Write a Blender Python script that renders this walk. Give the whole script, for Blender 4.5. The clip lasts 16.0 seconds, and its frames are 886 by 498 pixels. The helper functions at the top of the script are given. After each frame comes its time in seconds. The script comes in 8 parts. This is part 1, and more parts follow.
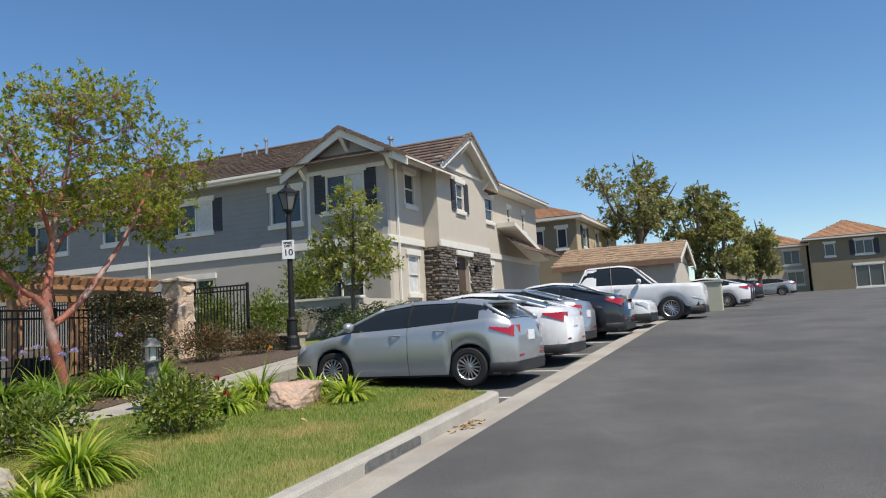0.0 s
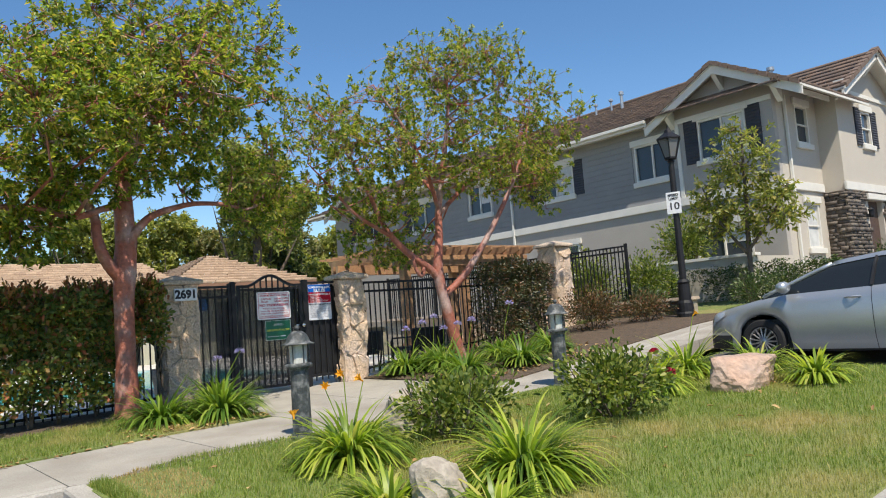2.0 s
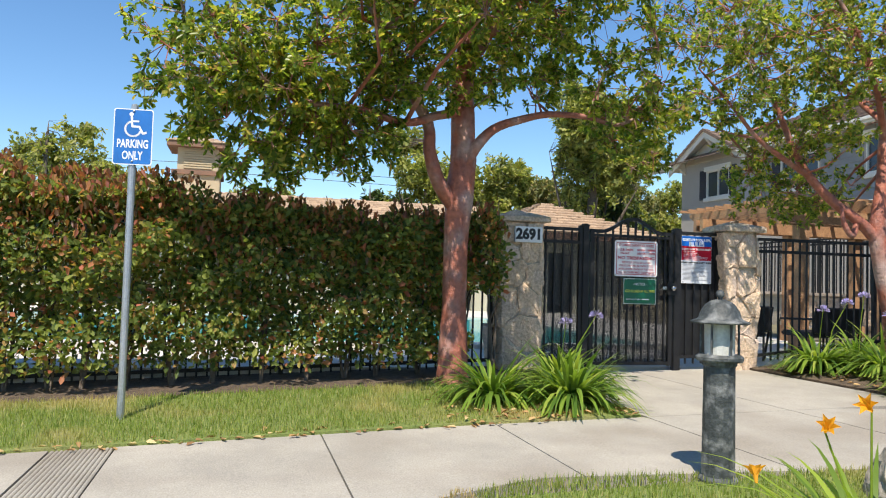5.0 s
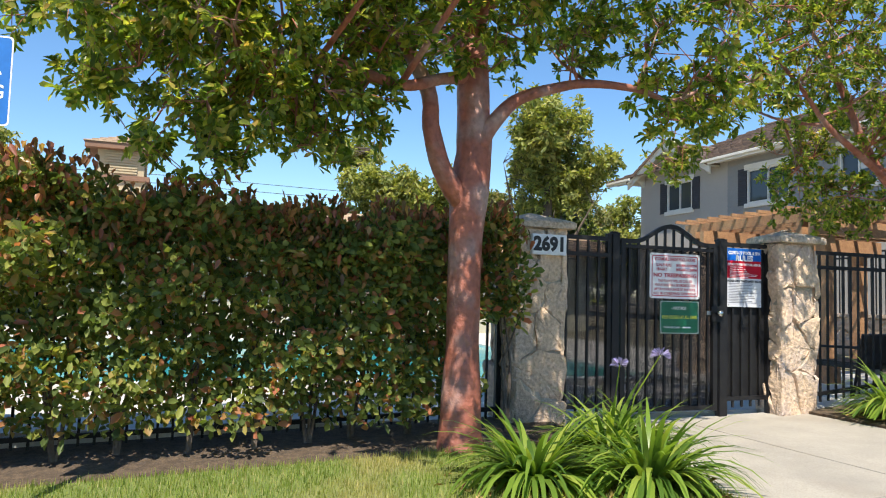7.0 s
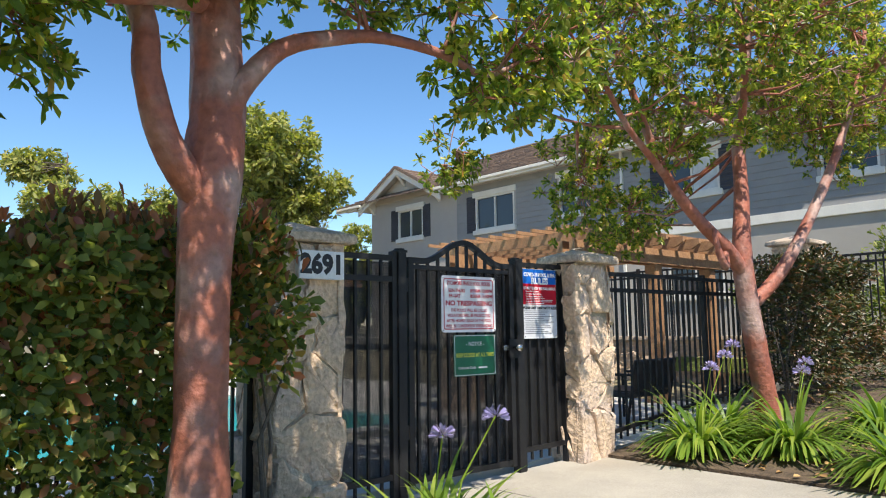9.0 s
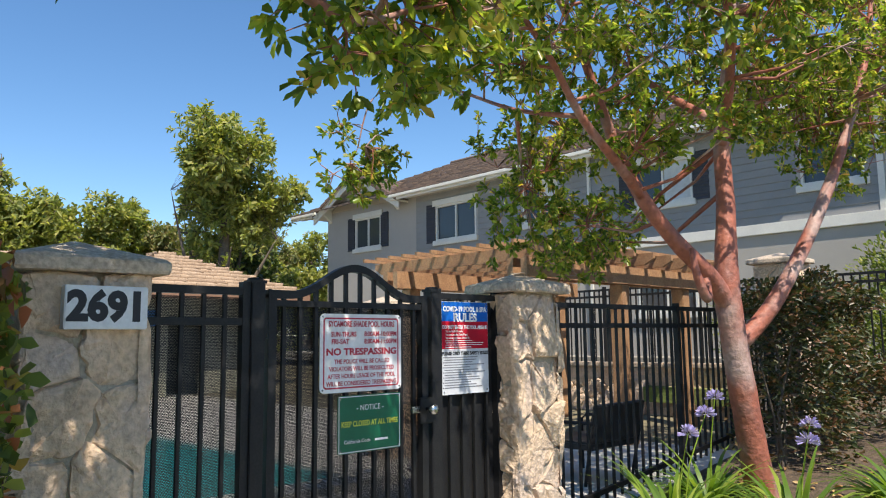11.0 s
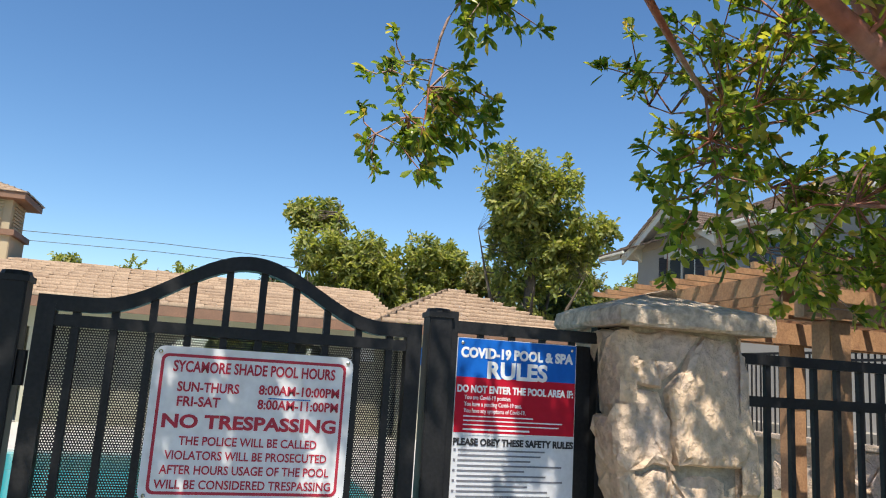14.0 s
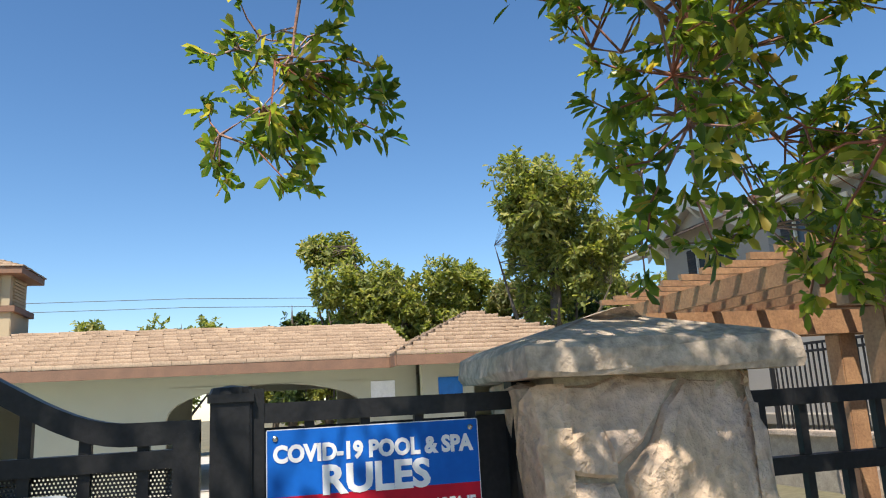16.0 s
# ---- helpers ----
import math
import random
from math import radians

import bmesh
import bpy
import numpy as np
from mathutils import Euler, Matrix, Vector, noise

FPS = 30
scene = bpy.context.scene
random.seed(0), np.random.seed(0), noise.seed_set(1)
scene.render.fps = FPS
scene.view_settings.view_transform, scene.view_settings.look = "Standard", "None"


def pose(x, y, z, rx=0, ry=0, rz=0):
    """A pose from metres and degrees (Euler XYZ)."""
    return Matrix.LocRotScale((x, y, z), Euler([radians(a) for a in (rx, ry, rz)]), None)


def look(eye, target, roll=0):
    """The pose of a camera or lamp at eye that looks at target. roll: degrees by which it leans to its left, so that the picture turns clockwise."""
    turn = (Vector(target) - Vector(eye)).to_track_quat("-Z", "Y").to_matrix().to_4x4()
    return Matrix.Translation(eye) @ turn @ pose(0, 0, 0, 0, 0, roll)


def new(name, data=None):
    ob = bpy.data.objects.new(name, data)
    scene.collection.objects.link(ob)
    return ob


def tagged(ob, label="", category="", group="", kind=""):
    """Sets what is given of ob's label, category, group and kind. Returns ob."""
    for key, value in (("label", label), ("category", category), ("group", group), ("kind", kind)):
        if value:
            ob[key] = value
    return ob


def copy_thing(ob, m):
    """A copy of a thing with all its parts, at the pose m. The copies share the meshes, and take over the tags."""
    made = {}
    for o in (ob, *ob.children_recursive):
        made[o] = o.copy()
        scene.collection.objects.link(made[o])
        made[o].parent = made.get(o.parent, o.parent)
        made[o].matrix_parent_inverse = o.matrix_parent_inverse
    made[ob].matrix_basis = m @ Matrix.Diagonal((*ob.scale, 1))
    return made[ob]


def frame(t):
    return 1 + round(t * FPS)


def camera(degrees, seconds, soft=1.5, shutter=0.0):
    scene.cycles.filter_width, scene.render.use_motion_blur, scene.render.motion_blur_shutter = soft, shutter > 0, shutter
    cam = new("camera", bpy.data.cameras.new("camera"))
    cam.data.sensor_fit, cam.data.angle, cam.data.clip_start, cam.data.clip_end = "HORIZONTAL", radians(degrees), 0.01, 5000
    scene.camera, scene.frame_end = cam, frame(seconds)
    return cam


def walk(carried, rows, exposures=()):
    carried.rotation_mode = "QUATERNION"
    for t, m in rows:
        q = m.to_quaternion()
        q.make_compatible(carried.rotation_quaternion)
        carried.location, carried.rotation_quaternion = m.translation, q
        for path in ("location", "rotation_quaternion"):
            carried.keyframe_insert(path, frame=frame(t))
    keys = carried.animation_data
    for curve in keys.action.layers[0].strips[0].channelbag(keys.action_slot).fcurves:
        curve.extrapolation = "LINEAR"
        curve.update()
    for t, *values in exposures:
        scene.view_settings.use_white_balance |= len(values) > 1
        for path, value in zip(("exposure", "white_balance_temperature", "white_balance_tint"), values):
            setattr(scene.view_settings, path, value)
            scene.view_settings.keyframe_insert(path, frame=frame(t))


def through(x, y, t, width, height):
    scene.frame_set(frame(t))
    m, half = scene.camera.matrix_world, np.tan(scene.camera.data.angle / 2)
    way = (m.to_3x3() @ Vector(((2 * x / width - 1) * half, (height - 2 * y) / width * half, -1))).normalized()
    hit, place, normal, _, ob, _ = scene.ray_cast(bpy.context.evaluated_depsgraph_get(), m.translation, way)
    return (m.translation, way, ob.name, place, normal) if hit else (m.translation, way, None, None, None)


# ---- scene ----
cam = camera(61.9, 16.0, soft=1.1)
PATH = [
    (0, (0.061, -0.195, 1.435), (-0.748, 1.623, 1.638), -3.2),
    (0.5, (-0.492, 0.185, 1.403), (-1.599, 1.839, 1.597), -5.9),
    (1, (-0.974, 0.372, 1.418), (-2.299, 1.858, 1.608), -7.0),
    (1.5, (-1.41, 0.531, 1.44), (-2.834, 1.923, 1.618), -6.3),
    (2, (-1.839, 0.713, 1.44), (-3.365, 1.993, 1.618), -4.3),
    (2.5, (-2.293, 0.878, 1.421), (-3.922, 2.025, 1.591), -2.0),
    (3, (-2.739, 1.09, 1.426), (-4.5, 2.03, 1.547), -0.1),
    (3.5, (-3.227, 1.204, 1.4), (-5.097, 1.911, 1.442), 1.1),
    (4, (-3.697, 1.368, 1.423), (-5.622, 1.907, 1.49), 1.6),
    (6.5, (-6.389, 1.671, 1.483), (-8.307, 2.224, 1.612), 1.6),
    (7, (-6.935, 1.665, 1.522), (-8.809, 2.349, 1.656), 1.6),
    (7.5, (-7.498, 1.728, 1.568), (-9.298, 2.585, 1.723), 1.2),
    (8, (-7.927, 1.851, 1.543), (-9.638, 2.863, 1.764), -0.4),
    (8.5, (-8.342, 2.011, 1.552), (-9.9, 3.246, 1.77), -1.7),
    (9, (-8.747, 2.258, 1.594), (-10.233, 3.577, 1.816), -0.8),
    (9.5, (-9.082, 2.497, 1.705), (-10.465, 3.924, 1.926), -1.4),
    (12, (-9.792, 4.685, 1.904), (-11.371, 5.88, 2.18), 0.6),
    (12.5, (-9.953, 5.13, 1.918), (-11.649, 6.153, 2.197), 0.7),
    (13, (-10.164, 5.547, 1.968), (-11.942, 6.414, 2.262), 1.5),
    (13.5, (-10.454, 5.934, 1.994), (-12.295, 6.647, 2.315), 2.2),
    (14, (-10.736, 6.287, 1.993), (-12.623, 6.853, 2.338), 3.6),
    (14.5, (-10.999, 6.517, 2.01), (-12.911, 6.969, 2.387), 3.7),
    (15, (-11.247, 6.712, 2.058), (-13.148, 7.166, 2.482), 2.2),
    (15.5, (-11.453, 6.949, 2.127), (-13.345, 7.416, 2.575), -0.2),
    (16, (-11.548, 7.064, 2.175), (-13.446, 7.549, 2.578), -3.1),
]
walk(cam, [(t, look(eye, target, roll)) for t, eye, target, roll in PATH],
     [(0.0, 0.2), (1.0, 0.28), (2.5, 0.4), (4.2, 0.48), (6.5, 0.72), (9.5, 0.7), (12.0, 0.52), (14.0, 0.46), (16.0, 0.48)])


# ---- light ----
SUN_AZ, SUN_EL = radians(113), radians(58)
world = bpy.data.worlds.new("sky")
scene.world = world
world.use_nodes = True
wn = world.node_tree.nodes
sky = wn.new("ShaderNodeTexSky")
sky.sky_type, sky.sun_disc = "NISHITA", False
sky.sun_elevation, sky.sun_rotation = SUN_EL, SUN_AZ
sky.air_density, sky.dust_density, sky.ozone_density = 1.0, 0.0, 3.5
wn["Background"].inputs["Strength"].default_value = 0.118
sat = wn.new("ShaderNodeHueSaturation")
sat.inputs["Saturation"].default_value = 1.15
world.node_tree.links.new(sky.outputs[0], sat.inputs["Color"])
world.node_tree.links.new(sat.outputs[0], wn["Background"].inputs[0])
sun = new("sun", bpy.data.lights.new("sun", "SUN"))
sun.data.energy, sun.data.angle, sun.data.color = 4.8, radians(0.5), (1.0, 0.92, 0.79)
SUN_DIR = Vector((math.sin(SUN_AZ) * math.cos(SUN_EL), math.cos(SUN_AZ) * math.cos(SUN_EL), math.sin(SUN_EL)))
sun.matrix_world = look(SUN_DIR * 60, (0, 0, 0))

# ---- materials ----


def surf(name, a, b=None, scale=4.0, rough=0.7, bump=0.2, metal=0.0, fine=60.0, grime=0.25, island=False, spec=0.5, coat=0.0, patch=None, patch_scale=0.6):
    """A surface that wavers between two colours at two scales, with fine relief."""
    m = bpy.data.materials.new(name)
    m.use_nodes = True
    n, l = m.node_tree.nodes, m.node_tree.links
    p = n["Principled BSDF"]
    b = b or tuple(c * 0.75 for c in a)
    tc = n.new("ShaderNodeTexCoord")
    big = n.new("ShaderNodeTexNoise")
    big.inputs["Scale"].default_value, big.inputs["Detail"].default_value, big.inputs["Roughness"].default_value = scale, 6, 0.65
    l.new(tc.outputs["Object"], big.inputs["Vector"])
    small = n.new("ShaderNodeTexNoise")
    small.inputs["Scale"].default_value, small.inputs["Detail"].default_value = fine, 4
    l.new(tc.outputs["Object"], small.inputs["Vector"])
    ramp = n.new("ShaderNodeMapRange")
    ramp.inputs[1].default_value, ramp.inputs[2].default_value = 0.35, 0.65
    if island:
        geo = n.new("ShaderNodeNewGeometry")
        l.new(geo.outputs["Random Per Island"], ramp.inputs[0])
        ramp.inputs[1].default_value, ramp.inputs[2].default_value = 0.0, 1.0
    else:
        l.new(big.outputs[0], ramp.inputs[0])
    mix = n.new("ShaderNodeMix")
    mix.data_type = "RGBA"
    l.new(ramp.outputs[0], mix.inputs[0])
    mix.inputs[6].default_value, mix.inputs[7].default_value = (*a, 1), (*b, 1)
    out = mix.outputs[2]
    if patch:
        wide = n.new("ShaderNodeTexNoise")
        wide.inputs["Scale"].default_value, wide.inputs["Detail"].default_value = patch_scale, 3
        l.new(tc.outputs["Object"], wide.inputs["Vector"])
        pr = n.new("ShaderNodeMapRange")
        pr.inputs[1].default_value, pr.inputs[2].default_value = 0.48, 0.66
        l.new(wide.outputs[0], pr.inputs[0])
        pm = n.new("ShaderNodeMix")
        pm.data_type = "RGBA"
        l.new(pr.outputs[0], pm.inputs[0])
        l.new(out, pm.inputs[6])
        pm.inputs[7].default_value = (*patch, 1)
        out = pm.outputs[2]
    if grime:
        gm = n.new("ShaderNodeMix")
        gm.data_type, gm.blend_type = "RGBA", "MULTIPLY"
        gr = n.new("ShaderNodeMapRange")
        gr.inputs[1].default_value, gr.inputs[2].default_value, gr.inputs[3].default_value, gr.inputs[4].default_value = 0.3, 0.7, 1 - grime, 1 + grime * 0.4
        l.new(small.outputs[0], gr.inputs[0])
        l.new(gr.outputs[0], gm.inputs[7])
        gm.inputs[0].default_value = 1
        l.new(out, gm.inputs[6])
        out = gm.outputs[2]
    l.new(out, p.inputs["Base Color"])
    p.inputs["Roughness"].default_value, p.inputs["Metallic"].default_value = rough, metal
    p.inputs["Specular IOR Level"].default_value, p.inputs["Coat Weight"].default_value = spec, coat
    if bump:
        bp = n.new("ShaderNodeBump")
        bp.inputs["Strength"].default_value, bp.inputs["Distance"].default_value = bump, 0.02
        add = n.new("ShaderNodeMath")
        l.new(big.outputs[0], add.inputs[0])
        l.new(small.outputs[0], add.inputs[1])
        l.new(add.outputs[0], bp.inputs["Height"])
        l.new(bp.outputs[0], p.inputs["Normal"])
    return m


def leafy(name, colours, through=0.3, rough=0.45, dry=None):
    """Leaves: each takes one of several colours, with some light passing through. dry: a colour for withered patches of ground."""
    m = bpy.data.materials.new(name)
    m.use_nodes = True
    n, l = m.node_tree.nodes, m.node_tree.links
    p = n["Principled BSDF"]
    geo = n.new("ShaderNodeNewGeometry")
    r = n.new("ShaderNodeValToRGB")
    r.color_ramp.interpolation = "LINEAR"
    while len(r.color_ramp.elements) < len(colours):
        r.color_ramp.elements.new(0.5)
    for e, (at, c) in zip(r.color_ramp.elements, colours):
        e.position, e.color = at, (*c, 1)
    l.new(geo.outputs["Random Per Island"], r.inputs[0])
    col = r.outputs[0]
    if dry:
        tc, wide, mr, mx = n.new("ShaderNodeTexCoord"), n.new("ShaderNodeTexNoise"), n.new("ShaderNodeMapRange"), n.new("ShaderNodeMix")
        wide.inputs["Scale"].default_value, wide.inputs["Detail"].default_value = 0.75, 4
        mr.inputs[1].default_value, mr.inputs[2].default_value, mr.inputs[4].default_value = 0.5, 0.64, 0.8
        mx.data_type = "RGBA"
        l.new(tc.outputs["Object"], wide.inputs["Vector"])
        l.new(wide.outputs[0], mr.inputs[0])
        l.new(mr.outputs[0], mx.inputs[0])
        l.new(col, mx.inputs[6])
        mx.inputs[7].default_value = (*dry, 1)
        col = mx.outputs[2]
    l.new(col, p.inputs["Base Color"])
    p.inputs["Roughness"].default_value = rough
    t = n.new("ShaderNodeBsdfTranslucent")
    br = n.new("ShaderNodeMix")
    br.data_type, br.blend_type = "RGBA", "MULTIPLY"
    br.inputs[0].default_value = 1
    br.inputs[7].default_value = (1.3, 1.4, 0.6, 1)
    l.new(col, br.inputs[6])
    l.new(br.outputs[2], t.inputs[0])
    s = n.new("ShaderNodeMixShader")
    s.inputs[0].default_value = through
    l.new(p.outputs[0], s.inputs[1])
    l.new(t.outputs[0], s.inputs[2])
    l.new(s.outputs[0], n["Material Output"].inputs[0])
    return m


def glassy(name, colour, rough=0.05, seen_through=0.0):
    m = bpy.data.materials.new(name)
    m.use_nodes = True
    n, l = m.node_tree.nodes, m.node_tree.links
    p = n["Principled BSDF"]
    p.inputs["Base Color"].default_value, p.inputs["Roughness"].default_value = (*colour, 1), rough
    p.inputs["IOR"].default_value = 1.5
    if seen_through:
        t, s = n.new("ShaderNodeBsdfTransparent"), n.new("ShaderNodeMixShader")
        s.inputs[0].default_value = seen_through
        l.new(p.outputs[0], s.inputs[1])
        l.new(t.outputs[0], s.inputs[2])
        l.new(s.outputs[0], n["Material Output"].inputs[0])
    return m


def screen_mesh(name):
    """Black sheet with rows of small round holes."""
    m = surf(name, (0.012, 0.012, 0.014), None, 5, 0.55, 0.0, grime=0.2)
    n, l = m.node_tree.nodes, m.node_tree.links
    tc, sep = n.new("ShaderNodeTexCoord"), n.new("ShaderNodeSeparateXYZ")
    l.new(tc.outputs["Object"], sep.inputs[0])

    def op(kind, a, b=None):
        x = n.new("ShaderNodeMath")
        x.operation = kind
        for k, v in enumerate((a, b)):
            if v is None:
                continue
            if isinstance(v, (int, float)):
                x.inputs[k].default_value = v
            else:
                l.new(v, x.inputs[k])
        return x.outputs[0]
    step = 0.0075
    gz = op("DIVIDE", sep.outputs[2], step)
    rowz = op("FLOOR", gz)
    gy = op("ADD", op("DIVIDE", sep.outputs[1], step), op("MULTIPLY", rowz, 0.5))
    dy = op("SUBTRACT", op("FRACT", gy), 0.5)
    dz = op("SUBTRACT", op("FRACT", gz), 0.5)
    d = op("SQRT", op("ADD", op("MULTIPLY", dy, dy), op("MULTIPLY", dz, dz)))
    hole = op("LESS_THAN", d, 0.29)
    t, s = n.new("ShaderNodeBsdfTransparent"), n.new("ShaderNodeMixShader")
    l.new(hole, s.inputs[0])
    l.new(n["Principled BSDF"].outputs[0], s.inputs[1])
    l.new(t.outputs[0], s.inputs[2])
    l.new(s.outputs[0], n["Material Output"].inputs[0])
    return m


ASPHALT = surf("asphalt", (0.14, 0.134, 0.128), (0.1, 0.097, 0.094), 0.9, 0.9, 0.5, fine=110, grime=0.55, patch=(0.085, 0.083, 0.081), patch_scale=0.4)
CONCRETE = surf("concrete", (0.41, 0.375, 0.32), (0.32, 0.295, 0.255), 1.3, 0.9, 0.2, fine=90, grime=0.22, patch=(0.3, 0.265, 0.22), patch_scale=0.9)
KERB = surf("kerb concrete", (0.44, 0.41, 0.36), (0.35, 0.325, 0.285), 2.0, 0.9, 0.12, fine=70, grime=0.25)
SOIL = surf("mulch", (0.16, 0.11, 0.07), (0.07, 0.05, 0.034), 14, 0.95, 0.8, fine=70, grime=0.5)
TURF = surf("turf", (0.2, 0.24, 0.06), (0.14, 0.19, 0.045), 6, 0.9, 0.6, fine=90, grime=0.4, patch=(0.3, 0.26, 0.1), patch_scale=0.75)
DRYLAND = surf("dry ground", (0.22, 0.18, 0.11), (0.15, 0.14, 0.08), 0.2, 0.95, 0.4, fine=8)
IRON = surf("black painted iron", (0.012, 0.012, 0.014), (0.02, 0.02, 0.021), 6, 0.5, 0.05, fine=80, grime=0.3, spec=0.28)
SCREEN = screen_mesh("perforated black screen")
CAPSTONE = surf("cast stone cap", (0.6, 0.48, 0.37), (0.44, 0.35, 0.27), 5, 0.9, 0.5, fine=45, grime=0.4)
STONE = surf("tan fieldstone", (0.73, 0.54, 0.38), (0.6, 0.44, 0.31), 5, 0.88, 1.0, fine=30, grime=0.3, patch=(0.56, 0.44, 0.36), patch_scale=3.0)
MORTAR = surf("mortar", (0.46, 0.4, 0.31), (0.34, 0.295, 0.23), 8, 0.95, 0.5)
LEDGE = surf("brown ledgestone", (0.2, 0.165, 0.13), (0.085, 0.07, 0.062), 5, 0.9, 0.6, island=True, fine=30)
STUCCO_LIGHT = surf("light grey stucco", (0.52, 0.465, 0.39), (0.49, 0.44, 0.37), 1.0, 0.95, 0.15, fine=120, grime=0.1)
# darker tone of the same stucco: shade put into the colour
STUCCO_GREY_SHADED = surf("grey stucco", (0.41, 0.375, 0.335), (0.38, 0.35, 0.315), 1.0, 0.95, 0.15, fine=120, grime=0.1)
SIDING = surf("grey lap siding paint", (0.275, 0.27, 0.262), (0.25, 0.245, 0.24), 2.0, 0.8, 0.08, fine=50, grime=0.1)
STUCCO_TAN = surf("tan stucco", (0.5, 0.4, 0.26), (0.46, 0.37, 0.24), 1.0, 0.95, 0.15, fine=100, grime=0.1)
# the tan stucco at about half value: shade painted into house fronts
STUCCO_TAN_SHADED = surf("shaded tan stucco", (0.23, 0.19, 0.125), (0.21, 0.175, 0.115), 1.0, 0.95, 0.15, fine=100, grime=0.1)
STUCCO_GREEN = surf("pale green stucco", (0.44, 0.43, 0.33), (0.41, 0.4, 0.31), 1.0, 0.95, 0.15, fine=100, grime=0.1)
TRIM = surf("white trim paint", (0.72, 0.69, 0.62), (0.66, 0.63, 0.57), 2.0, 0.7, 0.05, fine=60, grime=0.1)
SHUTTER = surf("charcoal shutter paint", (0.05, 0.053, 0.065), None, 3, 0.7, 0.05, grime=0.15)
TILE_BROWN = surf("brown roof tile", (0.2, 0.135, 0.1), (0.115, 0.085, 0.07), 3, 0.9, 0.5, fine=20, island=True)
TILE_TAN = surf("tan roof tile", (0.47, 0.34, 0.235), (0.36, 0.255, 0.175), 2, 0.9, 0.5, fine=25, island=True)
TILE_RED = surf("terracotta roof tile", (0.5, 0.27, 0.15), (0.36, 0.2, 0.12), 2, 0.9, 0.5, fine=25, island=True)
FASCIA = surf("brown fascia paint", (0.26, 0.14, 0.085), (0.2, 0.11, 0.07), 3, 0.7, 0.1)
CEDAR = surf("stained pergola timber", (0.43, 0.24, 0.12), (0.31, 0.165, 0.085), 5, 0.75, 0.2, fine=40, grime=0.3)
PANE = glassy("window glass", (0.05, 0.06, 0.07), 0.03)
BLIND = surf("window blind", (0.62, 0.62, 0.6), None, 3, 0.8, 0.0, grime=0.05)
DARK = surf("dark interior", (0.02, 0.02, 0.022), None, 3, 0.9, 0.0, grime=0)
GALV = surf("galvanised steel", (0.48, 0.5, 0.52), (0.4, 0.42, 0.44), 9, 0.45, 0.05, metal=0.75, grime=0.15)
STEEL = surf("brushed steel", (0.6, 0.6, 0.6), None, 20, 0.25, 0.0, metal=1.0, grime=0.1)
BOLLARD = surf("weathered grey-green paint", (0.075, 0.085, 0.085), (0.035, 0.04, 0.04), 9, 0.6, 0.3, fine=50, grime=0.35, patch=(0.2, 0.205, 0.2), patch_scale=12)
FROST = surf("frosted lamp glass", (0.62, 0.62, 0.57), (0.5, 0.5, 0.46), 6, 0.3, 0.0, grime=0.15)
BLUE = surf("blue sign paint", (0.012, 0.16, 0.52), None, 3, 0.5, 0.0, grime=0.05)
BLUE_DEEP = surf("deep blue vinyl", (0.006, 0.13, 0.56), None, 3, 0.6, 0.02, grime=0.06, spec=0.2)
RED = surf("red vinyl", (0.52, 0.008, 0.03), None, 3, 0.6, 0.0, grime=0.06, spec=0.2)
RED_INK = surf("red ink", (0.5, 0.025, 0.055), None, 40, 0.6, 0.0, grime=0.1)
GREEN = surf("green vinyl", (0.004, 0.13, 0.062), None, 3, 0.45, 0.0, grime=0.06)
YELLOW_INK = surf("yellow-green ink", (0.6, 0.65, 0.08), None, 3, 0.6, 0.0, grime=0.05)
WHITE = surf("white sign paint", (0.8, 0.8, 0.81), (0.73, 0.73, 0.75), 6, 0.5, 0.03, fine=30, grime=0.12)
PAPER = surf("pale print", (0.68, 0.69, 0.73), None, 5, 0.5, 0.0, grime=0.06)
BLACK_INK = surf("black ink", (0.02, 0.02, 0.025), None, 3, 0.6, 0.0, grime=0.05)
GREY_INK = surf("grey ink", (0.16, 0.16, 0.19), None, 3, 0.6, 0.0, grime=0.05)
BARK = surf("peeling red bark", (0.4, 0.13, 0.08), (0.28, 0.1, 0.07), 4, 0.6, 0.6, fine=22, grime=0.3, patch=(0.46, 0.31, 0.27), patch_scale=2.0)
BARK_GREY = surf("grey-brown bark", (0.17, 0.13, 0.1), (0.1, 0.08, 0.06), 8, 0.9, 0.7, fine=30)
LEAF_ARBUTUS = leafy("strawberry tree leaf", [(0.0, (0.08, 0.13, 0.028)), (0.35, (0.17, 0.235, 0.045)), (0.7, (0.34, 0.38, 0.065)), (0.93, (0.5, 0.44, 0.11)), (1.0, (0.56, 0.34, 0.11))], 0.64, 0.3)
LEAF_PHOTINIA = leafy("hedge leaf", [(0.0, (0.08, 0.12, 0.04)), (0.4, (0.18, 0.23, 0.065)), (0.74, (0.36, 0.38, 0.1)), (0.88, (0.44, 0.27, 0.11)), (1.0, (0.55, 0.18, 0.12))], 0.5, 0.35)
LEAF_FLUSH = leafy("red new growth leaf", [(0.0, (0.1, 0.09, 0.03)), (0.4, (0.26, 0.1, 0.06)), (0.75, (0.46, 0.15, 0.1)), (1.0, (0.55, 0.32, 0.12))], 0.5, 0.35)
LEAF_STRAP = leafy("strap leaf", [(0.0, (0.1, 0.17, 0.025)), (0.5, (0.3, 0.4, 0.05)), (0.85, (0.48, 0.52, 0.08)), (1.0, (0.6, 0.52, 0.2))], 0.45, 0.4)
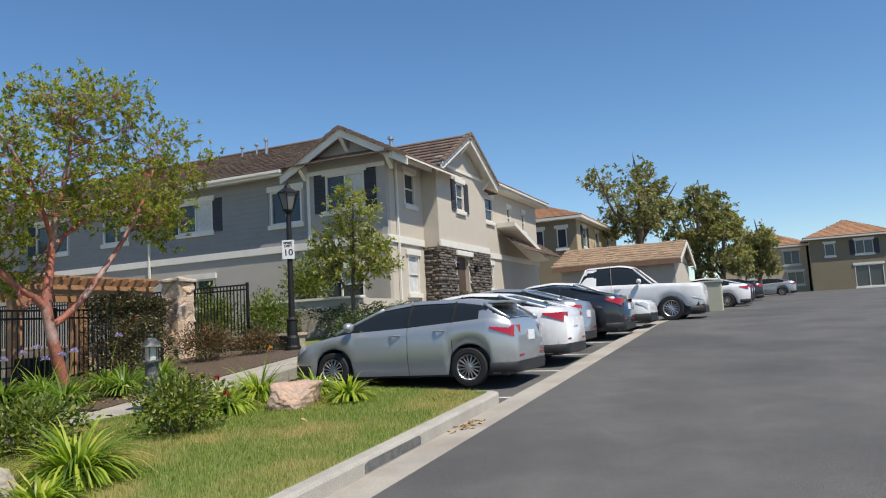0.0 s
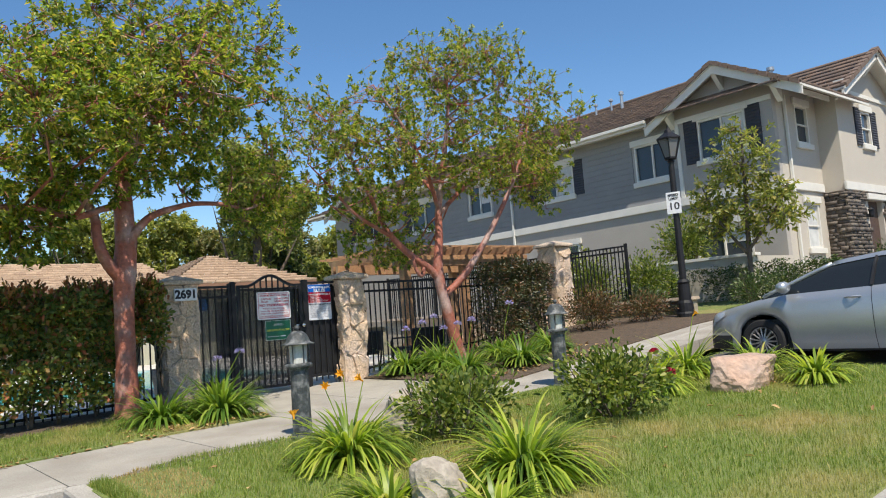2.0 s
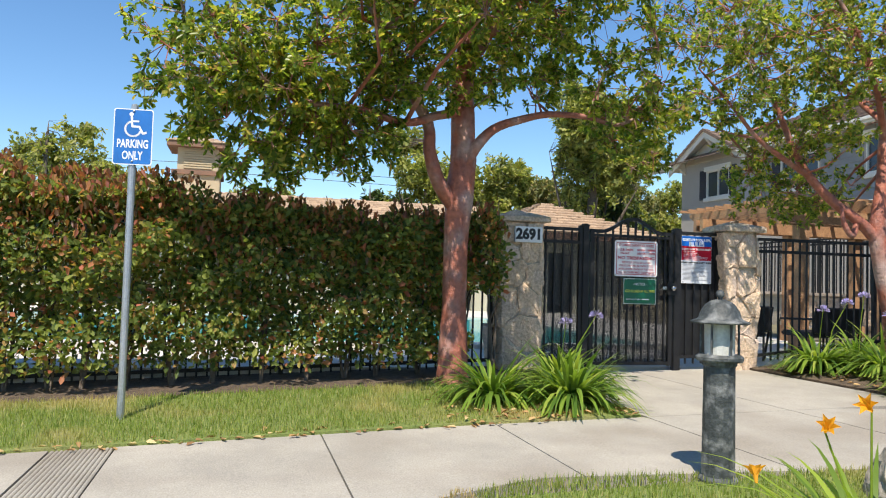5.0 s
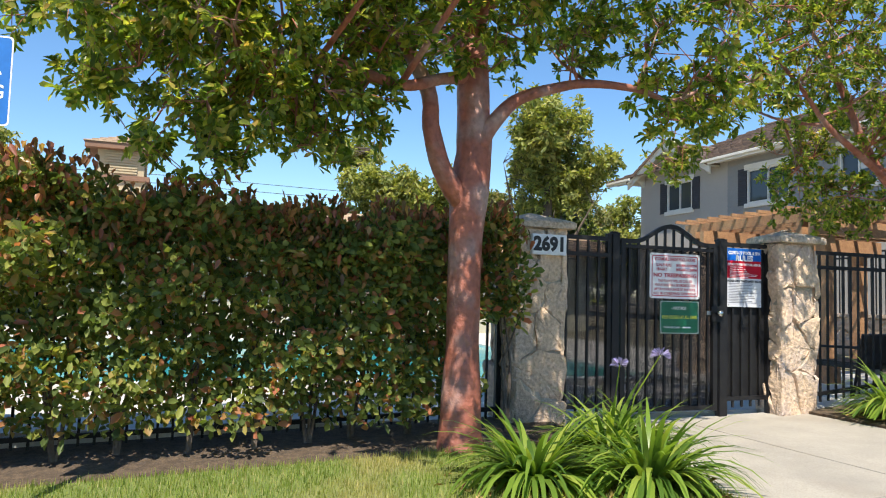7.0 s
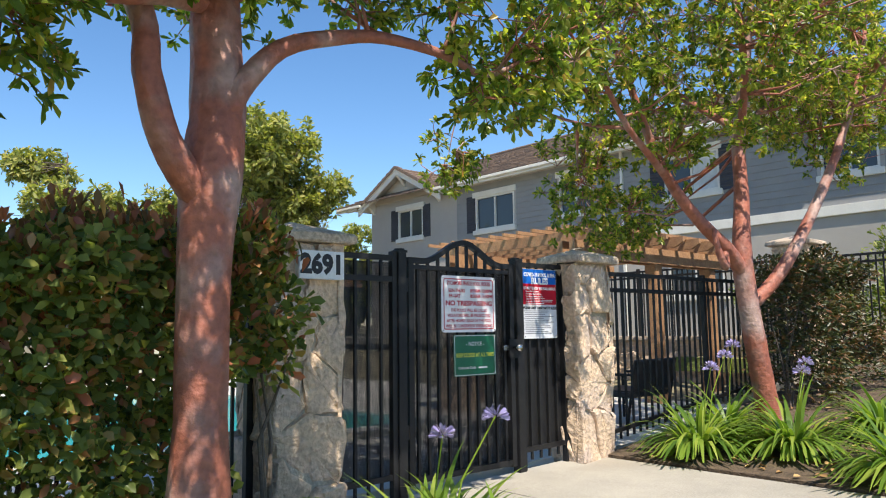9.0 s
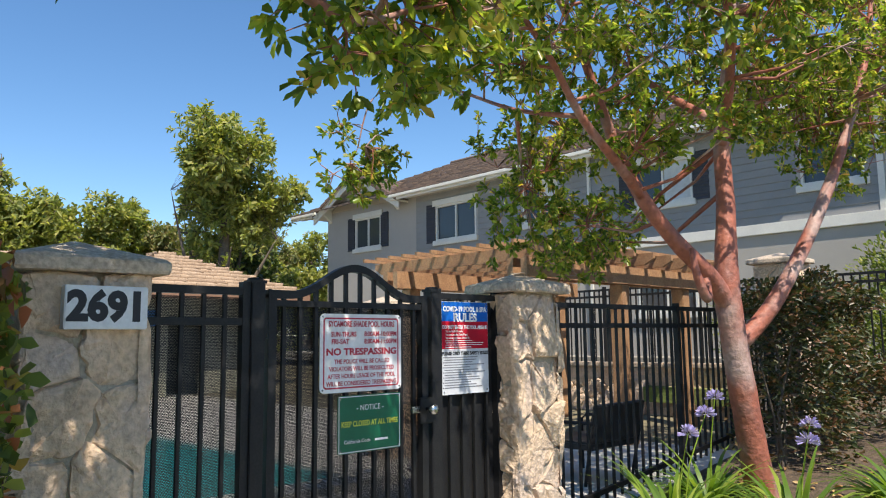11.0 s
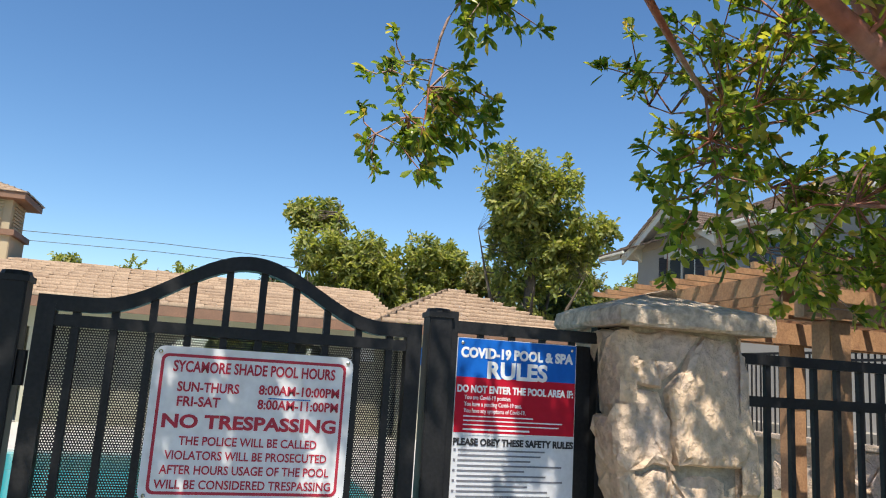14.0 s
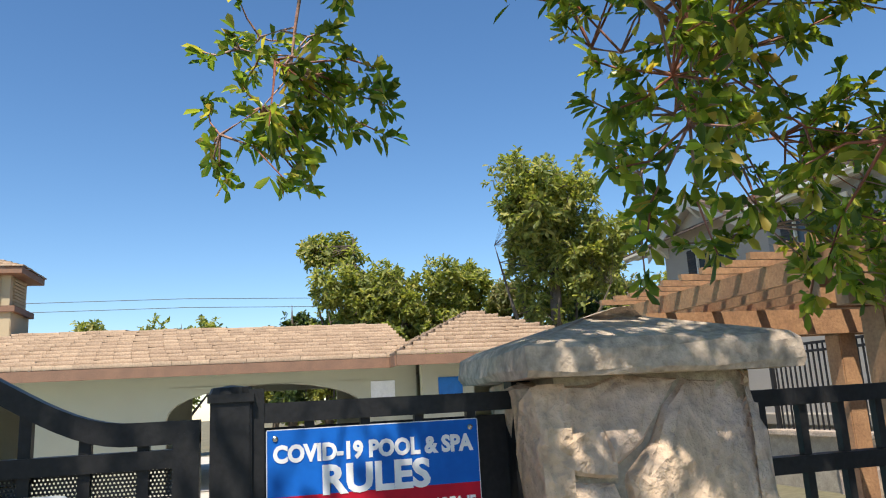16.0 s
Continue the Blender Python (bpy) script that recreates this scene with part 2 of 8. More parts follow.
LEAF_DARKSTRAP = leafy("dark strap leaf", [(0.0, (0.07, 0.14, 0.022)), (0.6, (0.18, 0.28, 0.04)), (1.0, (0.36, 0.42, 0.08))], 0.4, 0.35)
LEAF_ROSE = leafy("rose leaf", [(0.0, (0.06, 0.1, 0.02)), (0.6, (0.17, 0.22, 0.04)), (1.0, (0.36, 0.36, 0.08))], 0.4, 0.45)
LEAF_DUSK = leafy("dark reddish hedge leaf", [(0.0, (0.03, 0.045, 0.015)), (0.6, (0.08, 0.085, 0.03)), (1.0, (0.22, 0.1, 0.055))], 0.25, 0.4)
LEAF_BOX = leafy("low hedge leaf", [(0.0, (0.02, 0.045, 0.014)), (0.6, (0.06, 0.1, 0.02)), (1.0, (0.15, 0.18, 0.04))], 0.2, 0.5)
LEAF_FAR = leafy("far tree leaf", [(0.0, (0.14, 0.17, 0.05)), (0.6, (0.33, 0.35, 0.1)), (1.0, (0.52, 0.46, 0.16))], 0.5, 0.55)
LEAF_RUST = leafy("rusty shrub leaf", [(0.0, (0.04, 0.05, 0.018)), (0.5, (0.11, 0.085, 0.03)), (1.0, (0.24, 0.1, 0.05))], 0.2, 0.5)
GRASS = leafy("grass blade", [(0.0, (0.13, 0.2, 0.03)), (0.6, (0.24, 0.31, 0.05)), (0.9, (0.36, 0.36, 0.1)), (1.0, (0.5, 0.42, 0.2))], 0.4, 0.6, (0.5, 0.38, 0.16))
PETAL_ORANGE = leafy("orange petal", [(0.0, (0.75, 0.3, 0.015)), (1.0, (0.85, 0.42, 0.03))], 0.3, 0.5)
PETAL_VIOLET = leafy("violet petal", [(0.0, (0.32, 0.26, 0.6)), (1.0, (0.5, 0.44, 0.78))], 0.3, 0.5)
PETAL_RED = leafy("red petal", [(0.0, (0.28, 0.01, 0.03)), (1.0, (0.45, 0.02, 0.06))], 0.2, 0.5)
PETAL_WHITE = leafy("white petal", [(0.0, (0.7, 0.68, 0.6)), (1.0, (0.8, 0.8, 0.75))], 0.2, 0.5)
BOULDER = surf("pink sandstone", (0.5, 0.33, 0.24), (0.4, 0.3, 0.24), 4, 0.9, 0.7, fine=22)
BOULDER_GREY = surf("buff boulder", (0.42, 0.37, 0.3), (0.33, 0.28, 0.22), 4, 0.9, 0.7, fine=22)
TYRE = surf("tyre rubber", (0.018, 0.018, 0.019), None, 8, 0.85, 0.2)
ALLOY = surf("alloy rim", (0.6, 0.6, 0.61), None, 8, 0.3, 0.0, metal=0.9, grime=0.1)
CAR_SILVER = surf("silver car paint", (0.44, 0.46, 0.48), (0.42, 0.44, 0.46), 1, 0.3, 0.0, metal=0.6, coat=0.6, grime=0.04)
CAR_WHITE = surf("white car paint", (0.74, 0.74, 0.75), None, 1, 0.3, 0.0, coat=0.6, grime=0.03)
CAR_DARK = surf("dark grey car paint", (0.03, 0.034, 0.045), None, 1, 0.28, 0.0, metal=0.3, coat=0.8, grime=0.05)
CAR_GLASS = glassy("car glass", (0.018, 0.022, 0.024), 0.04)
PLASTIC = surf("black plastic", (0.02, 0.02, 0.022), None, 5, 0.55, 0.05)
TAIL = surf("red tail lamp", (0.4, 0.012, 0.018), None, 5, 0.15, 0.0, coat=0.8, grime=0.05)
HEADLAMP = surf("clear head lamp", (0.5, 0.52, 0.54), None, 5, 0.1, 0.0, coat=1.0, grime=0.05)
LINE = surf("stall line paint", (0.6, 0.6, 0.58), (0.45, 0.45, 0.43), 9, 0.8, 0.1)
WATER = glassy("pool water", (0.05, 0.42, 0.45), 0.06)
DECK = surf("pool deck", (0.6, 0.57, 0.51), (0.54, 0.51, 0.46), 1.2, 0.9, 0.1, fine=60, grime=0.1)
HILL = surf("dry hill", (0.36, 0.27, 0.16), (0.24, 0.2, 0.11), 0.04, 0.95, 0.3, fine=0.5)
REDKERB = surf("red painted kerb", (0.45, 0.09, 0.06), None, 4, 0.8, 0.1)

# ---- helpers for meshes ----


def part(name, bm, material, parent=None, label="", smooth=False):
    """Links a bmesh as one mesh object under a thing or a part."""
    me = bpy.data.meshes.new(name)
    bm.to_mesh(me)
    bm.free()
    me.materials.append(material)
    if smooth:
        for p in me.polygons:
            p.use_smooth = True
    ob = new(name, me)
    ob.parent = parent
    if parent is not None and parent.matrix_basis != Matrix():
        ob.matrix_parent_inverse = parent.matrix_basis.inverted()
    return tagged(ob, label)


def thing(name, label, category, at=(0, 0, 0), group="", kind=""):
    ob = new(name)
    ob.matrix_basis = Matrix.Translation(at)
    return tagged(ob, label, category, group, kind)


def raw_mesh(name, verts, faces, material, parent=None, smooth=False):
    """A mesh from arrays; faces all have the same number of corners."""
    verts, faces = np.asarray(verts, np.float32), np.asarray(faces, np.int32)
    me = bpy.data.meshes.new(name)
    me.vertices.add(len(verts))
    me.vertices.foreach_set("co", verts.ravel())
    k = faces.shape[1]
    me.loops.add(faces.size)
    me.loops.foreach_set("vertex_index", faces.ravel())
    me.polygons.add(len(faces))
    me.polygons.foreach_set("loop_start", np.arange(0, faces.size, k, dtype=np.int32))
    me.update(calc_edges=True)
    me.materials.append(material)
    if smooth:
        me.polygons.foreach_set("use_smooth", np.ones(len(faces), bool))
    ob = new(name, me)
    ob.parent = parent
    if parent is not None and parent.matrix_basis != Matrix():
        ob.matrix_parent_inverse = parent.matrix_basis.inverted()
    return ob


def box(bm, x0, y0, z0, x1, y1, z1, m=None):
    v = [bm.verts.new((x, y, z)) for z in (z0, z1) for x, y in ((x0, y0), (x1, y0), (x1, y1), (x0, y1))]
    for f in ((3, 2, 1, 0), (4, 5, 6, 7), (0, 1, 5, 4), (1, 2, 6, 5), (2, 3, 7, 6), (3, 0, 4, 7)):
        bm.faces.new([v[i] for i in f])
    if m is not None:
        bmesh.ops.transform(bm, matrix=m, verts=v)
    return v


def boxed(*args, bevel=0.0, m=None):
    bm = bmesh.new()
    box(bm, *args, m=m)
    if bevel:
        bmesh.ops.bevel(bm, geom=bm.edges[:], offset=bevel, segments=2, affect="EDGES")
    return bm


def prism(bm, pts, axis, a, b):
    """Extrudes an outline (pairs) along an axis from a to b. Pairs are the two other axes in order."""
    def at(p, v):
        return {"x": (v, p[0], p[1]), "y": (p[0], v, p[1]), "z": (p[0], p[1], v)}[axis]
    lo, hi = [bm.verts.new(at(p, a)) for p in pts], [bm.verts.new(at(p, b)) for p in pts]
    n = len(pts)
    bm.faces.new(lo)
    bm.faces.new(hi[::-1])
    for i in range(n):
        bm.faces.new((lo[i], hi[i], hi[(i + 1) % n], lo[(i + 1) % n]))
    bmesh.ops.recalc_face_normals(bm, faces=bm.faces[:])


def tube(bm, pts, radii, sides=8, caps=True):
    """A round limb through points."""
    rings, up = [], Vector((0.3, 0.2, 1)).normalized()
    pts = [Vector(p) for p in pts]
    for i, p in enumerate(pts):
        d = (pts[min(i + 1, len(pts) - 1)] - pts[max(i - 1, 0)]).normalized()
        s = d.cross(up if abs(d.dot(up)) < 0.95 else Vector((1, 0, 0))).normalized()
        t = d.cross(s)
        rings.append([bm.verts.new(p + radii[i] * (math.cos(a) * s + math.sin(a) * t)) for a in np.linspace(0, 2 * math.pi, sides, endpoint=False)])
    for a, b in zip(rings, rings[1:]):
        for k in range(sides):
            bm.faces.new((a[k], a[(k + 1) % sides], b[(k + 1) % sides], b[k]))
    if caps:
        bm.faces.new(rings[0][::-1])
        bm.faces.new(rings[-1])
    return rings


def lathe(bm, profile, sides=16, at=(0, 0, 0), turn=0.0, closed=True):
    """A turned body: pairs of radius and height."""
    rings = []
    for r, z in profile:
        rings.append([bm.verts.new((at[0] + r * math.cos(a + turn), at[1] + r * math.sin(a + turn), at[2] + z)) for a in np.linspace(0, 2 * math.pi, sides, endpoint=False)])
    for a, b in zip(rings, rings[1:]):
        for k in range(sides):
            bm.faces.new((a[k], a[(k + 1) % sides], b[(k + 1) % sides], b[k]))
    if closed:
        bm.faces.new(rings[0][::-1])
        bm.faces.new(rings[-1])


def lettering(body, size, material, parent, m, width=None, bold=0.0, align="CENTER"):
    """Flat raised letters, as a mesh part. m lays the text's x and y into the world."""
    cu = bpy.data.curves.new("lettering", "FONT")
    cu.body, cu.size, cu.align_x, cu.align_y, cu.extrude, cu.offset, cu.resolution_u = body, size, align, "CENTER", 0.0006, bold, 3
    tmp = bpy.data.objects.new("lettering", cu)
    scene.collection.objects.link(tmp)
    bpy.context.view_layer.update()
    me = bpy.data.meshes.new_from_object(tmp.evaluated_get(bpy.context.evaluated_depsgraph_get()))
    bpy.data.objects.remove(tmp)
    xs = [v.co.x for v in me.vertices]
    k = width / (max(xs) - min(xs)) if width and xs else 1.0
    me.transform(m @ Matrix.Diagonal((k, 1, 1, 1)))
    me.materials.clear()
    me.materials.append(material)
    me.name = "lettering"
    ob = new("lettering", me)
    ob.parent = parent
    return ob


def leaves(name, at, along, out, length, width, material, parent=None, fold=0.25, droop=0.0):
    """Many leaves: bases, ways and facing normals as arrays; four triangles a leaf."""
    at, along, out = (np.asarray(v, float) for v in (at, along, out))
    along /= np.linalg.norm(along, axis=1, keepdims=True) + 1e-9
    side = np.cross(along, out)
    side /= np.linalg.norm(side, axis=1, keepdims=True) + 1e-9
    nrm = np.cross(side, along)
    L, W = np.broadcast_to(length, len(at))[:, None], np.broadcast_to(width, len(at))[:, None]
    down = np.array([0, 0, -1.0]) * droop * L
    v = np.stack([at,
                  at + along * L * 0.36 + side * W * 0.34 + nrm * W * fold * 0.8 + down * 0.15,
                  at + along * L * 0.76 + side * W * 0.48 + nrm * W * fold + down * 0.55,
                  at + along * L + down,
                  at + along * L * 0.76 - side * W * 0.48 + nrm * W * fold + down * 0.55,
                  at + along * L * 0.36 - side * W * 0.34 + nrm * W * fold * 0.8 + down * 0.15], 1)
    base = np.arange(len(at))[:, None] * 6
    f = np.concatenate([base + [0, 1, 2, 3], base + [0, 3, 4, 5]])
    return raw_mesh(name, v.reshape(-1, 3), f, material, parent)


RNG = np.random.default_rng(7)


def unit(n):
    v = RNG.normal(size=(n, 3))
    return v / np.linalg.norm(v, axis=1, keepdims=True)


def rosettes(name, tips, ways, per, length, width, material, parent):
    """A whorl of leaves round each twig tip."""
    tips, ways = np.repeat(tips, per, 0), np.repeat(ways, per, 0)
    d = ways * 0.55 + unit(len(tips)) * 0.85
    n = ways + unit(len(tips)) * 0.4 + np.array([0, 0, 0.5])
    at = tips + unit(len(tips)) * length * 0.25 - ways * RNG.random((len(tips), 1)) * length * 0.9
    return leaves(name, at, d, n, length * (0.65 + 0.6 * RNG.random(len(tips))), width * (0.7 + 0.5 * RNG.random(len(tips))), material, parent, droop=0.15)


def grow(name, label, at, limbs, blobs, material, bark, leaf=(0.085, 0.032), per=9, twig=0.006, sides=9, sub=10, dense=1.0, slim=1.0):
    """A tree: limbs as (points, radii), and a crown of twigs with whorls of leaves inside ellipsoids (centre, radii, tips)."""
    root = thing(name, label, "tree", at)
    bm = bmesh.new()
    nodes = []
    for pts, radii in limbs:
        fine_p, fine_r = [], []
        pts_v = [Vector(p) for p in pts]
        for i in range(len(pts_v) - 1):
            p0, p1, p2, p3 = pts_v[max(i - 1, 0)], pts_v[i], pts_v[i + 1], pts_v[min(i + 2, len(pts_v) - 1)]
            for k in range(4):
                t = k / 4
                q = 0.5 * (2 * p1 + (p2 - p0) * t + (2 * p0 - 5 * p1 + 4 * p2 - p3) * t * t + (3 * p1 - p0 - 3 * p2 + p3) * t ** 3)
                fine_p.append(q)
                fine_r.append((radii[i] * (1 - t) + radii[i + 1] * t) * (1 + 0.07 * noise.noise(q * 6)))
        fine_p.append(pts_v[-1])
        fine_r.append(radii[-1])
        tube(bm, fine_p, [r * slim for r in fine_r], sides)
        nodes += [(p, r) for p, r in zip(fine_p, fine_r) if r < 0.09]
    tips, ways = [], []
    for c, rad, count in blobs:
        count = int(count * dense)
        c, rad = Vector(c), Vector(rad)
        hubs = []
        for _ in range(max(2, count // sub)):
            u = Vector(unit(1)[0]) * (0.35 + 0.5 * random.random())
            h = c + Vector((u.x * rad.x, u.y * rad.y, u.z * rad.z))
            near, r0 = min(nodes, key=lambda q: (q[0] - h).length + (0.12 if q[0].z > h.z else 0))
            gap = (h - near).length
            mid = near.lerp(h, 0.5) + Vector(unit(1)[0]) * 0.12 * gap + Vector((0, 0, -0.06 * gap))
            r1 = min(r0 * 0.6, 0.008 + 0.012 * gap)
            tube(bm, [near, near.lerp(mid, 0.5), mid, mid.lerp(h, 0.55), h], [r1, r1 * 0.85, r1 * 0.7, r1 * 0.5, twig], 5, False)
            hubs += [mid, h]
        for _ in range(count):
            u = Vector(unit(1)[0]) * (random.random() ** 0.4)
            tip = c + Vector((u.x * rad.x, u.y * rad.y, u.z * rad.z))
            h = min(hubs, key=lambda q: (q - tip).length)
            gap = (tip - h).length
            mid = h.lerp(tip, 0.55) + Vector(unit(1)[0]) * 0.15 * gap
            tube(bm, [h, mid, tip], [twig, twig * 0.7, twig * 0.45], 3, False)
            tips.append(tip)
            ways.append(((tip - mid).normalized() + Vector((0, 0, 0.35))).normalized())
            if gap > 0.25:
                tips.append(mid)
                ways.append(ways[-1])
    trunk = part("trunk", bm, bark, root, smooth=True)
    rosettes("crown", np.array(tips), np.array(ways), per, leaf[0], leaf[1], material, root)
    return root


def shrub(name, label, category, c, rad, count, material, leaf=(0.05, 0.025), stems=9, group=""):
    """A leafy bush: stems from the ground and leaves through an uneven mound."""
    c, rad = np.array(c, float), np.array(rad, float)
    root = thing(name, label, category, (c[0], c[1], c[2]), group)
    bm = bmesh.new()
    for _ in range(stems):
        u = unit(1)[0]
        e = c + np.array([u[0] * rad[0] * 0.8, u[1] * rad[1] * 0.8, rad[2] * (1.1 + 0.6 * random.random())])
        s = c + np.array([u[0] * rad[0] * 0.15, u[1] * rad[1] * 0.15, -0.03])
        tube(bm, [s, s * 0.5 + e * 0.5 + np.array([u[0], u[1], 0]) * 0.05, e], [0.012, 0.008, 0.003], 4)
    part("branchwork", bm, BARK_GREY, root)
    u = unit(count)
    k = 0.9 + 0.62 * np.array([noise.noise(Vector(q) * 2.3 + Vector(c)) for q in u])
    r = (RNG.random(count) ** 0.5 * k)[:, None]
    p = c + np.array([0, 0, rad[2]]) + u * r * rad
    p[:, 2] = np.maximum(p[:, 2], c[2] + 0.04)
    leaves("foliage", p, u + unit(count) * 0.8 + np.array([0, 0, 0.3]), u + unit(count) * 0.5, leaf[0] * (0.6 + 0.8 * RNG.random(count)), leaf[1] * (0.7 + 0.6 * RNG.random(count)), material, root)
    return root


def straps(n, base_r, length, width, spread, seed):
    """Arching strap leaves from the ground, as arrays of a ribbon each."""
    g = np.random.default_rng(seed)
    az = g.random(n) * 2 * np.pi
    out = np.stack([np.cos(az), np.sin(az), 0 * az], 1)
    lean = spread * (0.22 + 0.78 * g.random(n) ** 0.55)
    L = length * (0.6 + 0.5 * g.random(n))
    start = out * base_r * g.random((n, 1))
    side = np.stack([-np.sin(az), np.cos(az), 0 * az], 1)
    verts, steps = [], 6
    for i in range(steps + 1):
        t = i / steps
        a = lean * (0.35 + 1.5 * t)
        if i:
            ang = np.minimum(lean * (0.42 + 2.0 * (t - 0.5 / steps)), 2.75)
            pos = pos + (out * np.sin(ang)[:, None] + np.array([0, 0, 1.0]) * np.cos(ang)[:, None]) * (L / steps)[:, None]
        else:
            pos = start.copy()
        w = width * (1 - t ** 2.2) * (0.6 + 0.4 * min(1, t * 4)) * 0.5
        verts += [pos - side * w, pos + side * w]
    v = np.stack(verts, 1).reshape(-1, 3)
    base = np.arange(n)[:, None] * (2 * (steps + 1))
    f = np.concatenate([base + [2 * i, 2 * i + 1, 2 * i + 3, 2 * i + 2] for i in range(steps)])
    return v, f


def strap_plant(name, label, at, n, length, width, spread, material, seed, blooms=(), petal=None, stalk_h=0.8, base_r=0.12, globe=False):
    root = thing(name, label, "plant", at)
    v, f = straps(n, base_r, length, width, spread, seed)
    v += np.array(at)
    v[:, 2] = np.maximum(v[:, 2], at[2] + 0.01)
    fans, k = 8, 14
    for i in range(fans):
        a, b = n * i // fans, n * (i + 1) // fans
        quads = np.concatenate([np.arange(b - a)[:, None] * k + [2 * j, 2 * j + 1, 2 * j + 3, 2 * j + 2] for j in range(6)])
        raw_mesh("leaf_fan", v[a * k:b * k], quads, material, root)
    for dx, dy, h in blooms:
        bm = bmesh.new()
        top = Vector(at) + Vector((dx, dy, h))
        tube(bm, [Vector(at) + Vector((dx * 0.2, dy * 0.2, 0)), Vector(at) + Vector((dx * 0.5, dy * 0.5, h * 0.6)), top], [0.006, 0.005, 0.004], 5)
        stalk = part("stalk", bm, LEAF_STRAP, root)
        m = 60 if globe else 7
        d = unit(m)
        if globe:
            d[:, 2] = np.abs(d[:, 2]) * 0.9 - 0.25
            leaves("bloom", np.array(top) + d * 0.028, d, unit(m), 0.05, 0.018, petal, stalk)
        else:
            bm = bmesh.new()
            tilt = Matrix.Translation(top) @ pose(0, 0, 0, 55 * math.sin(seed + 9 * dx), 50 * math.cos(seed + 7 * dy), 0)
            rings = []
            for r, z, wave in ((0.005, 0.0, 0.0), (0.01, 0.03, 0.0), (0.023, 0.055, 0.006), (0.034, 0.066, 0.012)):
                rings.append([bm.verts.new(tilt @ Vector(((r + wave * (-1) ** k) * math.cos(math.pi * k / 6), (r + wave * (-1) ** k) * math.sin(math.pi * k / 6), z + 0.2 * wave * (-1) ** k))) for k in range(12)])
            for a, b in zip(rings, rings[1:]):
                for k in range(12):
                    bm.faces.new((a[k], a[(k + 1) % 12], b[(k + 1) % 12], b[k]))
            bm.faces.new(rings[0])
            part("bloom", bm, petal, stalk)
    return root


def wall(name, axis, plane, depth, u0, u1, z0, z1, holes, material, parent, top=None):
    """A wall with real openings. axis 'x': a wall in the plane x=plane running along y; depth goes inwards. holes: (u0, u1, z0, z1)."""
    us = sorted({u0, u1, *[h[0] for h in holes], *[h[1] for h in holes]})
    zs = sorted({z0, z1, *[h[2] for h in holes], *[h[3] for h in holes]})
    bm = bmesh.new()
    for a, b in zip(us, us[1:]):
        run = None
        for c, d in zip(zs, zs[1:]):
            free = not any(h[0] < (a + b) / 2 < h[1] and h[2] < (c + d) / 2 < h[3] for h in holes)
            if free:
                lo, hi = sorted((plane, plane + depth))
                box(bm, *((lo, a, c, hi, b, d) if axis == "x" else (a, lo, c, b, hi, d)))
    bmesh.ops.remove_doubles(bm, verts=bm.verts[:], dist=0.0005)
    bm.verts.index_update()
    seen_f = {}
    for f in bm.faces[:]:
        key = tuple(sorted(v.index for v in f.verts))
        seen_f.setdefault(key, []).append(f)
    bmesh.ops.delete(bm, geom=[f for fs in seen_f.values() if len(fs) > 1 for f in fs], context="FACES_ONLY")
    return part(name, bm, material, parent)


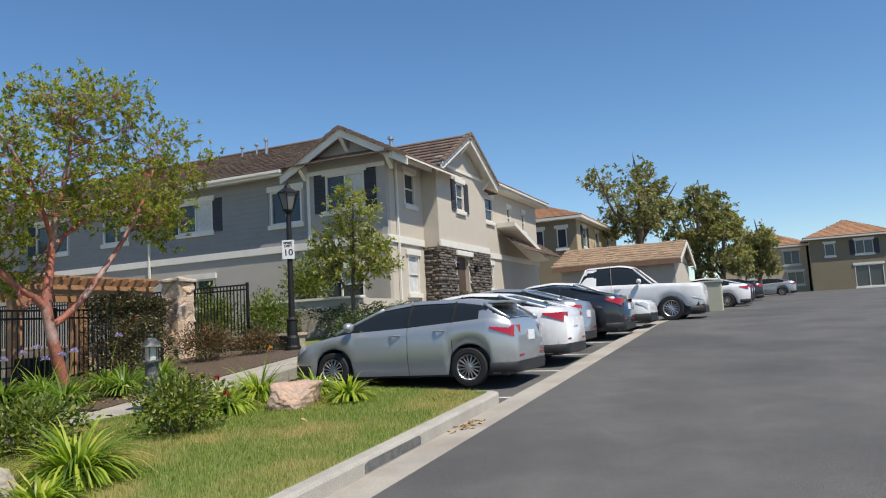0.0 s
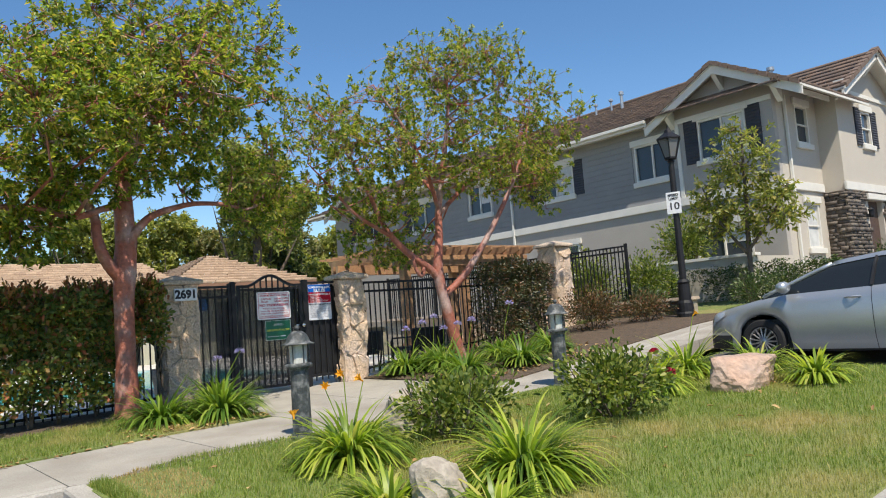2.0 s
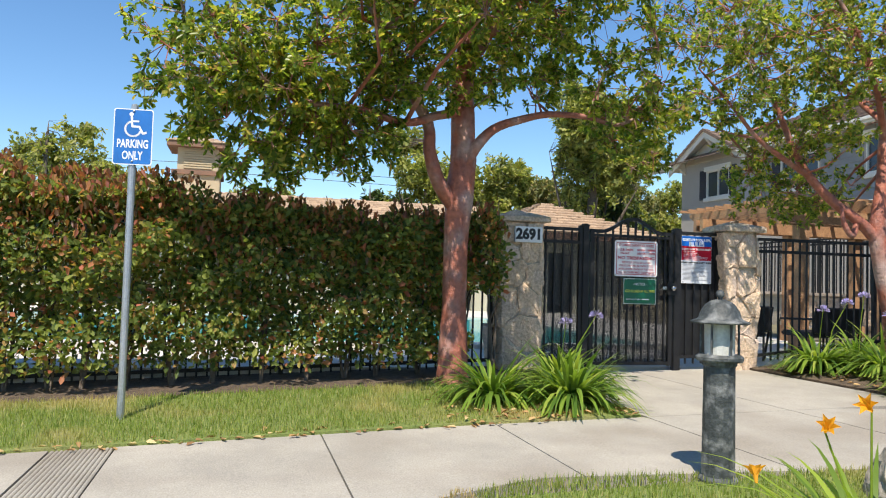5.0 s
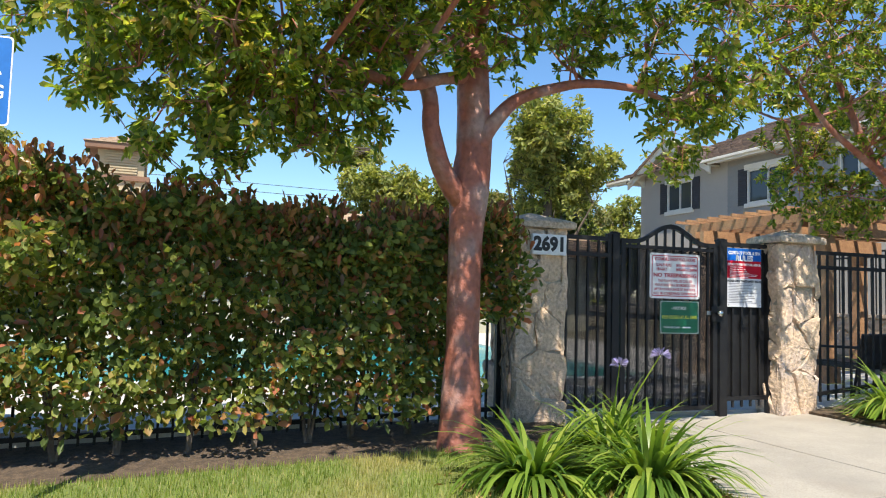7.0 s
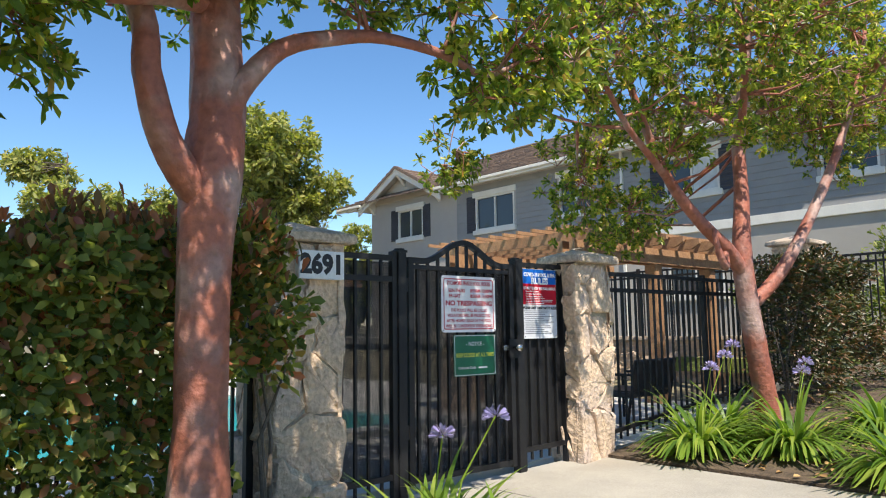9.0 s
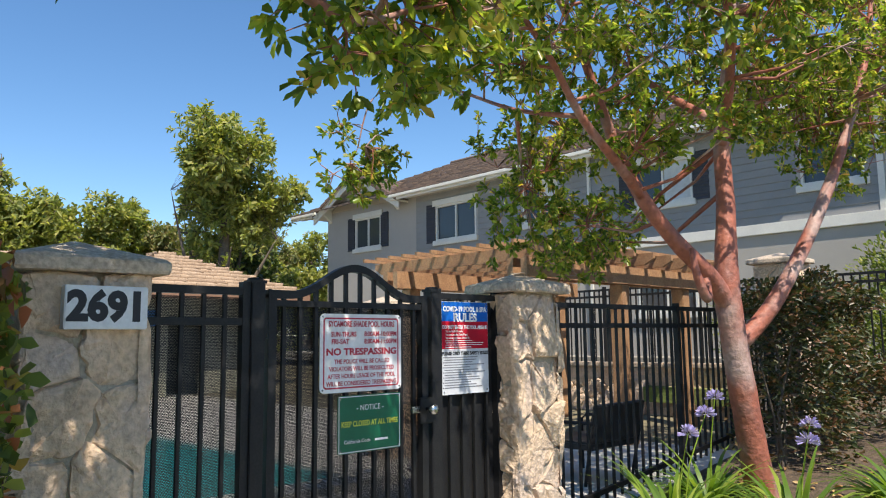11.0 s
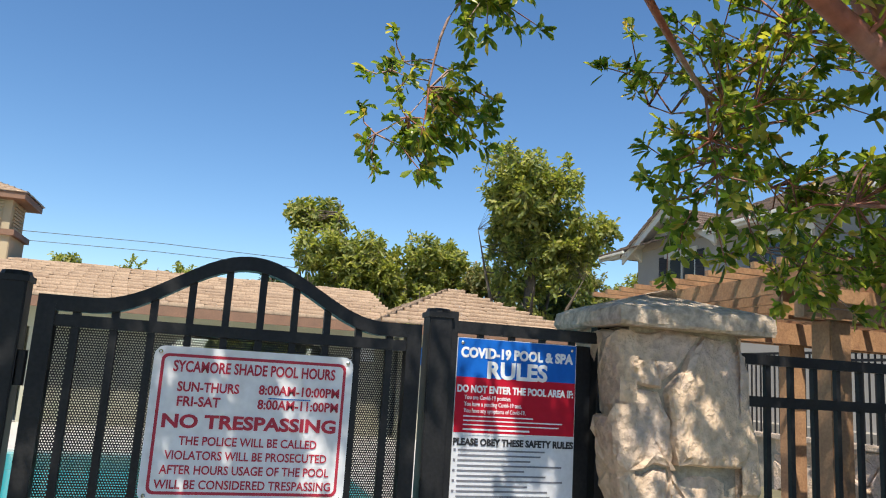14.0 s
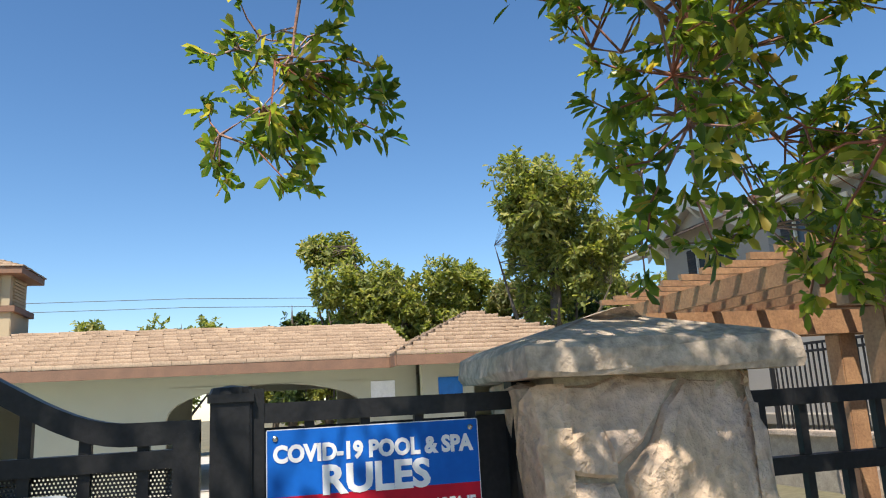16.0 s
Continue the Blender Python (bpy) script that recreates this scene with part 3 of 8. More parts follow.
def window(parent, axis, plane, u0, u1, z0, z1, outward, mullions=1, bars=0, shutters="", sill=True, header=True, blind=0.0, glass=None):
    """A window in an opening: frame, panes, header, sill and shutters. outward: +1 or -1 along the wall's axis."""
    def b(u_a, u_b, z_a, z_b, d0, d1, bevel=0.0):
        lo, hi = sorted((plane + outward * d0, plane + outward * d1))
        return boxed(*((lo, u_a, z_a, hi, u_b, z_b) if axis == "x" else (u_a, lo, z_a, u_b, hi, z_b)), bevel=bevel)
    root = tagged(new("window"), "white-framed window with glass panes")
    root.parent = parent
    if parent.matrix_basis != Matrix():
        root.matrix_parent_inverse = parent.matrix_basis.inverted()
    t = 0.055
    bm = bmesh.new()

    def add(u_a, u_b, z_a, z_b, d0, d1):
        lo, hi = sorted((plane + outward * d0, plane + outward * d1))
        box(bm, *((lo, u_a, z_a, hi, u_b, z_b) if axis == "x" else (u_a, lo, z_a, u_b, hi, z_b)))
    add(u0, u0 + t, z0, z1, -0.1, 0.02)
    add(u1 - t, u1, z0, z1, -0.1, 0.02)
    add(u0 + t, u1 - t, z0, z0 + t, -0.1, 0.02)
    add(u0 + t, u1 - t, z1 - t, z1, -0.1, 0.02)
    for i in range(mullions):
        c = u0 + (u1 - u0) * (i + 1) / (mullions + 1)
        add(c - 0.025, c + 0.025, z0 + t, z1 - t, -0.09, 0.0)
    for i in range(bars):
        c = z0 + (z1 - z0) * (i + 1) / (bars + 1)
        add(u0 + t, u1 - t, c - 0.02, c + 0.02, -0.085, -0.005)
    part("window_frame", bm, TRIM, root)
    n = mullions + 1
    for i in range(n):
        a, c = u0 + (u1 - u0) * i / n, u0 + (u1 - u0) * (i + 1) / n
        part("pane", b(a + 0.03, c - 0.03, z0 + 0.04, z1 - 0.04, -0.07, -0.06), glass or PANE, root)
        if blind and i == n - 1:
            part("blind", b(a + 0.03, c - 0.03, z1 - 0.04 - (z1 - z0) * blind, z1 - 0.04, -0.055, -0.05), BLIND, root)
    if header:
        part("window_header", b(u0 - 0.12, u1 + 0.12, z1, z1 + 0.2, 0.0, 0.07, 0.01), TRIM, root)
    if sill:
        part("window_sill", b(u0 - 0.1, u1 + 0.1, z0 - 0.16, z0, 0.0, 0.09, 0.01), TRIM, root)
    for s in shutters:
        w = 0.42
        a = u0 - 0.03 - w if s == "l" else u1 + 0.03
        bm = bmesh.new()
        zig = [(plane + outward * 0.001, z0 - 0.05), (plane + outward * 0.05, z0 - 0.05)]
        for k in range(15):
            zz = z0 - 0.02 + (z1 - z0 + 0.04) * k / 14
            zig += [(plane + outward * 0.05, zz), (plane + outward * 0.03, zz + 0.045)]
        zig += [(plane + outward * 0.05, z1 + 0.07), (plane + outward * 0.001, z1 + 0.07)]
        if axis == "x":
            prism(bm, zig, "y", a, a + w)
        else:
            prism(bm, zig, "x", a, a + w)
        part("shutter", bm, SHUTTER, root, "dark louvred shutter")
    return root


def roof_plane(name, a, b, c, d, rows, cols, material, parent, lift=0.03):
    """Courses of tiles on a sloping quad: a, b along the eave, c above b, d above a. Each tile is an island, lapped over the one below."""
    a, b, c, d = (np.array(p, float) for p in (a, b, c, d))
    nrm = np.cross(b - a, d - a)
    nrm /= np.linalg.norm(nrm)
    if nrm[2] < 0:
        nrm = -nrm
    g = np.random.default_rng(rows * 100 + cols)
    vs, fs = [], []
    for i in range(rows):
        t0, t1 = i / rows, min(1.0, (i + 1.06) / rows)
        shift = 0.5 * (i % 2) / cols
        for j in range(-1, cols):
            s0, s1 = max(0, j / cols + shift), min(1, (j + 0.985) / cols + shift)
            if s1 <= s0:
                continue
            p = [a + (b - a) * s0 + ((d + (c - d) * s0) - (a + (b - a) * s0)) * t0, a + (b - a) * s1 + ((d + (c - d) * s1) - (a + (b - a) * s1)) * t0,
                 a + (b - a) * s1 + ((d + (c - d) * s1) - (a + (b - a) * s1)) * t1, a + (b - a) * s0 + ((d + (c - d) * s0) - (a + (b - a) * s0)) * t1]
            h = lift * (1 + 0.35 * g.random())
            k = len(vs)
            vs += [p[0] + nrm * 0.001, p[1] + nrm * 0.001, p[0] + nrm * h, p[1] + nrm * h, p[2] + nrm * 0.004, p[3] + nrm * 0.004]
            fs += [(k, k + 1, k + 3, k + 2), (k + 2, k + 3, k + 4, k + 5)]
    return raw_mesh(name, vs, fs, material, parent)

# ---- ground ----


def rise(y):
    """The street's level: it climbs along y, more gently farther on."""
    if y < -12:
        return -0.26 - 0.744 + 0.02 * (y + 12)
    if y <= 22:
        return -0.26 + 0.062 * y
    return 1.104 + 0.028 * (min(y, 90) - 22)


WALK = 0.37


def walk_z(y):
    """The walk's level: nearly flat before the gate, then steeper up to the street lamp."""
    return float(np.interp(y, (-40, 3.5, 7.9, 13.0, 22, 90), (rise(-40) + WALK, rise(3.5) + WALK, 0.42, rise(13) + WALK, rise(22) + WALK, rise(90) + WALK)))


def lawn_z(x, y):
    k = min(1.0, max(0.0, (-3.65 - x) / 4.85))
    return rise(y) + 0.15 + (walk_z(y) - rise(y) - 0.15) * k + 0.05 * math.sin(k * math.pi)


def stall_z(x, y):
    k = min(1.0, max(0.0, (-3.5 - x) / 5.0))
    return rise(y) + 0.265 * k


def bay_z(x, y):
    return rise(y) - 0.05 + 0.06 * min(1.0, max(0.0, (-3.5 - x) / 5.0))


def sheet(name, x0, x1, y0, y1, level, material, nx=2, ny=8, skirt=0.25, edge=None):
    """A slab whose top follows level(x, y), with sides down to the earth."""
    bm = bmesh.new()
    ys = sorted({*np.linspace(y0, y1, ny + 1).tolist(), *[v for v in (-12, 22, 90) if y0 < v < y1]})
    grid = [[bm.verts.new((x, y, level(x, y))) for x in (np.linspace(x0, x1, nx + 1) if edge is None else np.linspace(*edge(y), nx + 1))] for y in ys]
    for r0, r1 in zip(grid, grid[1:]):
        for k in range(nx):
            bm.faces.new((r0[k], r0[k + 1], r1[k + 1], r1[k]))
    if skirt:
        rim = grid[0] + [r[-1] for r in grid[1:]] + grid[-1][-2::-1] + [r[0] for r in grid[-2:0:-1]]
        low = [bm.verts.new(v.co - Vector((0, 0, skirt))) for v in rim]
        for i in range(len(rim)):
            j = (i + 1) % len(rim)
            bm.faces.new((rim[j], rim[i], low[i], low[j]))
    return tagged(part(name, bm, material), kind="structure")


def ground_level(x, y):
    return rise(y) - 0.12


tagged(sheet("ground", -400, 400, -300, 500, ground_level, DRYLAND, 20, 60, 0), "dry bare earth under the whole place", "ground")
tagged(sheet("road", -3.1, 14, -40, 90, lambda x, y: rise(y), ASPHALT, 6, 40), "grey asphalt road with darker worn patches", "road")
tagged(sheet("road_2", -30, 70, 90.0, 98, lambda x, y: rise(y), ASPHALT, 6, 2), "far grey asphalt cross road", "road")
tagged(sheet("gutter", -3.5, -3.1, -40, 40, lambda x, y: rise(y) + 0.004, CONCRETE, 1, 30), "pale concrete gutter strip along the road", "gutter")
tagged(sheet("parking_stall", -8.58, -3.5, -14, 2.16, stall_z, ASPHALT, 4, 8), "worn grey asphalt parking stall beside the walk", "parking")
tagged(sheet("parking_stall_2", -8.9, -3.5, 9.6, 40, bay_z, ASPHALT, 4, 14), "dark asphalt parking bays under the cars", "parking")
tagged(sheet("lawn", -8.5, -3.65, 2.3, 9.5, lawn_z, TURF, 10, 14), "mown lawn with dry straw-coloured patches", "lawn")
tagged(sheet("lawn_2", -12.1, -10.35, -14, 4.9, lambda x, y: walk_z(y) + 0.02 - 0.03 * (x + 10.35), TURF, 4, 14), "narrow lawn strip between walk and hedge", "lawn")
tagged(sheet("bed", -13.3, -12.1, -14, 4.95, lambda x, y: walk_z(y) + 0.065 - 0.02 * (x + 11.9), SOIL, 4, 14), "dark mulch under the hedge", "bed")
tagged(sheet("bed_2", -13.0, -9.45, 8.0, 15, lambda x, y: walk_z(y) + 0.02, SOIL, 4, 10), "mulched planting bed with dry leaves", "bed")
tagged(sheet("lawn_3", -16.5, -9.45, 15, 20.4, lambda x, y: walk_z(y), TURF, 4, 6), "small lawn before the grey house", "lawn")
tagged(sheet("terrace", -40, -8.95, 20.4, 60, lambda x, y: walk_z(y) - 0.01, CONCRETE, 4, 12), "concrete ground round the houses", "pavement")
tagged(sheet("pool_deck", -45, -13.3, -14, 20.4, lambda x, y: 0.43 + 0.0 * x, DECK, 4, 8), "pale concrete pool deck", "pool deck")

# slabs of the walk, with real joints between them
walk_root = tagged(thing("pavement", "pale concrete walk of large slabs with tooled joints", "pavement"), kind="structure")


def slab(x0, x1, y0, y1, edge0=None, edge1=None):
    bm = bmesh.new()
    n = 6
    ys = np.linspace(y0 + 0.006, y1 - 0.006, n + 1)
    rows = []
    for y in ys:
        a, b = (edge0(y) if edge0 else x0), (edge1(y) if edge1 else x1)
        rows.append([(a, y), (b, y)])
    outline = [r[0] for r in rows] + [r[1] for r in rows[::-1]]
    top = [bm.verts.new((x, y, walk_z(y))) for x, y in outline]
    bm.faces.new(top[::-1])
    low = [bm.verts.new((x, y, walk_z(y) - 0.2)) for x, y in outline]
    for i in range(len(top)):
        j = (i + 1) % len(top)
        bm.faces.new((top[i], top[j], low[j], low[i]))
    bmesh.ops.recalc_face_normals(bm, faces=bm.faces[:])
    return part("slab", bm, CONCRETE, walk_root)


def inner_edge(y):
    """The walk's edge towards the lawn: straight at the stall, then curving outwards."""
    if y < 2.3:
        return -8.6
    if y < 3.3:
        return -8.45 - 0.35 * (y - 2.3)
    if y < 6.5:
        return -8.8 + 0.14 * (y - 3.3)
    return -8.35


def outer_edge(y):
    if y < 4.9:
        return -10.35
    if y < 7.9:
        return -10.35 + 0.3 * max(0, y - 6.9)
    return -9.45


cuts = [-14, -10.2, -6.4, -2.9, -1.4, 0.38, 0.8, 2.22, 3.6, 4.95, 6.4, 7.9, 9.6, 11.3, 13.0, 15, 17, 20.4]
for y0, y1 in zip(cuts, cuts[1:]):
    if (y0, y1) != (0.38, 0.8):
        slab(0, 0, y0, y1, outer_edge, inner_edge)
slab(-13.2, -10.36, 4.96, 6.4)
slab(-13.2, -10.36, 6.4, 7.98)
# ribbed ramp strip in the walk
for k in range(14):
    y = 0.386 + k * 0.0293
    bm = bmesh.new()
    prism(bm, [(y, walk_z(y) - 0.2), (y + 0.024, walk_z(y) - 0.2), (y + 0.024, walk_z(y) - 0.006), (y + 0.016, walk_z(y)), (y + 0.006, walk_z(y)), (y, walk_z(y) - 0.006)], "x", -10.35, -8.6)
    part("rib", bm, CONCRETE, walk_root)
bm = bmesh.new()
box(bm, -10.34, 0.385, walk_z(0.4) - 0.25, -8.62, 0.795, walk_z(0.4) - 0.016)
part("slab", bm, KERB, walk_root)


def kerb(name, pts, top, width, height, inlet=None):
    """A kerb of rounded section along a line of points; top(x, y) is its upper level."""
    root = tagged(thing(name, "weathered concrete kerb with scuffed face", "kerb"), kind="structure")
    sect = [(0, -height - 0.1), (0, -0.03), (0.012, -0.008), (0.04, 0), (width, 0), (width, -height - 0.1)]
    pts = [Vector(p) for p in pts]
    bm = bmesh.new()
    rows = []
    for i, p in enumerate(pts):
        d = (pts[min(i + 1, len(pts) - 1)] - pts[max(i - 1, 0)]).normalized()
        side = Vector((-d.y, d.x))
        rows.append([bm.verts.new((p.x + side.x * s, p.y + side.y * s, top(p.x, p.y) + h)) for s, h in sect])
    for a, b in zip(rows, rows[1:]):
        for k in range(len(sect) - 1):
            bm.faces.new((a[k], a[k + 1], b[k + 1], b[k]))
    for r in (rows[0], rows[-1]):
        bm.faces.new(r)
    bmesh.ops.recalc_face_normals(bm, faces=bm.faces[:])
    part("kerbstone", bm, KERB, root)
    return root


def steps_between(a, b, n):
    return [(a[0] + (b[0] - a[0]) * i / n, a[1] + (b[1] - a[1]) * i / n) for i in range(n + 1)]


lawn_top = lambda x, y: rise(y) + 0.155
street_side = steps_between((-3.5, 2.45), (-3.5, 9.35), 14)
k1 = kerb("kerb", street_side + [(-3.53, 9.48), (-3.62, 9.56), (-3.75, 9.58), (-3.95, 9.58)], lawn_top, 0.16, 0.16)
k2 = kerb("kerb", [(-8.5, 2.16)] + steps_between((-8.4, 2.16), (-3.9, 2.16), 8) + [(-3.65, 2.2), (-3.53, 2.3), (-3.5, 2.45)], lambda x, y: stall_z(x, y) + 0.155, 0.16, 0.16)
k3 = kerb("kerb", steps_between((-8.585, -14), (-8.585, 2.2), 12), lambda x, y: walk_z(y) + 0.004, 0.13, 0.18)
k4 = kerb("kerb", steps_between((-8.9, 9.6), (-8.9, 20), 12), lambda x, y: walk_z(y) + 0.004, 0.13, 0.18)
# storm drain slot in the street kerb
bm = bmesh.new()
prism(bm, [(5.78, rise(5.8) + 0.02), (6.95, rise(6.95) + 0.02), (6.95, rise(6.95) + 0.1), (6.9, rise(6.9) + 0.12), (5.85, rise(5.85) + 0.12), (5.78, rise(5.78) + 0.1)], "x", -3.6, -3.496)
tagged(part("storm_drain", bm, surf("drain stain", (0.16, 0.155, 0.15), (0.09, 0.09, 0.09), 9, 0.95, 0.4), k1), "dark worn drain slot")

# stall lines
for y in (10.1, 12.85, 15.3, 17.65, 20.05, 22.5, 25.1):
    bm = bmesh.new()
    v = [bm.verts.new((x, yy, bay_z(x, yy) + 0.004)) for x, yy in ((-8.6, y), (-3.6, y), (-3.6, y + 0.1), (-8.6, y + 0.1))]
    bm.faces.new(v)
    tagged(part("stall_line", bm, LINE), "worn white painted stall line on asphalt", "road marking", "stall lines", "structure")

# ---- entrance pillars and gate ----


def cells(u0, u1, z0, z1, n, rng):
    """Irregular convex stones that fill a rectangle."""
    seeds = []
    while len(seeds) < n:
        p = np.array([rng.uniform(u0, u1), rng.uniform(z0, z1)])
        if all(np.linalg.norm((p - q) * (1, 1.15)) > 0.75 * math.sqrt((u1 - u0) * (z1 - z0) / n) for q in seeds) or rng.random() < 0.02:
            seeds.append(p)
    out = []
    for i, s in enumerate(seeds):
        poly = [np.array(p) for p in ((u0, z0), (u1, z0), (u1, z1), (u0, z1))]
        for j, q in enumerate(seeds):
            if i == j:
                continue
            mid, d = (s + q) / 2, q - s
            nxt = []
            for a, b in zip(poly, poly[1:] + poly[:1]):
                fa, fb = (a - mid) @ d, (b - mid) @ d
                if fa <= 0:
                    nxt.append(a)
                if fa * fb < 0:
                    nxt.append(a + (b - a) * fa / (fa - fb))
            poly = nxt
            if len(poly) < 3:
                break
        if len(poly) >= 3:
            out.append(poly)
    return out


def stone_face(root, to_world, u0, u1, z0, z1, n, seed, material):
    """Fieldstones set proud of a face; to_world(u, z, d) places them."""
    rng = np.random.default_rng(seed)
    for poly in cells(u0, u1, z0, z1, n, rng):
        c = sum(poly) / len(poly)
        size = max(np.linalg.norm(p - c) for p in poly)
        if size < 0.03:
            continue
        d = rng.uniform(0.015, 0.042)
        tilt = rng.normal(size=2) * 0.1
        # wobble the outline
        ring = []
        for a, b in zip(poly, poly[1:] + poly[:1]):
            for t in (0.08, 0.36, 0.64, 0.92):
                p = a + (b - a) * t
                ring.append(p + rng.normal(size=2) * 0.009)
        bm = bmesh.new()
        loops = []
        for shrink, depth in ((0.006, -0.02), (0.006, d * 0.4), (0.014, d * 0.8), (0.04, d)):
            loop = []
            for p in ring:
                w = p + (c - p) / (np.linalg.norm(p - c) + 1e-6) * min(shrink, 0.6 * np.linalg.norm(p - c))
                h = depth + (tilt @ (w - c) if depth > 0 else 0) + (rng.normal() * 0.005 if depth > 0 else 0)
                loop.append(bm.verts.new(to_world(w[0], w[1], h)))
            loops.append(loop)
        for a, b in zip(loops, loops[1:]):
            for k in range(len(a)):
                bm.faces.new((a[k], a[(k + 1) % len(a)], b[(k + 1) % len(a)], b[k]))
        mid = bm.verts.new(to_world(c[0], c[1], d + rng.normal() * 0.006))
        for k in range(len(a)):
            bm.faces.new((loops[-1][k], loops[-1][(k + 1) % len(ring)], mid))
        bmesh.ops.recalc_face_normals(bm, faces=bm.faces[:])
        part("stone", bm, material, root)


def pillar(label, x0, x1, y0, y1, z0, z1, seed, n=13, cap=0.09, faces="xyYX"):
    """A stone-clad gate pillar with a sloped cap. x1 is its front."""
    root = thing("gate_pillar", label, "pillar", ((x0 + x1) / 2, (y0 + y1) / 2, z0))
    part("core", boxed(x0 + 0.03, y0 + 0.03, z0 - 0.3, x1 - 0.03, y1 - 0.03, z1), MORTAR, root)
    if "x" in faces:
        stone_face(root, lambda u, z, d: (x1 - 0.03 + d, u, z), y0, y1, z0 - 0.05, z1, n, seed, STONE)
    if "y" in faces:
        stone_face(root, lambda u, z, d: (u, y0 + 0.03 - d, z), x0, x1, z0 - 0.05, z1, n, seed + 1, STONE)
    if "Y" in faces:
        stone_face(root, lambda u, z, d: (u, y1 - 0.03 + d, z), x0, x1, z0 - 0.05, z1, n, seed + 2, STONE)
    if "X" in faces:
        stone_face(root, lambda u, z, d: (x0 + 0.03 - d, u, z), y0, y1, z0 - 0.05, z1, n, seed + 3, STONE)
    bm = bmesh.new()
    o = 0.055
    levels = [(0.0, 0.0), (o, 0.0), (o + 0.008, 0.012), (o + 0.005, 0.055), (o - 0.01, 0.07), (-(y1 - y0) * 0.47, 0.07 + cap)]
    rows = []
    for e, h in levels:
        a, b, c, d = x0 - e, x1 + e, y0 - e, y1 + e
        ring = []
        for (px, py), (qx, qy) in zip(((a, c), (b, c), (b, d), (a, d)), ((b, c), (b, d), (a, d), (a, c))):
            for t in np.linspace(0, 1, 7)[:-1]:
                q = Vector((px + (qx - px) * t, py + (qy - py) * t, z1 + h))
                w = 0.006 if 0 < h < 0.08 else 0.002
                ring.append(bm.verts.new(q + Vector(unit(1)[0]) * w))
        rows.append(ring)
    for a, b in zip(rows, rows[1:]):
        for k in range(len(a)):
            bm.faces.new((a[k], a[(k + 1) % len(a)], b[(k + 1) % len(a)], b[k]))
    bm.faces.new(rows[0][::-1])
    bm.faces.new(rows[-1])
    part("cap", bm, CAPSTONE, root, "rough sloped cap stone")
    return root


pil_l = pillar("tan fieldstone gate pillar carrying the house number", -13.48, -12.92, 4.55, 5.07, walk_z(4.8), 2.19, 11, 10)
pil_r = pillar("tan fieldstone gate pillar beside the pool sign", -13.32, -12.96, 7.62, 8.13, walk_z(7.8), 2.21, 23, 10, 0.085)
pillar("fieldstone pillar where the fence turns", -14.0, -13.45, 13.0, 13.5, walk_z(13.2), 2.36, 31, 10)
pillar("taller fieldstone pillar at the upper fence", -14.0, -13.45, 13.85, 14.4, walk_z(14), 2.86, 41, 10)
pillar("fieldstone pillar inside the pool fence", -17.2, -16.75, 9.6, 10.05, 0.43, 2.3, 51, 9)

# house number
num = thing("house_number", "white tile with black numerals 2691 on the pillar", "sign", (-12.88, 4.83, 2.03))
part("tile", boxed(-12.93, 4.685, 1.945, -12.865, 5.03, 2.13, bevel=0.004), WHITE, num)
FACE = Matrix(((0, 0, 1, 0), (1, 0, 0, 0), (0, 1, 0, 0), (0, 0, 0, 1)))


def on_face(x, y, z):
    """Lays text upright on a face that looks along +x."""
    return Matrix.Translation((x, y, z)) @ FACE


def under(ob, root):
    """Keeps a part where it is while it hangs under a thing."""
    ob.parent = root
    ob.matrix_parent_inverse = root.matrix_basis.inverted()
    return ob


under(lettering("2691", 0.17, BLACK_INK, num, on_face(-12.864, 4.858, 2.037), width=0.305, bold=0.009), num)

GX = -13.15
gate_z = lambda y: walk_z(y) + 0.05


def bar(bm, y, z0, z1, w=0.022, x=GX):
    box(bm, x - w / 2, y - w / 2, z0, x + w / 2, y + w / 2, z1)


def fence_panel(label, y0, y1, top, low, x=GX, step=0.112, screen=None, name="fence_panel", rails=(0.0, 0.16)):
    root = thing(name, label, "fence", (x, (y0 + y1) / 2, low(y0)))
    for dz in rails:
        bm = bmesh.new()
        prism(bm, [(y0, top(y0) - dz - 0.04), (y1, top(y1) - dz - 0.04), (y1, top(y1) - dz), (y0, top(y0) - dz)], "x", x - 0.022, x + 0.022)
        part("top_rail", bm, IRON, root)
    bm = bmesh.new()
    prism(bm, [(y0, low(y0) + 0.1), (y1, low(y1) + 0.1), (y1, low(y1) + 0.14), (y0, low(y0) + 0.14)], "x", x - 0.018, x + 0.018)
    part("bottom_rail", bm, IRON, root)
    n = max(1, round((y1 - y0) / step))
    for i in range(n + 1):
        y = y0 + (y1 - y0) * i / n
        post = i in (0, n) or i % 18 == 0
        bm = bmesh.new()
        w = 0.05 if post else 0.02
        box(bm, x - w / 2, y - w / 2, low(y) - (0.2 if post else -0.03), x + w / 2, y + w / 2, top(y) + (0.03 if post else -0.002))
        part("post" if post else "picket", bm, IRON, root)
    if screen:
        part("screen", boxed(x - 0.03, y0, low(y0) + 0.1, x - 0.027, y1, top(y0) - 0.05), screen, root, "black sheet behind the pickets")
    return root


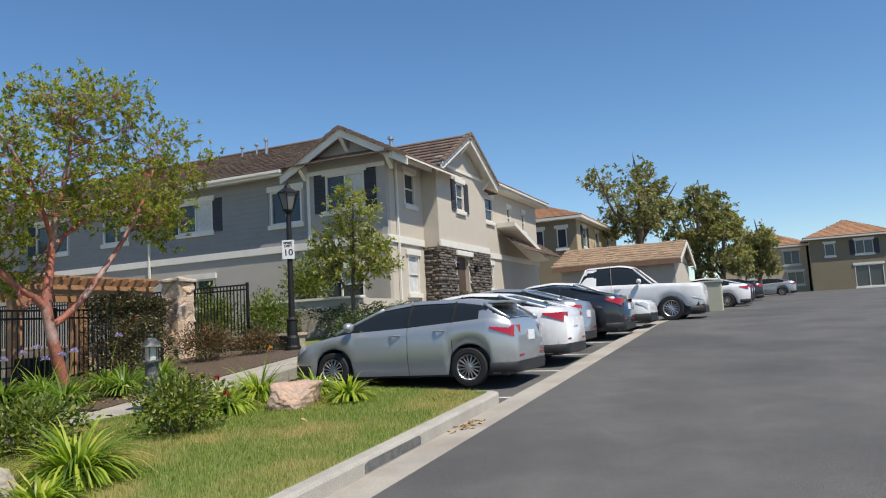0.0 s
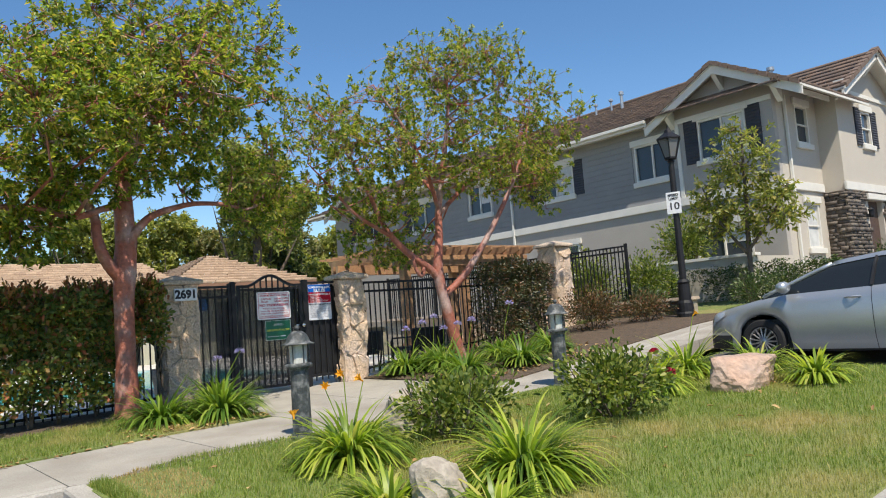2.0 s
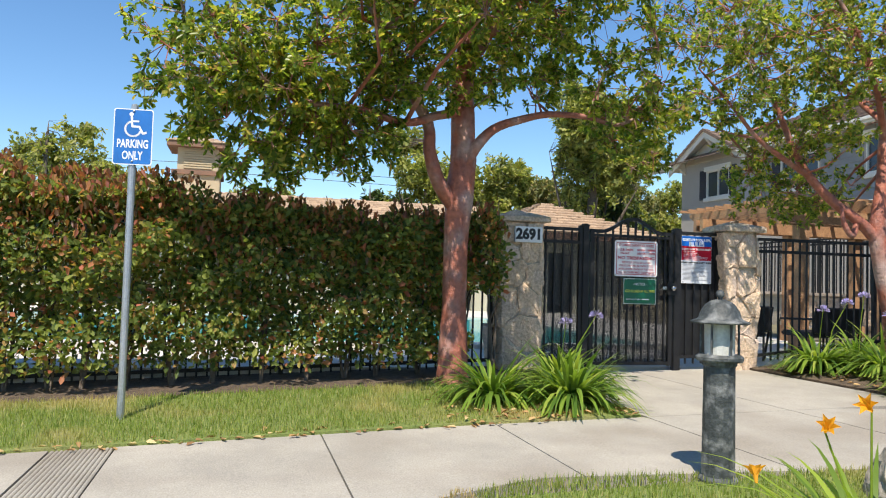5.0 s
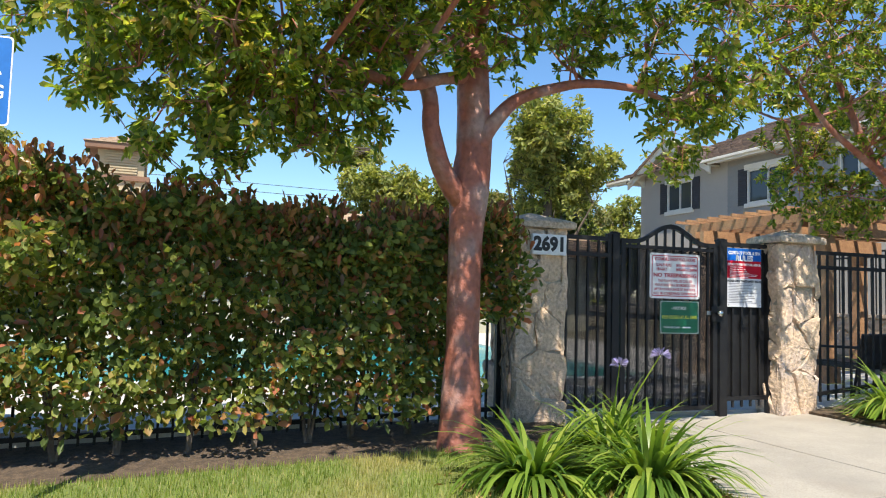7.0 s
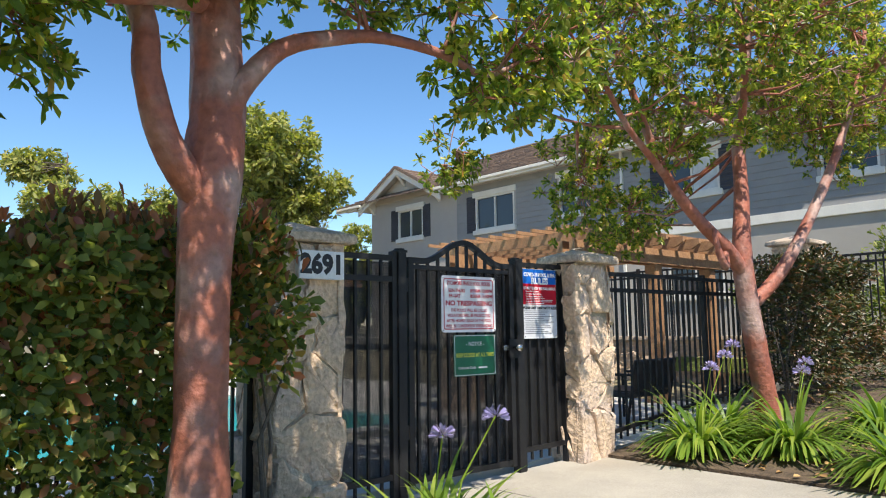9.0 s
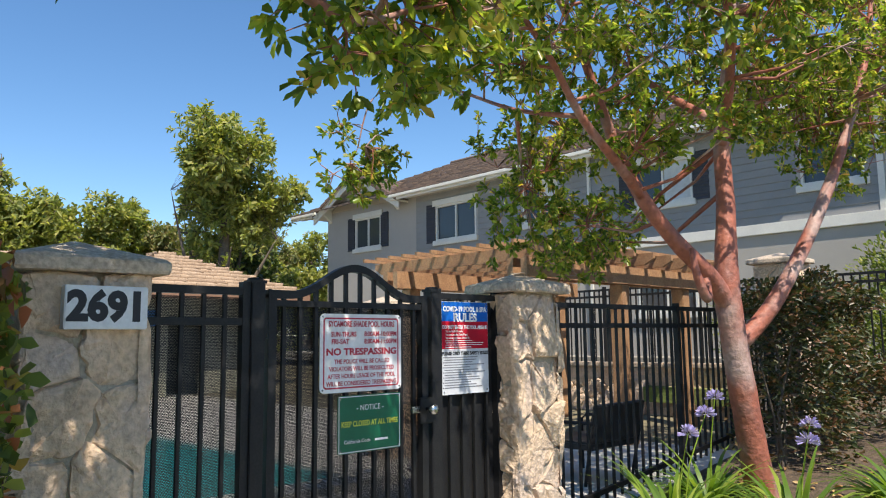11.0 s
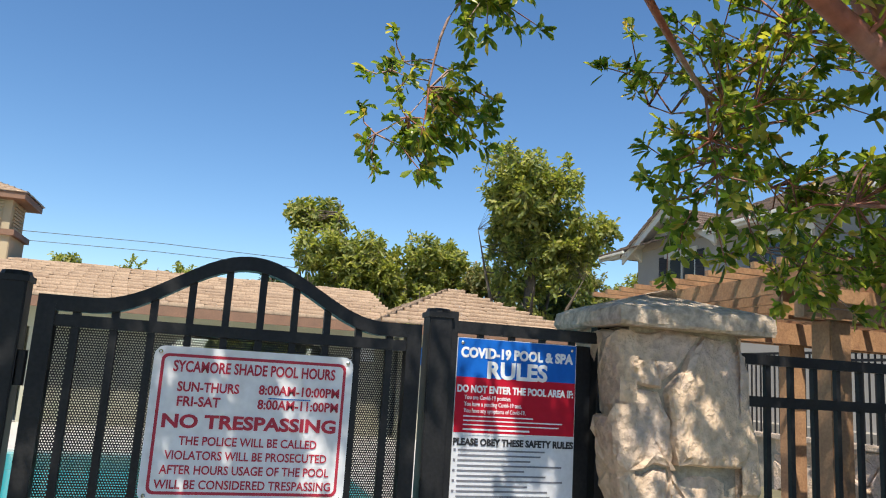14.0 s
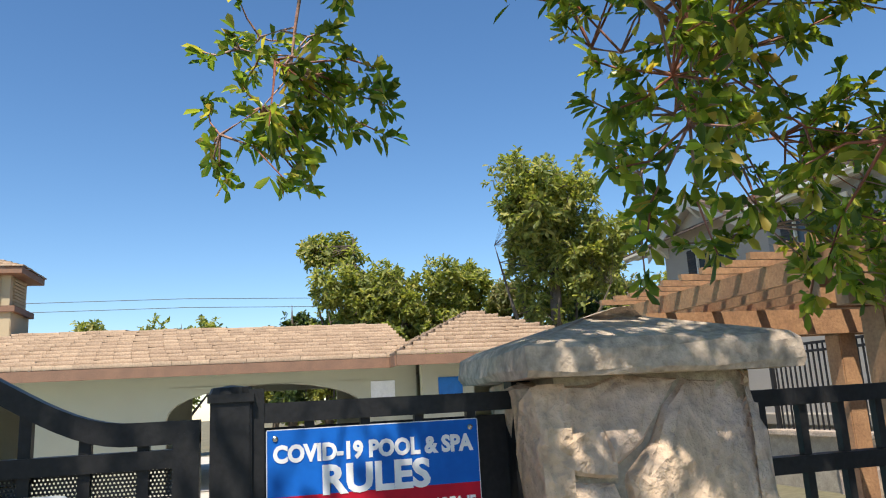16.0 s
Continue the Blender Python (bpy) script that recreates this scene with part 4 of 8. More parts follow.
flat = lambda v: (lambda y: v)
fence_panel("black iron side panel of the pool gate with screen", 5.08, 5.66, flat(2.17), gate_z, screen=SCREEN)
fence_panel("black iron panel beside the pillar carrying the rules sign", 7.05, 7.63, flat(2.19), gate_z, screen=IRON, rails=(0.0,))
fence_panel("black iron fence beside the gate", 8.13, 13.0, lambda y: 2.16 + 0.004 * (y - 8), lambda y: walk_z(y) + 0.02)
fence_panel("black iron fence behind the hedge", -10, 4.52, lambda y: 2.02 + 0.008 * y, lambda y: walk_z(y) + 0.06, x=-13.2)
FENCE_X0 = -22.4
uf = thing("fence_panel", "upper black iron fence on the low wall", "fence", (-15, 15.4, 1.1))
for dz in (0.0, 0.12):
    part("top_rail", boxed(FENCE_X0, 15.38, 2.74 - dz, -12.56, 15.42, 2.78 - dz), IRON, uf)
part("bottom_rail", boxed(FENCE_X0, 15.385, 1.43, -12.56, 15.415, 1.4), IRON, uf)
for k in range(89):
    x = FENCE_X0 + (-12.56 - FENCE_X0) * k / 88
    post = k % 22 == 0
    w = 0.03 if post else 0.011
    part("post" if post else "picket", boxed(x - w, 15.4 - w, 0.9 if post else 1.38, x + w, 15.4 + w, 2.82 if post else 2.75), IRON, uf)

# gate leaf
gate = thing("pool_gate", "closed black iron pool gate with arched top and screen", "gate", (GX, 6.38, gate_z(6.4)))
for y, nm in ((5.72, "hinge_post"), (7.01, "latch_post")):
    bm = boxed(GX - 0.04, y - 0.04, walk_z(y) - 0.2, GX + 0.04, y + 0.04, 2.2, bevel=0.004)
    box(bm, GX - 0.045, y - 0.045, 2.195, GX + 0.045, y + 0.045, 2.212)
    lathe(bm, [(0.045, 2.212), (0.04, 2.225), (0.0, 2.23)], 12, (GX, y, 0))
    part(nm, bm, IRON, gate)
A, B = 5.79, 6.95


def arch(y, lift=0.0):
    c, half = 6.38, 0.44
    s = abs(y - c) / half
    return 2.165 + lift + (0.17 * 0.5 * (1 + math.cos(math.pi * s)) if s < 1 else 0)


bm = bmesh.new()
ys = np.linspace(A, B, 41)
rows = [[bm.verts.new((GX + dx, y, arch(y) + dz)) for dx, dz in ((-0.024, -0.045), (0.024, -0.045), (0.024, 0), (-0.024, 0))] for y in ys]
for a, b in zip(rows, rows[1:]):
    for k in range(4):
        bm.faces.new((a[k], a[(k + 1) % 4], b[(k + 1) % 4], b[k]))
bm.faces.new(rows[0])
bm.faces.new(rows[-1])
bmesh.ops.recalc_face_normals(bm, faces=bm.faces[:])
part("arched_rail", bm, IRON, gate)
for y in (A + 0.025, B - 0.025):
    part("stile", boxed(GX - 0.025, y - 0.025, gate_z(6.4) + 0.02, GX + 0.025, y + 0.025, 2.14), IRON, gate)
part("middle_rail", boxed(GX - 0.02, A + 0.05, 2.075, GX + 0.02, B - 0.05, 2.11), IRON, gate)
part("bottom_rail", boxed(GX - 0.02, A + 0.05, gate_z(6.4) + 0.03, GX + 0.02, B - 0.05, gate_z(6.4) + 0.075), IRON, gate)
for i in range(1, 11):
    y = A + (B - A) * i / 11
    part("picket", boxed(GX - 0.011, y - 0.011, gate_z(6.4) + 0.06, GX + 0.011, y + 0.011, arch(y) - 0.03), IRON, gate)
part("screen", boxed(GX - 0.03, A + 0.04, gate_z(6.4) + 0.05, GX - 0.027, B - 0.04, 2.08), SCREEN, gate, "perforated black sheet")
lock = part("lock_box", boxed(GX + 0.025, 6.86, 1.36, GX + 0.05, 6.97, 1.52, bevel=0.004), IRON, gate)
bm = bmesh.new()
lathe(bm, [(0.012, 0), (0.012, 0.04), (0.03, 0.045), (0.034, 0.06), (0.03, 0.078), (0.015, 0.085)], 16)
bmesh.ops.transform(bm, matrix=Matrix.Translation((GX + 0.05, 6.915, 1.45)) @ pose(0, 0, 0, 0, 90, 0), verts=bm.verts[:])
part("knob", bm, STEEL, gate, "worn round steel knob", smooth=True)
bm = bmesh.new()
box(bm, GX + 0.03, 6.8, 1.43, GX + 0.045, 6.88, 1.47)
part("latch", bm, STEEL, gate)
for z in (0.85, 1.95):
    bm = bmesh.new()
    lathe(bm, [(0.014, -0.05), (0.014, 0.05)], 10, (GX + 0.02, 5.772, z))
    part("hinge", bm, IRON, gate)

SX = GX + 0.016


def plate(name, label, y0, y1, z0, z1, material, border=None, corner=0.02, tilt=0.0):
    root = thing(name, label, "sign", (SX, (y0 + y1) / 2, (z0 + z1) / 2))
    bm = bmesh.new()

    def rounded(a, b, c, d, r):
        pts = []
        for cx, cz, s in ((b - r, d - r, 0), (a + r, d - r, 90), (a + r, c + r, 180), (b - r, c + r, 270)):
            pts += [(cx + r * math.cos(radians(s + k)), cz + r * math.sin(radians(s + k))) for k in (0, 22, 45, 68, 90)]
        return pts
    prism(bm, rounded(y0, y1, z0, z1, corner), "x", SX, SX + 0.004)
    part("board", bm, material, root)
    if border:
        bm = bmesh.new()
        o = [bm.verts.new((SX + 0.0048, *p)) for p in rounded(y0 + 0.022, y1 - 0.022, z0 + 0.022, z1 - 0.022, 0.02)]
        i = [bm.verts.new((SX + 0.0048, *p)) for p in rounded(y0 + 0.031, y1 - 0.031, z0 + 0.031, z1 - 0.031, 0.014)]
        for k in range(len(o)):
            bm.faces.new((o[k], o[(k + 1) % len(o)], i[(k + 1) % len(o)], i[k]))
        part("border", bm, border, root)
    for y, z in ((y0 + 0.018, z1 - 0.018), (y1 - 0.018, z1 - 0.018), (y0 + 0.018, z0 + 0.018), (y1 - 0.018, z0 + 0.018)):
        bm = bmesh.new()
        lathe(bm, [(0.006, 0), (0.006, 0.003), (0.003, 0.005)], 8)
        bmesh.ops.transform(bm, matrix=Matrix.Translation((SX + 0.004, y, z)) @ pose(0, 0, 0, 0, 90, 0), verts=bm.verts[:])
        part("screw", bm, STEEL, root)
    return root


def write(root, body, y, z, size, material, width=None, bold=0.0, align="CENTER", x=SX + 0.0056):
    return under(lettering(body, size, material, root, on_face(x, y, z), width, bold, align), root)


def bars(root, material, y0, y1, zs, h=0.006, x0=SX + 0.005, seed=1):
    g = random.Random(seed)
    for z in zs:
        bm = bmesh.new()
        box(bm, x0, y0, z, x0 + 0.0008, y0 + (y1 - y0) * g.uniform(0.6, 1.0), z + h)
        part("text_bar", bm, material, root)


hrs = plate("pool_hours_sign", "white sign with red lettering on the gate", 6.124, 6.728, 1.586, 2.04, WHITE, RED_INK, 0.03)
yc = 6.427
write(hrs, "SYCAMORE SHADE POOL HOURS", yc, 1.98, 0.046, RED_INK, 0.49, 0.0012)
write(hrs, "SUN-THURS", 6.29, 1.92, 0.04, RED_INK, 0.18, 0.001)
write(hrs, "8:00AM-10:00PM", 6.565, 1.922, 0.04, RED_INK, 0.25, 0.001)
write(hrs, "FRI-SAT", 6.265, 1.877, 0.04, RED_INK, 0.125, 0.001)
write(hrs, "8:00AM-11:00PM", 6.565, 1.878, 0.04, RED_INK, 0.25, 0.001)
write(hrs, "NO TRESPASSING", yc, 1.818, 0.054, RED_INK, 0.52, 0.002)
write(hrs, "THE POLICE WILL BE CALLED", yc, 1.762, 0.036, RED_INK, 0.41, 0.0006)
write(hrs, "VIOLATORS WILL BE PROSECUTED", yc, 1.72, 0.036, RED_INK, 0.48, 0.0006)
write(hrs, "AFTER HOURS USAGE OF THE POOL", yc, 1.678, 0.036, RED_INK, 0.5, 0.0006)
write(hrs, "WILL BE CONSIDERED TRESPASSING", yc, 1.636, 0.036, RED_INK, 0.52, 0.0006)
bm = bmesh.new()
box(bm, SX + 0.0062, 6.47, 1.897, SX + 0.0066, 6.6, 1.9005)
part("scribble", bm, BLUE, hrs, "blue pen stroke")
ntc = plate("notice_sign", "green notice sign below the hours sign", 6.25, 6.72, 1.235, 1.565, GREEN, None, 0.012)
bm = bmesh.new()
for a, b, c, d in ((6.256, 6.714, 1.556, 1.56), (6.256, 6.714, 1.24, 1.244), (6.256, 6.26, 1.244, 1.556), (6.71, 6.714, 1.244, 1.556)):
    box(bm, SX + 0.0045, a, c, SX + 0.005, b, d)
part("border", bm, WHITE, ntc)
write(ntc, "- NOTICE -", 6.485, 1.49, 0.046, WHITE, 0.2)
write(ntc, "KEEP CLOSED AT ALL TIMES", 6.485, 1.40, 0.044, YELLOW_INK, 0.42, 0.0008)
write(ntc, "California Code", 6.39, 1.3, 0.03, WHITE, 0.19)
bars(ntc, WHITE, 6.52, 6.67, (1.293,), 0.012)
cov = plate("pool_rules_sign", "blue, red and white printed rules sign", 7.078, 7.524, 1.522, 2.136, PAPER, None, 0.004)
part("blue_field", boxed(SX + 0.0042, 7.08, 2.004, SX + 0.0048, 7.522, 2.134), BLUE_DEEP, cov)
part("red_field", boxed(SX + 0.0042, 7.08, 1.821, SX + 0.0048, 7.522, 2.004), RED, cov)
write(cov, "COVID-19 POOL & SPA", 7.3, 2.085, 0.046, WHITE, 0.42, 0.0022)
write(cov, "RULES", 7.3, 2.028, 0.078, WHITE, 0.225, 0.003)
write(cov, "DO NOT ENTER THE POOL AREA IF:", 7.3, 1.964, 0.033, WHITE, 0.43, 0.0014)
for k, (s, w) in enumerate((("You are Covid-19 positive.", 0.17), ("You have a pending Covid-19 test.", 0.21), ("You have any symptoms of Covid-19.", 0.225))):
    write(cov, s, 7.112, 1.937 - 0.022 * k, 0.02, WHITE, w, 0.0003, "LEFT")
bars(cov, WHITE, 7.112, 7.5, (1.873, 1.859, 1.845), 0.004)
bars(cov, WHITE, 7.112, 7.46, (1.829, 1.814), 0.006, seed=4)
write(cov, "PLEASE OBEY THESE SAFETY RULES", 7.3, 1.79, 0.031, BLACK_INK, 0.44, 0.0014)
bars(cov, GREY_INK, 7.1, 7.5, [1.762 - 0.0165 * k for k in range(13)], 0.0055, seed=9)
for k in range(13):
    if k % 2 == 0:
        part("tick_box", boxed(SX + 0.005, 7.084, 1.761 - 0.0165 * k, SX + 0.0058, 7.092, 1.769 - 0.0165 * k), GREY_INK, cov)

# ---- grey house ----
HY, HX = 20.8, -11.2
G0 = walk_z(20.8) - 0.05


def siding(parent, u0, u1, z0, z1, plane, holes, step=0.185):
    z = z0
    while z < z1 - 0.02:
        t = min(step, z1 - z)
        edges = sorted({u0, u1, *[v for h in holes if h[2] < z + t and h[3] > z for v in h[:2] if u0 < v < u1]})
        for a, b in zip(edges, edges[1:]):
            if any(h[0] < (a + b) / 2 < h[1] and h[2] < z + t * 0.5 < h[3] for h in holes):
                continue
            bm = bmesh.new()
            prism(bm, [(plane, z), (plane - 0.03, z), (plane - 0.012, z + t), (plane, z + t)], "x", a, b)
            part("siding_board", bm, SIDING, parent)
        z += step


def brace(parent, y, x, z, out_axis, s=1.0):
    """A white knee brace under the eave."""
    bm = bmesh.new()
    if out_axis == "y":
        prism(bm, [(y, z), (y - 0.5 * s, z), (y - 0.5 * s, z - 0.13), (y - 0.12, z - 0.5 * s), (y, z - 0.62 * s)], "x", x - 0.07, x + 0.07)
    else:
        prism(bm, [(x, z), (x + 0.5 * s, z), (x + 0.5 * s, z - 0.13), (x + 0.12, z - 0.5 * s), (x, z - 0.62 * s)], "y", y - 0.07, y + 0.07)
    part("eave_brace", bm, TRIM, parent)


def gable_front(parent, axis, plane, out, c, half, z0, z1, material, over=0.45, depth=4.0, tile=TILE_BROWN):
    """A gable: triangular wall, barge boards and two tiled slopes with their tile edge. Runs inwards from the plane."""
    bm = bmesh.new()
    lo, hi = sorted((plane, plane - out * 0.2))
    tri = [(c - half, z0), (c + half, z0), (c, z0 + (z1 - z0) * 0.96)]
    prism(bm, tri, "y" if axis == "y" else "x", lo, hi)
    part("gable_wall", bm, material, parent)
    slope = (z1 - z0) / half
    e = half + 0.45
    for s in (-1, 1):
        bm = bmesh.new()
        lo, hi = sorted((plane + out * (over - 0.06), plane + out * over))
        prism(bm, [(c, z1 + 0.06), (c, z1 - 0.2), (c + s * e, z1 - slope * e - 0.2), (c + s * e, z1 - slope * e + 0.06)], "y" if axis == "y" else "x", lo, hi)
        part("barge_board", bm, TRIM, parent)
        p_out, p_in = plane + out * (over + 0.05), plane - out * depth
        zr, ze = z1 + 0.1, z1 - slope * e + 0.1
        q = [(c + s * e, p_out, ze), (c + s * e, p_in, ze), (c, p_in, zr), (c, p_out, zr)]
        if axis == "x":
            q = [(b, a, z) for a, b, z in q]
        roof_plane("roof_tiles", *q, 8, 14, tile, parent, 0.05)
        bm = bmesh.new()
        pts = [(c, zr - 0.005), (c + s * e, ze - 0.005), (c + s * e, ze - 0.07), (c, zr - 0.07)]
        lo, hi = sorted((p_out, p_in))
        prism(bm, pts, "y" if axis == "y" else "x", lo, hi)
        part("roof_deck", bm, TRIM, parent)
        n = 9
        for k in range(n):
            t0, t1 = k / n, (k + 0.92) / n
            bm = bmesh.new()
            lo, hi = sorted((plane + out * (over - 0.1), plane + out * (over + 0.09)))
            a, b = (c + s * e * t0, zr - slope * e * t0), (c + s * e * t1, zr - slope * e * t1)
            prism(bm, [(a[0], a[1] - 0.05), (b[0], b[1] - 0.05), (b[0], b[1] + 0.1), (a[0], a[1] + 0.07)], "y" if axis == "y" else "x", lo, hi)
            part("rake_tile", bm, tile, parent)


house = thing("house", "two-storey grey house with lap siding and tiled gables", "house", (-20, 25, G0))
wD, wC, wB = (-20.05, -18.4, 5.3, 6.4), (-15.8, -14.5, 5.2, 6.37), (-13.5, -12.0, 5.45, 6.65)
wE = (-13.9, -12.15, 2.45, 3.45)
wF, wG = (-32.35, -30.8, 5.35, 6.5), (-27.8, -25.9, 5.2, 6.4)
wH = (-23.9, -22.6, 5.3, 6.5)
wL = (-20.05, -18.4, 2.5, 3.55)
front = [wD, wC, wB, wE, wF, wG, wH, wL]
# the front's shade is painted in by the darker stucco tone
wall("wall", "y", HY, 0.22, -34.2, HX, G0 - 1.2, 6.95, front, STUCCO_GREY_SHADED, house)
siding(house, -28.8, -14.15, 4.45, 6.85, HY, [(h[0] - 0.1, h[1] + 0.1, h[2] - 0.1, h[3] + 0.15) for h in front])
for h, sh, bl in ((wD, "lr", 0.9), (wC, "", 0), (wB, "lr", 0.95), (wE, "", 0.5), (wF, "lr", 0), (wG, "l", 0), (wH, "", 0.6), (wL, "", 0)):
    window(house, "y", HY, *h, -1, 1, 0, sh, blind=bl)
part("belt_trim", boxed(-28.8, HY - 0.07, 4.2, HX + 0.07, HY, 4.45, bevel=0.012), TRIM, house)
part("corner_trim", boxed(-14.25, HY - 0.04, 4.45, -14.13, HY, 6.85), TRIM, house)
part("gable_trim", boxed(-14.4, HY - 0.05, 6.72, HX, HY - 0.002, 6.86), TRIM, house)
# long eave, fascia and gutter
for x0, x1 in ((-29.6, -14.9), (-36.0, -34.2)):
    part("fascia", boxed(x0, HY - 0.55, 6.8, x1, HY - 0.5, 6.98), TRIM, house)
    part("soffit", boxed(x0, HY - 0.5, 6.9, x1, HY, 6.94), TRIM, house)
    part("gutter", boxed(x0, HY - 0.65, 6.88, x1, HY - 0.55, 6.99, bevel=0.02), TRIM, house)
ZR = 9.25
roof_plane("roof_tiles", (-36, HY - 0.6, 7.0), (-10.7, HY - 0.6, 7.0), (-15.5, 25.2, ZR), (-31.5, 25.2, ZR), 17, 70, TILE_BROWN, house, 0.05)
roof_plane("roof_tiles", (-10.7, HY - 0.6, 7.0), (-10.7, 30, 7.0), (-15.5, 25.2, ZR), (-15.5, 25.19, ZR), 17, 28, TILE_BROWN, house, 0.05)
roof_plane("roof_tiles", (-36, 30, 7.0), (-36, HY - 0.6, 7.0), (-31.5, 25.19, ZR), (-31.5, 25.2, ZR), 17, 28, TILE_BROWN, house, 0.05)
roof_plane("roof_tiles", (-10.7, 30.2, 7.0), (-36, 30.2, 7.0), (-31.5, 25.2, ZR), (-15.5, 25.2, ZR), 17, 60, TILE_BROWN, house, 0.05)
bm = bmesh.new()
tube(bm, [(-31.5, 25.2, ZR + 0.04), (-15.5, 25.2, ZR + 0.04), (-10.8, HY - 0.5, 7.08)], [0.09, 0.09, 0.09], 8)
part("ridge_tiles", bm, TILE_BROWN, house)
gable_front(house, "y", HY, -1, -12.6, 2.0, 6.95, 8.0, STUCCO_GREY_SHADED)
gable_front(house, "y", HY - 0.02, -1, -31.9, 2.2, 6.95, 8.1, STUCCO_LIGHT)
for x, z in ((-14.3, 7.1), (-12.6, 7.9), (-10.95, 7.1), (-34.0, 7.1), (-31.9, 8.0), (-29.8, 7.1)):
    brace(house, HY, x, z, "y", 0.85)
# side walls, in the lighter tone that paints in their sunlight
sA, sB = (22.1, 22.9, 5.6, 6.72), (22.1, 22.95, 2.55, 3.85)
sC, sD = (29.5, 30.8, 5.85, 6.9), (29.6, 30.4, 2.85, 3.9)
sE, sF = (32.7, 33.2, 5.85, 6.75), (34.9, 35.4, 5.85, 6.75)
side = [sA, sB, sC, sD, sE, sF]
wall("wall", "x", HX, -0.22, HY + 0.22, 37.4, G0 - 1.0, 7.4, side, STUCCO_LIGHT, house)
for h, bl in ((sA, 0), (sB, 0.95), (sC, 0), (sD, 0), (sE, 0), (sF, 0)):
    window(house, "x", HX, *h, 1, 0, 1, "", blind=bl)
part("belt_trim", boxed(HX, HY, 4.2, HX + 0.07, 23.4, 4.45, bevel=0.012), TRIM, house)
part("belt_trim", boxed(HX, 28.4, 4.2, HX + 0.07, 37.4, 4.45, bevel=0.012), TRIM, house)
BX = -10.6
bay = (25.2, 25.95, 5.7, 6.75)
door_hole = (25.0, 26.1, G0, 3.95)
wall("bay_wall", "x", BX, -0.2, 23.5, 28.3, G0 - 1.0, 7.3, [bay, door_hole], STUCCO_LIGHT, house)
wall("bay_wall", "y", 23.5, 0.2, HX, BX - 0.2, G0 - 1.0, 7.3, [], STUCCO_LIGHT, house)
wall("bay_wall", "y", 28.1, 0.2, HX, BX - 0.2, G0 - 1.0, 7.3, [], STUCCO_LIGHT, house)
window(house, "x", BX, *bay, 1, 0, 1, "lr")
part("belt_trim", boxed(BX, 23.43, 4.2, BX + 0.07, 28.37, 4.45, bevel=0.012), TRIM, house)
gable_front(house, "x", BX, 1, 25.9, 2.4, 7.25, 8.6, STUCCO_LIGHT, depth=5.0)
part("gable_trim", boxed(BX + 0.002, 23.6, 7.18, BX + 0.05, 28.2, 7.3), TRIM, house)
for y, z in ((23.6, 7.45), (25.9, 8.5), (28.2, 7.45)):
    brace(house, y, BX, z, "x", 0.9)
part("fascia", boxed(HX + 0.45, 28.3, 7.3, HX + 0.5, 38, 7.5), TRIM, house)
part("fascia", boxed(HX + 0.45, HY - 0.5, 6.85, HX + 0.5, 23.4, 7.02), TRIM, house)
part("gutter", boxed(HX + 0.5, 28.6, 7.4, HX + 0.6, 38, 7.52, bevel=0.02), TRIM, house)
roof_plane("roof_tiles", (HX + 0.6, 28.0, 7.5), (HX + 0.6, 38, 7.5), (HX - 3.5, 35, 8.9), (HX - 3.5, 28, 8.9), 12, 26, TILE_BROWN, house, 0.05)
part("roof_deck", boxed(HX - 3.5, 28, 7.3, HX + 0.45, 37.8, 7.36), TRIM, house)
# stone veneer round the door
g = np.random.default_rng(5)
vs, fs = [], []
z = G0
while z < 4.18:
    hgt = g.uniform(0.06, 0.13)
    y = 23.46
    while y < 28.32:
        w = g.uniform(0.12, 0.42)
        y1 = min(y + w, 28.34)
        if not (y < 26.1 and y1 > 25.0 and z < 3.95):
            d = g.uniform(0.04, 0.1)
            k = len(vs)
            vs += [(BX + dx, yy, zz) for zz in (z + 0.006, min(z + hgt, 4.2)) for dx, yy in ((0.0, y + 0.005), (d, y + 0.008), (d, y1 - 0.008), (0.0, y1 - 0.005))]
            fs += [tuple(k + i for i in f) for f in ((3, 2, 1, 0), (4, 5, 6, 7), (0, 1, 5, 4), (1, 2, 6, 5), (2, 3, 7, 6))]
        y = y1 + 0.004
    y = HX
    while y < BX:
        w = g.uniform(0.12, 0.35)
        y1 = min(y + w, BX + 0.06)
        d = g.uniform(0.04, 0.1)
        k = len(vs)
        vs += [(xx, 23.5 - dd, zz) for zz in (z + 0.006, min(z + hgt, 4.2)) for dd, xx in ((0.0, y + 0.005), (d, y + 0.008), (d, y1 - 0.008), (0.0, y1 - 0.005))]
        fs += [tuple(k + i for i in f) for f in ((0, 1, 2, 3), (7, 6, 5, 4), (4, 5, 1, 0), (5, 6, 2, 1), (6, 7, 3, 2))]
        y = y1 + 0.004
    z += hgt + 0.004
tagged(raw_mesh("stone_veneer", vs, fs, LEDGE, house), "stacked brown ledgestone", kind="stuff")
part("lintel", boxed(BX, 24.75, 3.95, BX + 0.14, 26.35, 4.14, bevel=0.015), TRIM, house)
part("front_door", boxed(BX - 0.2, 25.0, G0, BX - 0.15, 26.1, 3.95), surf("brown door", (0.1, 0.06, 0.045), None, 5, 0.6), house, "dark brown recessed front door")
for y in (24.7, 26.5):
    bm = bmesh.new()
    lathe(bm, [(0.05, 0.0), (0.07, 0.04), (0.07, 0.2), (0.1, 0.22), (0.02, 0.3)], 8, (BX + 0.17, y, 3.4))
    part("wall_lantern", bm, IRON, house)
